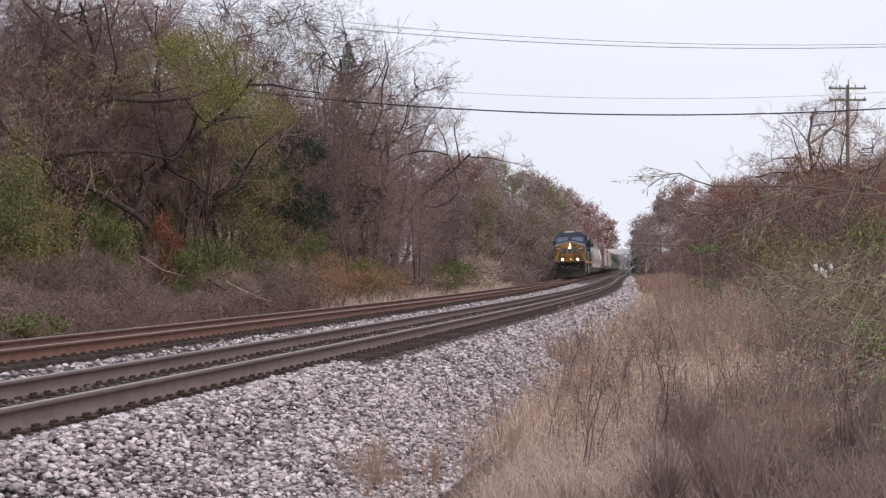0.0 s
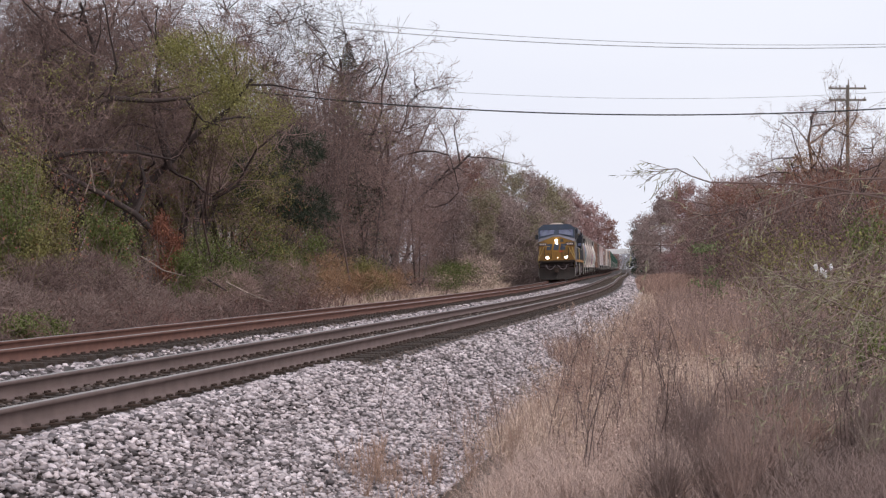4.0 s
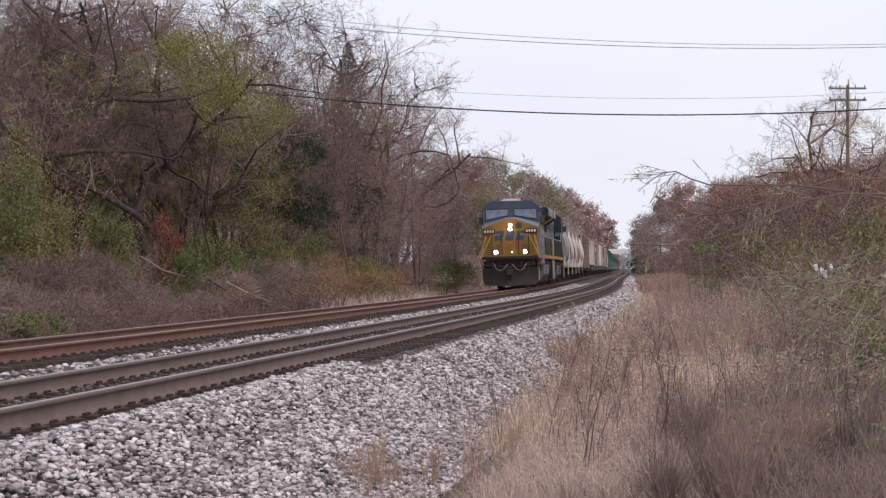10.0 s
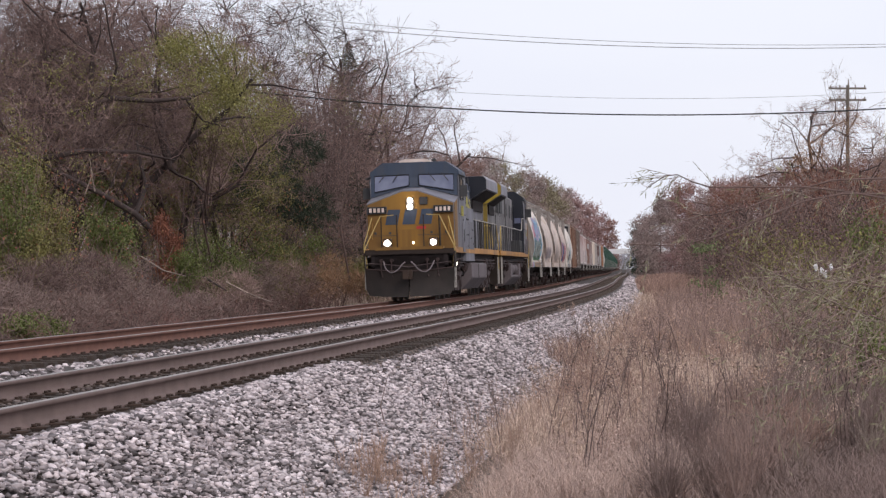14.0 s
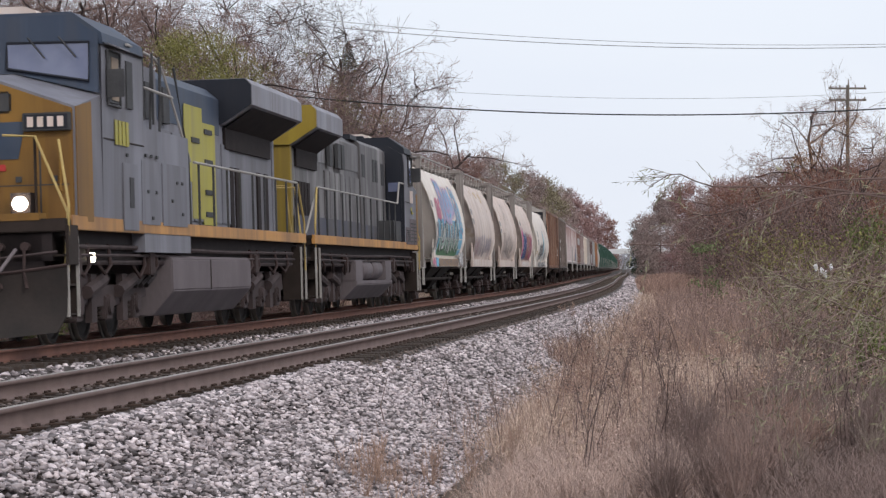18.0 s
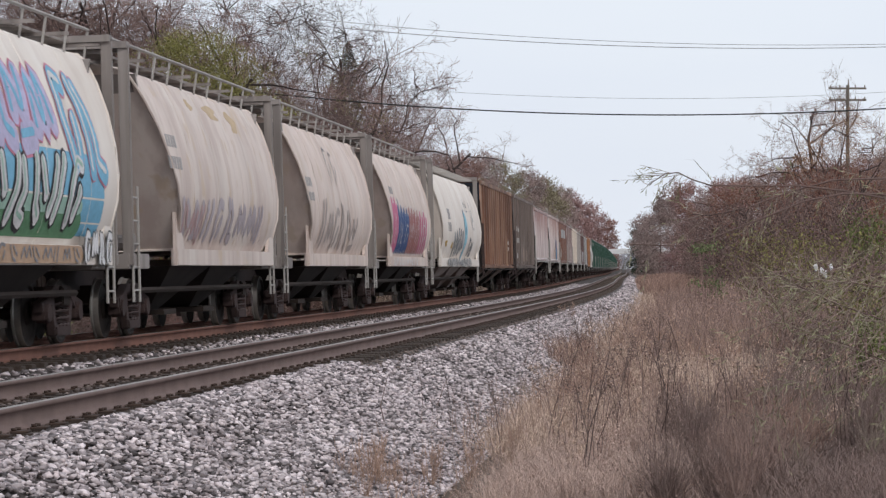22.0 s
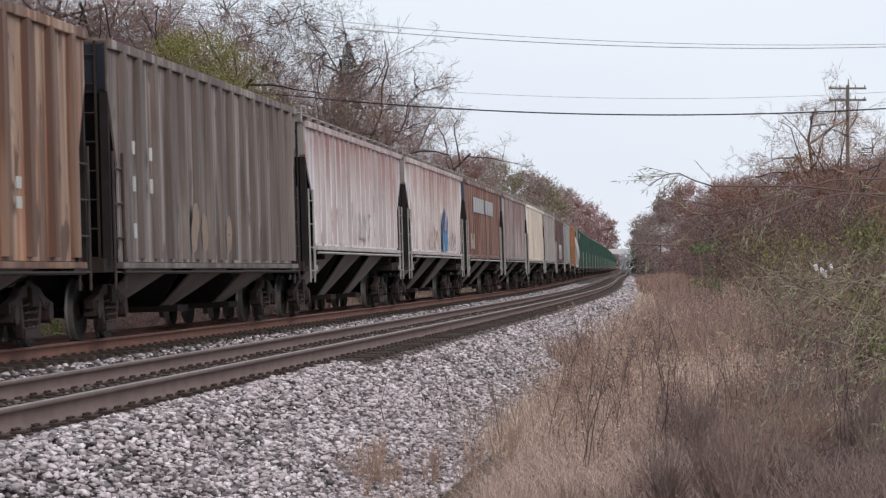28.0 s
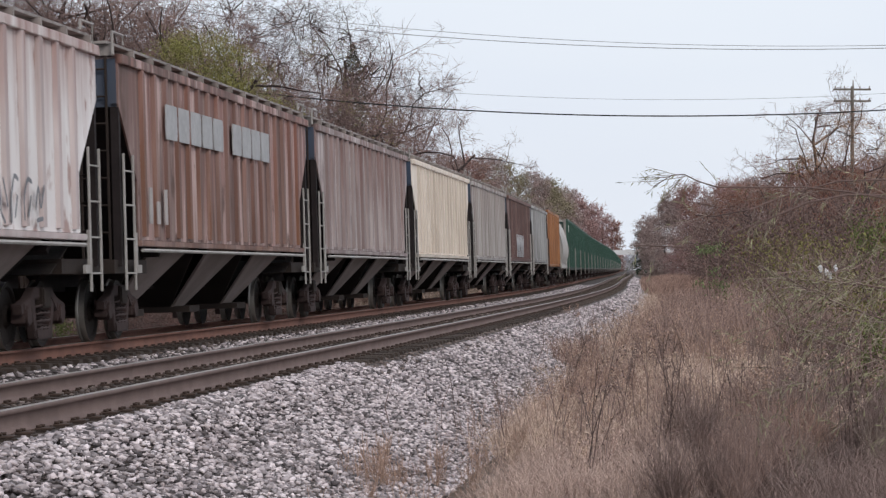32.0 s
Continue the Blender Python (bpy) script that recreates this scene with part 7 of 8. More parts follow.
def strip(s0, s1, o0, o1, z0, z1, clump=0.0, power=1.0):
    """Feet scattered over a stretch of the line's side, from z0 to z1 above the ground."""
    def sample(rng, n):
        s = s0 + (s1 - s0) * rng.random(n) ** power
        o = rng.uniform(o0, o1, n)
        if clump:
            c = np.stack([rng.uniform(s0, s1, 60 + n // 400), rng.uniform(o0, o1, 60 + n // 400)], 1)
            k = rng.integers(0, len(c), n)
            s = c[k, 0] + rng.normal(size=n) * clump * 2
            o = c[k, 1] + rng.normal(size=n) * clump
            o = np.maximum(o, o0 - 0.3) if o0 > 0 else np.minimum(o, o1 + 0.3 * rng.random(n))
        x, y, _ = line(s, o)
        g = np.interp(o, [-60, -25, -12, -6, -4.0, 8.4, 9.5, 12, 18, 40], [2.0, 1.2, 0.1, -0.75, -1.0, -1.15, -1.0, -0.72, -0.45, 0.4])
        return np.stack([x, y, g + z0 + (z1 - z0) * rng.random(n) ** 1.3], 1)
    return sample


def foliage(name, label, n, sample, size, material, seed, category="bush"):
    rng = np.random.default_rng(seed)
    v, f = leaf_quads(sample(rng, n), rng.normal(size=(n, 3)), size * rng.uniform(0.6, 1.4, n), rng)
    ob = part(name, raw(name, v, f, material), None)
    return tagged(ob, label, category, kind="stuff")


thicket("woodland_twigs", "tangled bare twigs inside the woods", 90000, strip(5, 150, -26, -9, 0, 7.5, 1.6), 0.42, 0.0095, M["twig"], 21)
thicket("brush", "mauve-brown brush along the foot of the woods", 36000, strip(0, 200, -9.5, -4.8, 0, 0.9, 0.8), 0.5, 0.008, M["twig_dark"], 24, 0.35, bend=0.9)
thicket("brush", "dark brush along the foot of the woods", 12000, strip(0, 200, -11, -6.5, 0, 1.5, 0.9), 0.9, 0.01, M["weed_dark"], 25, 0.45, bend=0.6)
thicket("brush", "rust-red brush along the foot of the woods", 7000, strip(10, 120, -8.5, -5, 0, 0.8, 0.6), 0.6, 0.009, M["twig_red"], 28, 0.4, bend=0.8)
blades_later = [("tan_grass", "tan grass at the far edge of the ballast", 9000, 60, 190, -7.5, -4.2, 0.8, 0.012, "grass", 29)]
foliage("vines", "olive leaves in the undergrowth", 22000, strip(0, 160, -14, -8, 0.2, 5.0, 1.0), 0.055, M["leaf_olive"], 27)
foliage("vines", "withered red-brown leaves in the undergrowth", 9000, strip(0, 150, -13, -6.5, 0.5, 5.0, 0.7), 0.07, M["leaf_rust"], 26)
foliage("brush_tufts", "fluffy mauve-brown seed tufts of the brush", 26000, strip(0, 190, -9.0, -4.8, 0.1, 1.3, 0.8), 0.05, M["weed_dark"], 22, "undergrowth")


def twig_tree(name, label, category, group, lumps, material, seed, per=1.0, length=0.3, half=0.006, droop=0.1, stem=True, branches=0):
    """A rounded tree or shrub of fine twigs: lumps (px, py, depth, half-width, half-height) on sight lines, the stem under the first."""
    rng = np.random.default_rng(seed)
    tree = tagged(new(name), label, category, group)
    foot = sight(*lumps[0][:3])
    foot.z = ground_at(foot.x, foot.y) - 0.1
    tree.location = foot
    for px, py, depth, w, h in lumps:
        m = depth / 4718
        c = sight(px, py, depth) - foot
        n = int(per * 0.85 * w * h)
        p, d = lumpy(rng, n, c, (w * m, w * m, h * m))
        low = p[:, 2] < 0.0
        p[low, 2] = rng.random(int(low.sum())) * h * m * 0.5
        d = unit(d + rng.normal(size=(n, 3)) * 0.5 + [0, 0, -droop])
        ln = length * rng.uniform(0.5, 1.5, (n, 1))
        v, f = slivers(np.stack([p, p + d * ln], 1), np.tile([[half, half * 0.45]], (n, 1)), rng)
        part("crown", raw("crown", v, f, material), None, tree)
        for _ in range(branches):
            e = Vector(rng.normal(size=3)).normalized() * rng.uniform(0.6, 1.05)
            e = Vector((e.x * w * m, e.y * w * m, e.z * h * m))
            k1, k2 = (Vector(rng.normal(size=3)) * 0.14 * w * m for _ in range(2))
            part("branch", Geo().tube([c, c + e * 0.3 + k1, c + e * 0.65 + k2, c + e * 0.85 + k1 * 0.6, c + e], 0.035, 5, 0.009), M["bark"], tree, smooth=60)
        if stem:
            b = Vector((rng.normal() * 0.2, rng.normal() * 0.2, 0))
            part("limb", Geo().tube([b, b.lerp(c, 0.5) + Vector((rng.normal() * 0.3, rng.normal() * 0.3, 0.3)), c], 0.07, 6, 0.012), M["bark"], tree, smooth=60)


TANGLE = "bare woodland trees"
twig_tree("bare_tree", "rounded bare grey-brown tree of dense fine twigs", "tree", TANGLE, [(520, 330, 118, 95, 95), (470, 200, 120, 80, 75), (545, 195, 122, 85, 80), (590, 300, 122, 80, 90), (560, 420, 118, 95, 55)], M["twig_dark"], 601)
twig_tree("bare_tree", "rounded bare grey-brown tree of dense fine twigs", "tree", TANGLE, [(660, 360, 140, 80, 100), (620, 210, 138, 70, 80), (685, 260, 144, 60, 90), (720, 350, 150, 55, 100), (690, 430, 146, 80, 60)], M["twig"], 602)
twig_tree("bare_tree", "bare grey-brown tree at the end of the thicket", "tree", TANGLE, [(745, 370, 165, 38, 110), (735, 270, 165, 30, 60), (760, 420, 170, 32, 70)], M["twig"], 603)
twig_tree("bare_tree", "rounded bare reddish-brown tree of fine twigs", "tree", TANGLE, [(110, 230, 88, 110, 80), (60, 110, 90, 95, 90), (170, 110, 92, 95, 90), (240, 210, 92, 90, 70), (20, 20, 92, 90, 60)], M["twig_dark"], 604, 0.8)
twig_tree("bare_tree", "rounded bare mauve-brown tree of fine twigs", "tree", TANGLE, [(330, 280, 98, 80, 90), (300, 150, 100, 80, 80), (390, 170, 104, 70, 80), (250, 60, 100, 90, 60), (400, 80, 108, 70, 50)], M["twig"], 605, 0.8)
twig_tree("bare_tree", "tall bare dark tree with open crooked branches", "tree", TANGLE, [(440, 70, 128, 75, 70), (400, 20, 130, 70, 50), (500, 40, 130, 70, 60), (470, 120, 126, 80, 60)], M["twig_black"], 607, 0.3, 0.4, 0.008, branches=8)
twig_tree("bare_tree", "tall bare dark tree with open crooked branches", "tree", TANGLE, [(570, 100, 140, 70, 60), (540, 40, 142, 60, 60), (610, 60, 145, 60, 60), (650, 130, 145, 60, 50)], M["twig_black"], 608, 0.2, 0.4, 0.008, branches=7)
twig_tree("bare_tree", "tall bare tree with open crooked branches", "tree", TANGLE, [(690, 170, 160, 55, 60), (735, 150, 162, 45, 50), (720, 220, 165, 45, 60)], M["twig_black"], 609, 0.15, 0.5, 0.008, branches=5)
twig_tree("bare_tree", "tall bare dark tree with open crooked branches", "tree", TANGLE, [(280, 60, 104, 70, 60), (200, 30, 104, 80, 50), (100, 40, 100, 80, 50)], M["twig_black"], 610, 0.25, 0.35, 0.007, branches=8)
twig_tree("leafy_tree", "thin tree with rust-brown late leaves beside the pole", "tree", "woodland trees in leaf", [(1490, 235, 168, 42, 55), (1440, 268, 165, 40, 35), (1545, 262, 160, 45, 48), (1400, 290, 170, 40, 25)], M["brush_rust"], 611, 0.55, 0.3, 0.01, branches=5)
twig_tree("evergreen_shrub", "dark ragged evergreen deep in the thicket", "shrub", "", [(470, 330, 113, 60, 60), (520, 270, 114, 50, 40), (430, 290, 113, 45, 45), (400, 350, 110, 45, 35), (540, 370, 114, 55, 35)], M["needle"], 606, 1.3, 0.28, 0.012)
for k, (px, py, depth, w, h, mk) in enumerate(((60, 500, 68, 75, 40, "twig_dark"), (150, 490, 72, 70, 42, "twig_dark"), (215, 510, 74, 55, 50, "weed_dark"), (110, 550, 66, 90, 30, "weed_dark"), (20, 545, 64, 60, 34, "weed_dark"),
                                               (270, 540, 76, 55, 26, "weed_dark"), (400, 510, 88, 55, 32, "weed_mauve"), (460, 500, 94, 45, 34, "weed_dark"), (520, 495, 100, 45, 32, "weed_mauve"), (350, 545, 82, 45, 20, "weed_dark"),
                                               (580, 505, 108, 45, 26, "brush_rust"), (640, 500, 118, 45, 24, "brush_rust"), (690, 500, 130, 40, 20, "brush_rust"), (560, 470, 112, 60, 20, "brush_rust"),
                                               (835, 468, 190, 30, 16, "grass_pink"), (870, 478, 205, 26, 14, "grass_pink"), (800, 490, 170, 30, 12, "grass"), (850, 497, 190, 35, 8, "grass"))):
    twig_tree("brush_clump", {"weed_dark": "fluffy dark mauve brush under the woods", "weed_mauve": "fluffy mauve-brown brush under the woods", "twig_dark": "dark tangled brush under the woods", "brush_rust": "rust-orange dead brush under the woods"}.get(mk, "pale pinkish dry grass clump on the slope"),
              "brush", "brush along the foot of the woods", [(px, py, depth, w, h)], M[mk], 620 + k, 1.6, 0.2 * depth / 90, 0.006 * depth / 80, -0.3, False)


def leafy_boughs(label, spots, root, material, seed):
    """A slender tree whose late leaves hang in loose clumps: spots (px, py, depth, half-width, leaves)."""
    rng = np.random.default_rng(seed)
    tree = tagged(new("leafy_tree"), label, "tree", "woodland trees in leaf")
    foot = sight(*root)
    foot.z = ground_at(foot.x, foot.y) - 0.2
    tree.location = foot
    top = sight(*spots[0][:3]) - foot
    fork = top * 0.55 + Vector((0.3, 0.2, 0))
    part("trunk", Geo().tube([(0, 0, 0), fork * 0.3 + Vector((0.35, 0, 0)), fork * 0.7 + Vector((-0.15, 0, 0)), fork], 0.05, 7, 0.03), M["twig_dark"], tree, smooth=60)
    for px, py, depth, w, n in spots:
        c = sight(px, py, depth) - foot
        mid = fork.lerp(c, 0.5) + Vector((rng.uniform(-0.3, 0.3), rng.uniform(-0.3, 0.3), 0.2))
        part("limb", Geo().tube([fork * rng.uniform(0.6, 1.0), mid, c], 0.016, 5, 0.006), M["twig_dark"], tree)
        cen = np.array(c) + rng.normal(size=(7, 3)) * [w * 0.85, w * 0.85, w * 0.5]
        p = cen[rng.integers(0, 7, n)] + rng.normal(size=(n, 3)) * [w * 0.42, w * 0.42, w * 0.3]
        v, f = leaf_quads(p, rng.normal(size=(n, 3)), 0.055 * rng.uniform(0.6, 1.3, n), rng)
        part("foliage", raw("foliage", v, f, material), None, tree)


leafy_boughs("slender tree with loose yellow-green late leaves", [(345, 85, 86, 0.75, 4600), (310, 110, 86, 0.65, 2400), (390, 120, 86, 0.7, 3600), (420, 170, 86, 0.7, 3600), (450, 205, 86, 0.6, 2600), (380, 190, 86, 0.5, 1600), (240, 150, 87, 0.6, 900)], (360, 520, 94), M["leaf_lime"], 501)
leafy_boughs("small tree with thin yellow-green late leaves", [(20, 290, 78, 0.6, 800), (55, 250, 78, 0.55, 500), (10, 215, 78, 0.6, 500), (95, 120, 80, 0.6, 400), (130, 160, 80, 0.7, 500)], (40, 540, 78), M["leaf_lime"], 502)
leafy_boughs("small tree with thin olive late leaves", [(600, 140, 108, 0.8, 500), (560, 90, 108, 0.8, 500), (640, 210, 110, 0.7, 400)], (600, 500, 110), M["leaf_olive"], 503)



def bush(px, py, depth, w, h, material, seed, label, n=2600, size=0.12):
    """A leafy bush: stems and an uneven mass of leaves round a place."""
    rng = np.random.default_rng(seed)
    c = sight(px, py, depth)
    z0 = ground_at(c.x, c.y)
    b = tagged(new("bush"), label, "bush", "bushes under the trees")
    b.location = (c.x, c.y, z0 - 0.05)
    top = max(0.6, c.z - z0)
    k = rng.integers(0, 9, n)
    cen = rng.uniform(-1, 1, (9, 3)) * [w * 0.6, w * 0.6, 0]
    cen[:, 2] = top + h * 0.35 - rng.random(9) ** 1.2 * (top * 0.6 + h * 0.35)
    p = cen[k] + rng.normal(size=(n, 3)) * [w * 0.24, w * 0.24, h * 0.22]
    p[:, 2] = np.maximum(p[:, 2], 0.1)
    v, f = leaf_quads(p, rng.normal(size=(n, 3)), size * rng.uniform(0.6, 1.4, n), rng)
    part("foliage", raw("foliage", v, f, material), None, b)
    m = 40 if depth < 150 else 20
    root = np.concatenate([rng.normal(size=(m, 2)) * w * 0.15, np.zeros((m, 1))], 1)
    tip = p[rng.integers(0, n, m)]
    mid = (root + tip) / 2 + rng.normal(size=(m, 3)) * 0.1
    v, f = sticks(np.stack([root, mid, tip], 1), np.tile([[0.012, 0.009, 0.005]], (m, 1)))
    part("branchwork", raw("branchwork", v, f, M["twig"]), None, b)
    return b


GB, OB = "bright green leafy bush under bare trees", "olive-green leafy bush in the brush"
for k, (px, py, depth, w, h, mk, lab) in enumerate(((195, 425, 84, 0.9, 1.3, "leaf_green", GB), (385, 440, 92, 1.3, 1.4, "leaf_green", GB), (340, 470, 88, 0.9, 0.9, "leaf_green", GB),
                                                    (470, 435, 104, 1.3, 1.3, "leaf_green", GB), (540, 430, 110, 1.2, 1.2, "leaf_green", OB), (95, 390, 78, 1.1, 1.9, "leaf_olive", OB), (40, 340, 80, 0.9, 1.6, "leaf_olive", OB), (20, 350, 74, 0.9, 1.6, "leaf_green", OB),
                                                    (650, 470, 120, 1.6, 1.0, "leaf_olive", OB), (790, 470, 150, 2.0, 0.9, "leaf_green", OB), (60, 575, 62, 0.8, 0.4, "leaf_green", OB), (20, 440, 74, 1.1, 1.0, "leaf_olive", OB),
                                                    (195, 330, 92, 0.9, 0.8, "leaf_green", GB), (296, 385, 88, 0.55, 1.0, "leaf_rust", "rust-red leafy sapling under bare trees"), (1250, 436, 78, 0.65, 0.4, "leaf_fresh", GB), 
                                                    (1545, 440, 60, 0.7, 1.5, "leaf_green", OB), (1545, 590, 30, 0.3, 0.7, "leaf_green", GB), (1340, 440, 85, 1.4, 1.3, "leaf_olive", OB),
                                                    (1450, 430, 75, 1.3, 1.4, "leaf_olive", OB), (1400, 480, 62, 1.0, 1.0, "leaf_olive", OB), (1500, 500, 50, 0.9, 1.1, "leaf_olive", OB))):
    bush(px, py, depth, w, h, M[mk], 200 + k, lab, (800 if mk == "leaf_fresh" else 1300 if px > 1300 else 6000) if w > 0.5 else 1000, 0.062 if depth > 45 else 0.045)


# ---- grass and weeds on the near side ----
def ribbons(paths, half, rng):
    """Flat grass blades: paths (N, K, 3), half-widths (N, K)."""
    N, K, _ = paths.shape
    a = rng.uniform(0, 6.283, N)
    w = np.stack([np.cos(a), np.sin(a), np.zeros(N)], 1)[:, None]
    v = np.stack([paths - w * half[..., None], paths + w * half[..., None]], 2).reshape(-1, 3)
    i = (np.arange(N)[:, None] * K + np.arange(K - 1)[None]).reshape(-1) * 2
    return v, np.stack([i, i + 1, i + 3, i + 2], 1)


def blades(name, label, n, s0, s1, o0, o1, length, radius, material, seed, lean=0.25, power=1.0, clump=0.0, category="grass"):
    rng = np.random.default_rng(seed)
    p = strip(s0, s1, o0, o1, 0, 0.02, clump, power)(rng, n)
    d = unit(np.concatenate([rng.normal(size=(n, 2)) * lean, np.ones((n, 1))], 1))
    ln = length * rng.uniform(0.45, 1.25, (n, 1))
    mid = p + d * ln * 0.6
    d2 = unit(d + np.concatenate([rng.normal(size=(n, 2)) * lean * 1.6, -0.25 * np.ones((n, 1))], 1))
    v, f = ribbons(np.stack([p, mid, mid + d2 * ln * 0.4], 1), np.tile(np.array([[1.5, 1.2, 0.5]]) * radius, (n, 1)), rng)
    ob = part(name, raw(name, v, f, material), None)
    return tagged(ob, label, category, kind="stuff")


for nm, label, n, s0, s1, o0, o1, ln, rad, mk, seed in blades_later:
    blades(nm, label, n, s0, s1, o0, o1, ln, rad, M[mk], seed, 0.3)
blades("dry_grass", "short pinkish dry grass thinning out over the stones", 3000, -30, 30, 6.2, 7.8, 0.3, 0.0025, M["straw"], 30, lean=0.7, clump=0.35)
blades("dry_grass", "pale tan dry grass beside the ballast", 20000, -20, 26, 7.4, 11, 0.5, 0.0022, M["grass"], 31, lean=0.6, clump=0.3)
blades("dry_grass", "pale straw-coloured dry grass", 26000, -18, 4, 7.6, 10.6, 0.5, 0.0022, M["grass"], 38, lean=0.65, clump=0.35)
blades("dry_grass", "fine pinkish dry grass, bent over", 12000, -25, -18, 8.3, 9.8, 0.5, 0.0015, M["grass_pink"], 42, lean=0.6, clump=0.3)
blades("dry_grass", "tan dry grass further along", 14000, 20, 130, 6.6, 11, 0.7, 0.007, M["grass"], 32, lean=0.4, clump=0.6)
blades("weeds", "tall brown dried weeds", 26000, 6, 80, 8.5, 14, 1.2, 0.0036, M["weed_mauve"], 33, 0.22, clump=0.6)
blades("weeds", "russet dried weeds", 7000, 2, 60, 7.6, 12, 0.95, 0.005, M["straw"], 39, 0.3, clump=0.45)
blades("weeds", "russet weed clump at the edge of the stones", 900, 7, 11, 6.7, 7.3, 0.8, 0.004, M["weed"], 43, 0.3, clump=0.25)
blades("weeds", "dark dried weeds", 13000, -30, -17, 9.3, 13.5, 0.45, 0.0018, M["weed_dark"], 34, 0.7, clump=0.35)
blades("weed_stalks", "fine brown stalks standing in the pale grass", 2600, -19, 6, 7.4, 10.8, 0.8, 0.0022, M["weed_mauve"], 53, 0.25, clump=0.4, category="weeds")
blades("weed_stalks", "fine reddish stalks standing over the stones", 500, -28, 20, 6.0, 7.8, 0.5, 0.002, M["straw"], 54, 0.3, clump=0.3, category="weeds")
blades("weed_stalks", "thin dark upright weed stalks", 500, -18, 40, 6.8, 13, 1.2, 0.005, M["weed_dark"], 47, 0.14, clump=0.8, category="weeds")
blades("weeds", "brown brush under the far woods", 7000, 190, 900, -12, -5.5, 2.4, 0.05, M["weed_mauve"], 52, 0.4, category="undergrowth")
blades("weeds", "brown weeds far along the line", 14000, 70, 420, GAP + 3.7, 13, 1.05, 0.014, M["weed"], 35, 0.2)
blades("weeds", "tan weeds beside the far end of the ballast", 6000, 150, 420, GAP + 2.7, GAP + 5.5, 0.9, 0.02, M["weed"], 45, 0.2)
foliage("seed_heads", "pale dry seed heads on the weeds", 9000, strip(-18, 24, 7.2, 11, 0.2, 0.75, 0.45), 0.03, M["grass"], 45, "weeds")
foliage("seed_heads", "russet seed heads on the weeds", 9000, strip(0, 70, 8, 14, 0.5, 1.3, 0.5), 0.045, M["straw"], 46, "weeds")
foliage("seed_heads", "mauve-brown seed heads on the tall weeds", 14000, strip(6, 60, 8.4, 13.5, 0.3, 1.3, 0.6), 0.04, M["weed_mauve"], 48, "weeds")
foliage("seed_heads", "fluffy dark seed heads on the dead shrubs", 6000, strip(-26, -12, 9.2, 12.5, 0.1, 0.75, 0.3), 0.02, M["weed_dark"], 49, "weeds")
foliage("seed_heads", "fluffy pinkish seed heads on the bent grass", 6000, strip(-25, -16, 8.2, 9.8, 0.1, 0.55, 0.3), 0.018, M["grass_pink"], 50, "weeds")
thicket("shrub_stems", "grey-brown shrub stems", 16000, strip(-10, 120, 11.5, 19, 0, 2.0, 1.0), 0.8, 0.009, M["twig_dark"], 36, 0.45, bend=0.6)
thicket("shrub_stems", "pale shrub stems", 2500, strip(-15, 70, 11.5, 17, 0, 1.6, 0.9), 0.8, 0.007, M["twig_pale"], 40, 0.5, bend=0.5)
foliage("shrub_leaves", "thin olive leaves on the shrubs", 9000, strip(0, 100, 12, 18, 0.2, 2.6, 0.9), 0.07, M["leaf_olive"], 37)


def fan_shrub(seed, height, material, stems=60):
    """A dead shrub whose stems fan out from the root, with fine side twigs."""
    rng = np.random.default_rng(seed)
    a, q = rng.uniform(0, 6.283, stems), rng.uniform(0.05, 0.75, stems)
    d = unit(np.stack([np.cos(a) * q, np.sin(a) * q, np.ones(stems)], 1))
    ln = height * rng.uniform(0.6, 1.1, (stems, 1))
    root = np.concatenate([rng.normal(size=(stems, 2)) * 0.04, -0.05 * np.ones((stems, 1))], 1)
    mid = root + d * ln * 0.5 + rng.normal(size=(stems, 3)) * 0.02
    tip = mid + unit(d + rng.normal(size=(stems, 3)) * 0.2) * ln * 0.5
    pairs = [sticks(np.stack([root, mid, tip], 1), np.tile([[0.006, 0.0045, 0.002]], (stems, 1)))]
    k = rng.integers(0, stems, stems * 9)
    t = rng.uniform(0.25, 1.0, (len(k), 1))
    p = np.where(t < 0.5, root[k] + (mid[k] - root[k]) * t * 2, mid[k] + (tip[k] - mid[k]) * (t - 0.5) * 2)
    e = unit(d[k] + rng.normal(size=(len(k), 3)) * 0.6)
    pairs.append(sticks(np.stack([p, p + e * 0.1, p + unit(e + [0, 0, 0.6]) * 0.19], 1), np.tile([[0.003, 0.0025, 0.0015]], (len(k), 1))))
    return raw("branchwork", *pairs[0], material), raw("twig_spray", *pairs[1], material)


shrubs = []
for k, (mk, h) in enumerate((("weed_dark", 0.8), ("weed_mauve", 0.95), ("weed", 0.9), ("straw", 0.6), ("twig_pale", 1.0))):
    ob = new("dead_shrub")
    for me in fan_shrub(300 + k, h, M[mk], {"twig_pale": 34, "straw": 14}.get(mk, 60)):
        part(me.name.split(".")[0], me, None, ob)["kind"] = "stuff"
    shrubs.append(tagged(ob, {"weed_dark": "dark purple-brown dead shrub with fanned twigs", "weed_mauve": "mauve-brown dead shrub with fanned twigs", "weed": "brown dead weed clump with fine side twigs", "straw": "russet dried weed sprig in the gravel",
                              "twig_pale": "pale bare shrub with thin forked stems"}[mk], "shrub", "dead shrubs in the weeds"))
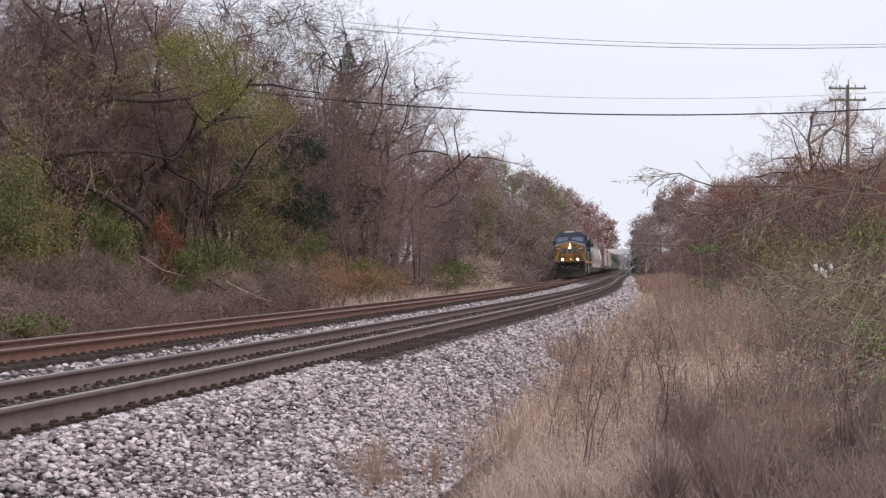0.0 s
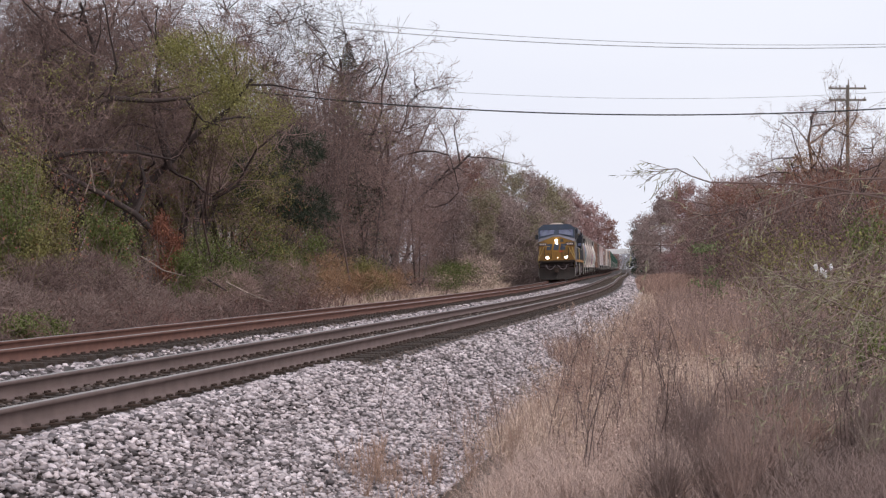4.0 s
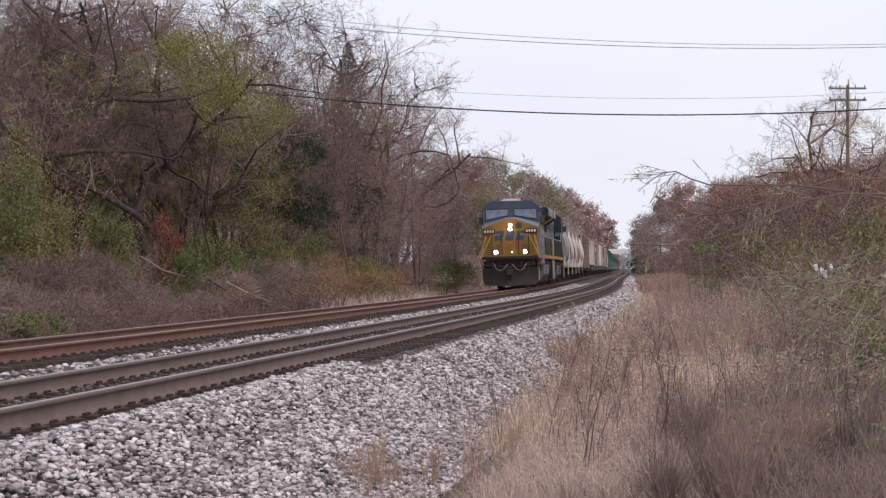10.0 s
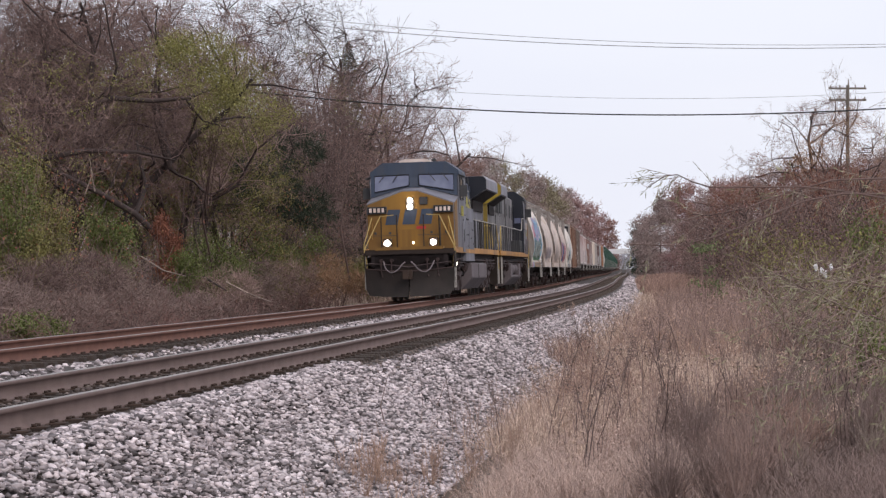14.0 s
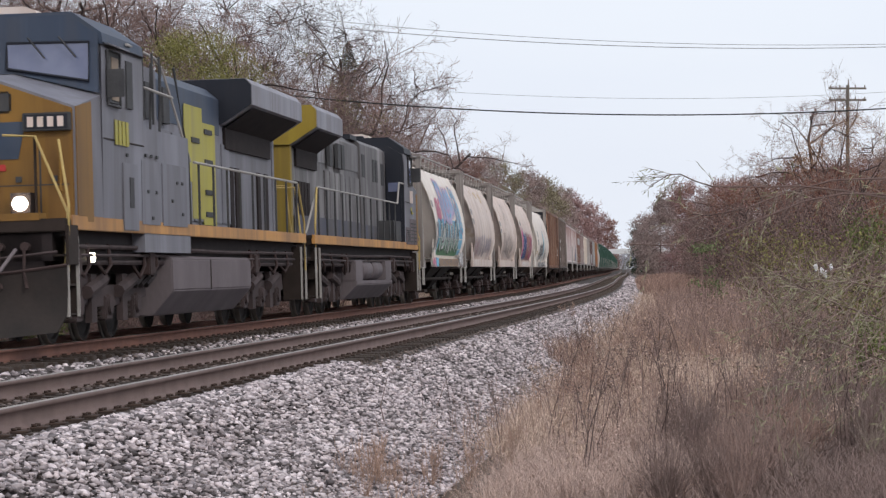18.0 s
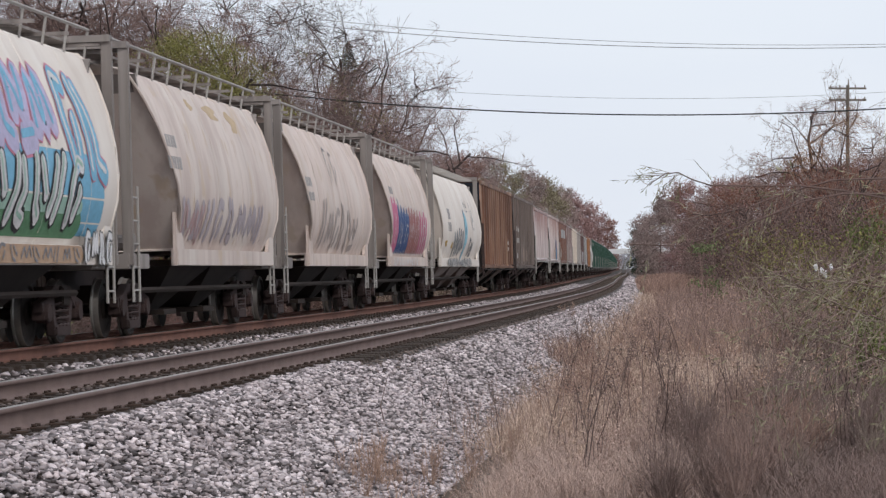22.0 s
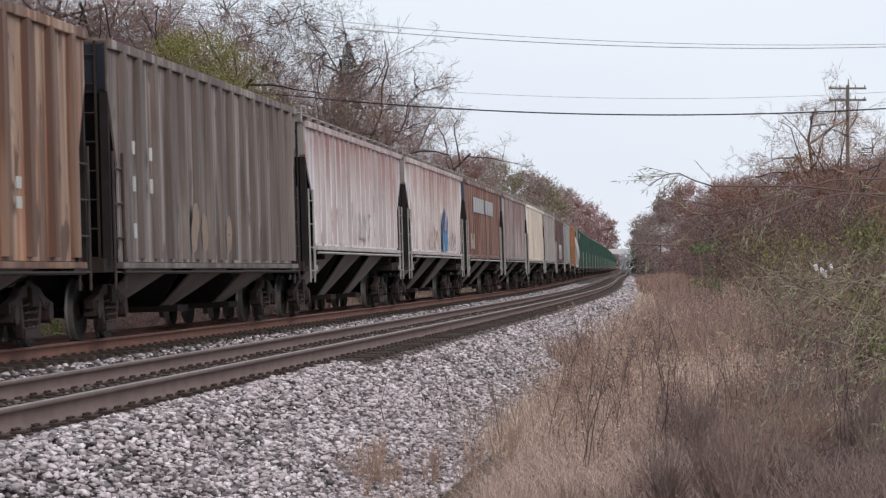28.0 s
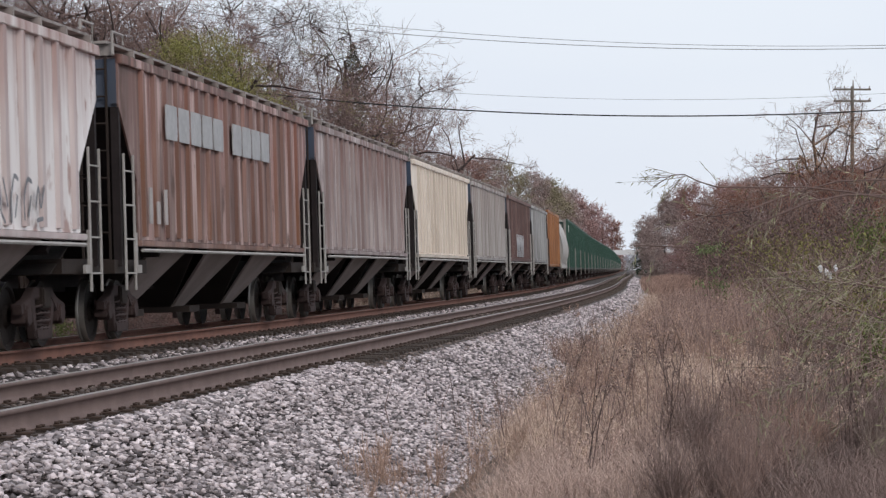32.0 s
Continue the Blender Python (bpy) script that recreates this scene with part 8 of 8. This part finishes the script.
def plumed_weed(seed, height, stems, stem_m, plume_m):
    """A dried weed: a few upright stems, each with a nodding, fluffy seed plume and short side stalks."""
    rng = np.random.default_rng(seed)
    root = np.concatenate([rng.normal(size=(stems, 2)) * 0.05, -0.03 * np.ones((stems, 1))], 1)
    d = unit(np.concatenate([rng.normal(size=(stems, 2)) * 0.14, np.ones((stems, 1))], 1))
    ln = height * rng.uniform(0.7, 1.1, (stems, 1))
    mid = root + d * ln * 0.55
    bend = np.concatenate([rng.normal(size=(stems, 2)) * 0.2, np.ones((stems, 1))], 1)
    top = mid + unit(bend) * ln * 0.45
    nod = top + unit(np.concatenate([bend[:, :2] * 3 + rng.normal(size=(stems, 2)) * 0.3, 0.15 * np.ones((stems, 1))], 1)) * 0.09
    stalk = raw("stem", *sticks(np.stack([root, mid, top, nod], 1), np.tile([[0.005, 0.004, 0.003, 0.002]], (stems, 1))), stem_m)
    k = rng.integers(0, stems, stems * 60)
    t = rng.random((len(k), 1)) ** 0.8
    p = top[k] - (top[k] - mid[k]) * 0.35 * (1 - t) + (nod[k] - top[k]) * t + rng.normal(size=(len(k), 3)) * 0.022
    v, f = leaf_quads(p, rng.normal(size=(len(k), 3)), 0.02 * rng.uniform(0.6, 1.5, len(k)), rng)
    return stalk, raw("plume", v, f, plume_m)


plumed = []
for k, (h_, n_, sm, pm, lab) in enumerate(((0.85, 6, "weed_dark", "grass", "dried weed with pale nodding seed plumes"), (0.75, 5, "weed", "grass_pink", "dried weed with pinkish seed plumes"), (1.0, 5, "weed_dark", "straw", "tall dried weed with russet seed plumes"),
                                           (0.6, 7, "straw", "grass", "low dried weed with straw-coloured plumes"), (1.1, 3, "twig_black", "weed_dark", "thin dark dead weed stalks"))):
    ob = tagged(new("dried_weed"), lab, "weed", "plumed weeds beside the ballast")
    for me in plumed_weed(700 + k, h_, n_, M[sm], M[pm]):
        part(me.name.split(".")[0], me, None, ob)["kind"] = "stuff"
    plumed.append(ob)
rw_ = random.Random(78)
for k, (n_, a0, a1, d0, d1) in enumerate(((26, 930, 1260, 30, 44), (30, 960, 1330, 40, 62), (14, 860, 1080, 25, 32), (20, 1000, 1420, 50, 80), (16, 1150, 1560, 24, 36))):
    for _ in range(n_):
        px, dp = rw_.uniform(a0, a1), rw_.uniform(d0, d1)
        x = (px - 784) / 4718 * dp
        z = rw_.uniform(0.75, 1.15)
        put(plumed[rw_.choice((0, 0, 1, 2, 3, 4) if k < 4 else (0, 2, 4, 4))], Matrix.Translation((x, dp, ground_at(x, dp))) @ Matrix.Rotation(rw_.uniform(0, 6.28), 4, "Z") @ Matrix.Diagonal((z, z, z, 1)))
rs = random.Random(77)
spots = [(rs.choice((0, 1, 2, 4)), rs.uniform(1270, 1620), rs.uniform(23.5, 36), rs.uniform(0.55, 1.0)) for _ in range(40)]
spots += [(rs.choice((0, 1)), rs.uniform(1120, 1300), rs.uniform(24, 29), rs.uniform(0.7, 1.0)) for _ in range(6)]
spots += [(rs.choice((0, 0, 1)), rs.uniform(1090, 1330), rs.uniform(22, 26), rs.uniform(0.55, 0.8)) for _ in range(6)]
spots += [(2, px, dp, z) for px, dp, z in ((1010, 40, 0.9), (1040, 44, 1.0), (1120, 40, 0.9), (1180, 38, 0.9))]
spots += [(rs.choice((2, 3, 0, 4)), rs.uniform(1080, 1600), rs.uniform(44, 70), rs.uniform(0.7, 1.15)) for _ in range(50)]
spots += [(3, px, dp, z) for px, dp, z in ((240, 19.5, 0.8), (262, 19.8, 1.0), (300, 19.5, 0.95), (285, 20.2, 0.8), (620, 25.0, 0.9), (650, 25.5, 1.25), (665, 25.2, 1.1), (700, 26, 0.8), (760, 27, 0.9), (640, 24, 0.7), (520, 22.6, 0.7), (560, 23, 0.6), (830, 27, 0.9), (900, 30, 1.0))]
spots += [(4, px, dp, z) for px, dp, z in ((1420, 24, 0.75), (1540, 25, 0.9), (1350, 27, 0.8), (1500, 34, 1.2), (1030, 62, 1.3), (1060, 58, 1.2), (925, 44, 0.8))]
for k, px, depth, z in spots:
    x = (px - 784) / 4718 * depth
    m = Matrix.Translation((x, depth, ground_at(x, depth) + 0.02)) @ Matrix.Rotation(rs.uniform(0, 6.28), 4, "Z") @ Matrix.Diagonal((z, z, z, 1))
    put(shrubs[k], m)

# ---- willow at the edge of the weeds, its boughs reaching over the view ----
willow = tagged(new("willow_shrub"), "willow with long arching boughs and thin green leaves", "willow")
DW = 15.0
part("stem", Geo().tube([sight(1790, 860, DW), sight(1770, 700, DW), sight(1745, 560, DW), sight(1730, 430, DW), sight(1700, 360, DW)], 0.06, 8, 0.03), M["bark"], willow)
boughs = [([(1720, 420), (1640, 352), (1560, 341), (1490, 342), (1420, 356), (1340, 389), (1270, 417), (1200, 435), (1120, 432)], 0.016, 0.003),
          ([(1740, 480), (1650, 340), (1560, 316), (1480, 317), (1400, 338), (1320, 368), (1260, 380), (1225, 378)], 0.013, 0.003),
          ([(1735, 520), (1640, 505), (1560, 508), (1510, 500), (1455, 494)], 0.012, 0.003),
          ([(1750, 640), (1640, 595), (1560, 565), (1480, 535), (1420, 508), (1370, 482)], 0.012, 0.003),
          ([(1750, 680), (1640, 650), (1570, 640), (1500, 610), (1430, 585)], 0.01, 0.003)]
tipping = [(1568, 350), (1500, 336), (1420, 327), (1340, 329), (1260, 329), (1230, 318), (1205, 305), (1180, 308), (1150, 328)]


def bough(parent, pts, r0, r1, seed, leaves):
    """A bough with drooping side shoots and narrow leaves."""
    rng = np.random.default_rng(seed)
    co = [sight(px, py, DW) + Vector((0, rng.uniform(-0.15, 0.15), 0)) for px, py in pts]
    b = part("bough", Geo().tube(co, r0 * 0.75, 7, r1), M["twig_dark"], parent)
    P = np.array([np.array(c) for c in co])
    m = leaves
    t = rng.uniform(0.15, 1, m) * (len(P) - 1)
    i = np.minimum(t.astype(int), len(P) - 2)
    p = P[i] + (P[i + 1] - P[i]) * (t - i)[:, None]
    d = unit(np.stack([rng.uniform(-1.1, -0.1, m), rng.normal(size=m) * 0.7, rng.uniform(-1.0, 0.35, m)], 1))
    ln = rng.uniform(0.12, 0.38, (m, 1))
    q = p + d * ln
    v, f = sticks(np.stack([p, (p + q) / 2 + rng.normal(size=(m, 3)) * 0.01, q], 1), np.tile([[0.002, 0.0016, 0.001]], (m, 1)))
    part("shoot_spray", raw("shoot_spray", v, f, M["twig_pale"]), None, b)["kind"] = "stuff"
    k = rng.integers(0, m, m * 8)
    u = rng.uniform(0.2, 1.05, (len(k), 1))
    lp = p[k] + (q[k] - p[k]) * u
    ld = unit(d[k] + rng.normal(size=(len(k), 3)) * 0.35 + [0, 0, -0.25])
    s = unit(np.cross(ld, rng.normal(size=(len(k), 3))))
    h = rng.uniform(0.035, 0.075, (len(k), 1))
    v = np.stack([lp, lp + ld * h * 0.5 + s * 0.0028, lp + ld * h, lp + ld * h * 0.5 - s * 0.0028], 1)
    part("foliage", raw("foliage", v.reshape(-1, 3), np.arange(len(k))[:, None] * 4 + np.arange(4)[None], M["willow"]), None, b)["kind"] = "stuff"
    return b


for k, (pts, r0, r1) in enumerate(boughs):
    bough(willow, pts, r0 * 0.7, r1 * 0.8, 400 + k, 12 if k < 2 else 40)
pivot = sight(1568, 350, DW)
swaying = bough(willow, tipping, 0.008, 0.002, 410, 20)
for o_ in (swaying, *swaying.children_recursive):
    o_.data.transform(Matrix.Translation(-pivot))
swaying.location = pivot
rng9 = np.random.default_rng(9)
n9 = 150
pp = np.array([np.array(sight(rng9.uniform(1330, 1640), rng9.uniform(430, 760), DW + rng9.uniform(-0.6, 1.2))) for _ in range(n9)])
dd = unit(np.stack([rng9.uniform(-1, 0.4, n9), rng9.normal(size=n9) * 0.6, rng9.uniform(-1, 0.5, n9)], 1))
v, f = sticks(np.stack([pp, pp + dd * 0.1, pp + dd * 0.25], 1), np.tile([[0.0022, 0.0018, 0.001]], (n9, 1)))
part("shoot_spray", raw("shoot_spray", v, f, M["twig_pale"]), None, willow)["kind"] = "stuff"
kk = rng9.integers(0, n9, n9 * 7)
lp = pp[kk] + dd[kk] * rng9.uniform(0, 0.27, (len(kk), 1))
ld = unit(dd[kk] + rng9.normal(size=(len(kk), 3)) * 0.4 + [0, 0, -0.25])
ls = unit(np.cross(ld, rng9.normal(size=(len(kk), 3))))
lh = rng9.uniform(0.035, 0.075, (len(kk), 1))
v = np.stack([lp, lp + ld * lh * 0.5 + ls * 0.0028, lp + ld * lh, lp + ld * lh * 0.5 - ls * 0.0028], 1)
part("foliage", raw("foliage", v.reshape(-1, 3), np.arange(len(kk))[:, None] * 4 + np.arange(4)[None], M["willow"]), None, willow)["kind"] = "stuff"

# litter caught in the shrubs, dead wood by the track
bag = Geo()
rb = random.Random(5)
for k in range(4):
    c = sight(1444 + k * 9, 472 + 6 * (k % 3), 45)
    bag.loft([[c + Vector((rb.uniform(0.02, 0.07) * math.cos(j * 1.05) * w, rb.uniform(0.02, 0.06) * math.sin(j * 1.05) * w, h)) for j in range(6)] for h, w in ((-0.07, 0.3), (-0.02, 0.9), (0.02, 0.7), (0.06, 0.2))])
tagged(part("plastic_bag", bag, M["litter"], smooth=40), "torn white plastic bag caught in the shrubs", "plastic bag")
log = tagged(new("dead_branch"), "dark forked dead branch lying by the track", "branch")
for pts, r in (([(712, 523, 160), (735, 512, 160), (760, 523, 160), (778, 512, 160)], 0.12), ([(735, 512, 160), (748, 500, 160), (752, 492, 160)], 0.05), ([(760, 521, 160), (775, 505, 160), (782, 503, 160)], 0.04)):
    part("limb", Geo().tube([sight(*p) for p in pts], r, 7, r * 0.5), M["bark"], log)


# ---- overhead lines, pole and bridge ----
def cable(name, label, depth, pts, radius, material, x0=-60.0, x1=60.0):
    """A sagging wire across the line, through three points (x, z) at that depth."""
    co = np.polyfit([p[0] for p in pts], [p[1] for p in pts], 2)
    ob = part(name, Geo().tube([(x, depth, np.polyval(co, x)) for x in np.linspace(x0, x1, 60)], radius, 6), material)
    return tagged(ob, label, "cable", "overhead wires")


def seen(px, py, depth):
    """x and z of a sight line at a depth."""
    return ((px - 784) / 4718 * depth, 1.121 + (473.3 - py) / 4718 * depth)


cable("telephone_cable", "thick black cable across the tracks", 110, [seen(660, 183, 110), seen(1150, 203, 110), seen(1568, 191, 110)], 0.03, M["wire"], -10, 60)
cable("power_wire", "thin power wire high over the tracks", 112, [seen(671, 56, 112), seen(1046, 79, 112), seen(1568, 82, 112)], 0.016, M["wire_pale"])
cable("power_wire", "thin power wire high over the tracks", 113, [seen(689, 47, 113), seen(1046, 71, 113), seen(1568, 77, 113)], 0.012, M["wire_pale"])
cable("power_wire", "faint thin wire over the tracks", 140, [seen(800, 163, 140), seen(1150, 174, 140), seen(1450, 168, 140)], 0.01, M["wire_pale"])

pole = tagged(new("utility_pole"), "weathered wooden utility pole with two crossarms", "utility pole")
px_, pz_ = seen(1500, 150, 172)
pole.location = (px_, 172, 0)
part("post", Geo().tube([(0, 0, -0.6), (0, 0, 6), (0, 0, pz_)], 0.16, 10, 0.11), M["pole"], pole)
for z, w in ((pz_ - 0.2, 1.2), (pz_ - 0.95, 1.2)):
    part("crossarm", Geo().box(-w, w, -0.07, 0.07, z - 0.06, z + 0.06), M["pole"], pole, bevel=0.01)
    for x in (-1.1, -0.5, 0.5, 1.1):
        part("insulator", Geo().tube([(x, 0, z + 0.06), (x, 0, z + 0.22)], 0.05, 8, 0.03), M["endgrey"], pole)
part("insulator", Geo().tube([(0.05, 0, pz_), (0.05, 0, pz_ + 0.4)], 0.06, 8, 0.03), M["endgrey"], pole)

# road bridge far down the line
bx, by, bt = line(1030, 4.0)
bridge = tagged(new("road_bridge"), "concrete road bridge over the railway, paled with haze", "bridge", kind="structure")
bridge.matrix_basis = Matrix.Translation((float(bx), float(by), 0)) @ Matrix.Rotation(-float(bt), 4, "Z")
part("deck", Geo().box(-60, 60, -5, 5, 6.75, 7.6), M["concrete"], bridge)
part("parapet", Geo().box(-60, 60, -5.1, -4.8, 7.6, 8.6), M["concrete"], bridge)
part("parapet", Geo().box(-60, 60, 4.8, 5.1, 7.6, 8.6), M["concrete"], bridge)
for x in (-9, 7):
    part("pier", Geo().box(x - 0.6, x + 0.6, -4.5, 4.5, -1, 6.75), M["concrete"], bridge)


# ---- movement: the train rolls towards the camera and past it ----
def reach(t):
    """Where the lead nose is along the line."""
    return 224.53 - 12.8605 * t - 0.01729 * t * t


def on_track(s, turned):
    x, y, th = line(s)
    a = math.degrees(math.atan2(-math.cos(th), -math.sin(th)))
    return pose(float(x), float(y), 0, 0, 0, a) @ pose(0, 0, 0, TILT) @ pose(0, 0, 0, 0, 0, 180 if turned else 0)


def motions():
    for thing, back, turned in TRAIN:
        walk(thing, [(t, on_track(reach(t) + back, turned)) for t in range(0, 33, 2)])

    # the bough over the line stirs in the wind
    sway = [(0, 0.0, 0.0), (1, -0.3, 0.3), (1.5, -0.4, 1.6), (3, -0.9, 1.5), (3.5, -0.7, 1.1), (5.5, -1.6, 1.3), (6.5, -1.4, 0.7), (7, -1.3, 1.3), (8, -1.3, 0.8), (8.5, -0.6, -0.4), (9, -1.3, 0.0),
            (10, -1.0, 0.4), (10.5, -1.0, -0.4), (12, -0.5, 0.0), (13.5, -0.5, -0.4), (16.5, 0.0, -0.2), (19.5, 0.3, -0.2), (20.5, -0.1, 0.2), (23, -0.4, 0.0), (25, -0.4, -0.4), (28, -0.1, 0.0), (29.5, 0.0, 0.4), (30.5, 0.0, -0.2), (32, 0.0, 0.0)]
    walk(swaying, [(t, Matrix.Translation(pivot + Vector((a * 0.02, 0, 0))) @ Matrix.Rotation(radians(b * 1.1), 4, "Y")) for t, a, b in sway])


motions()
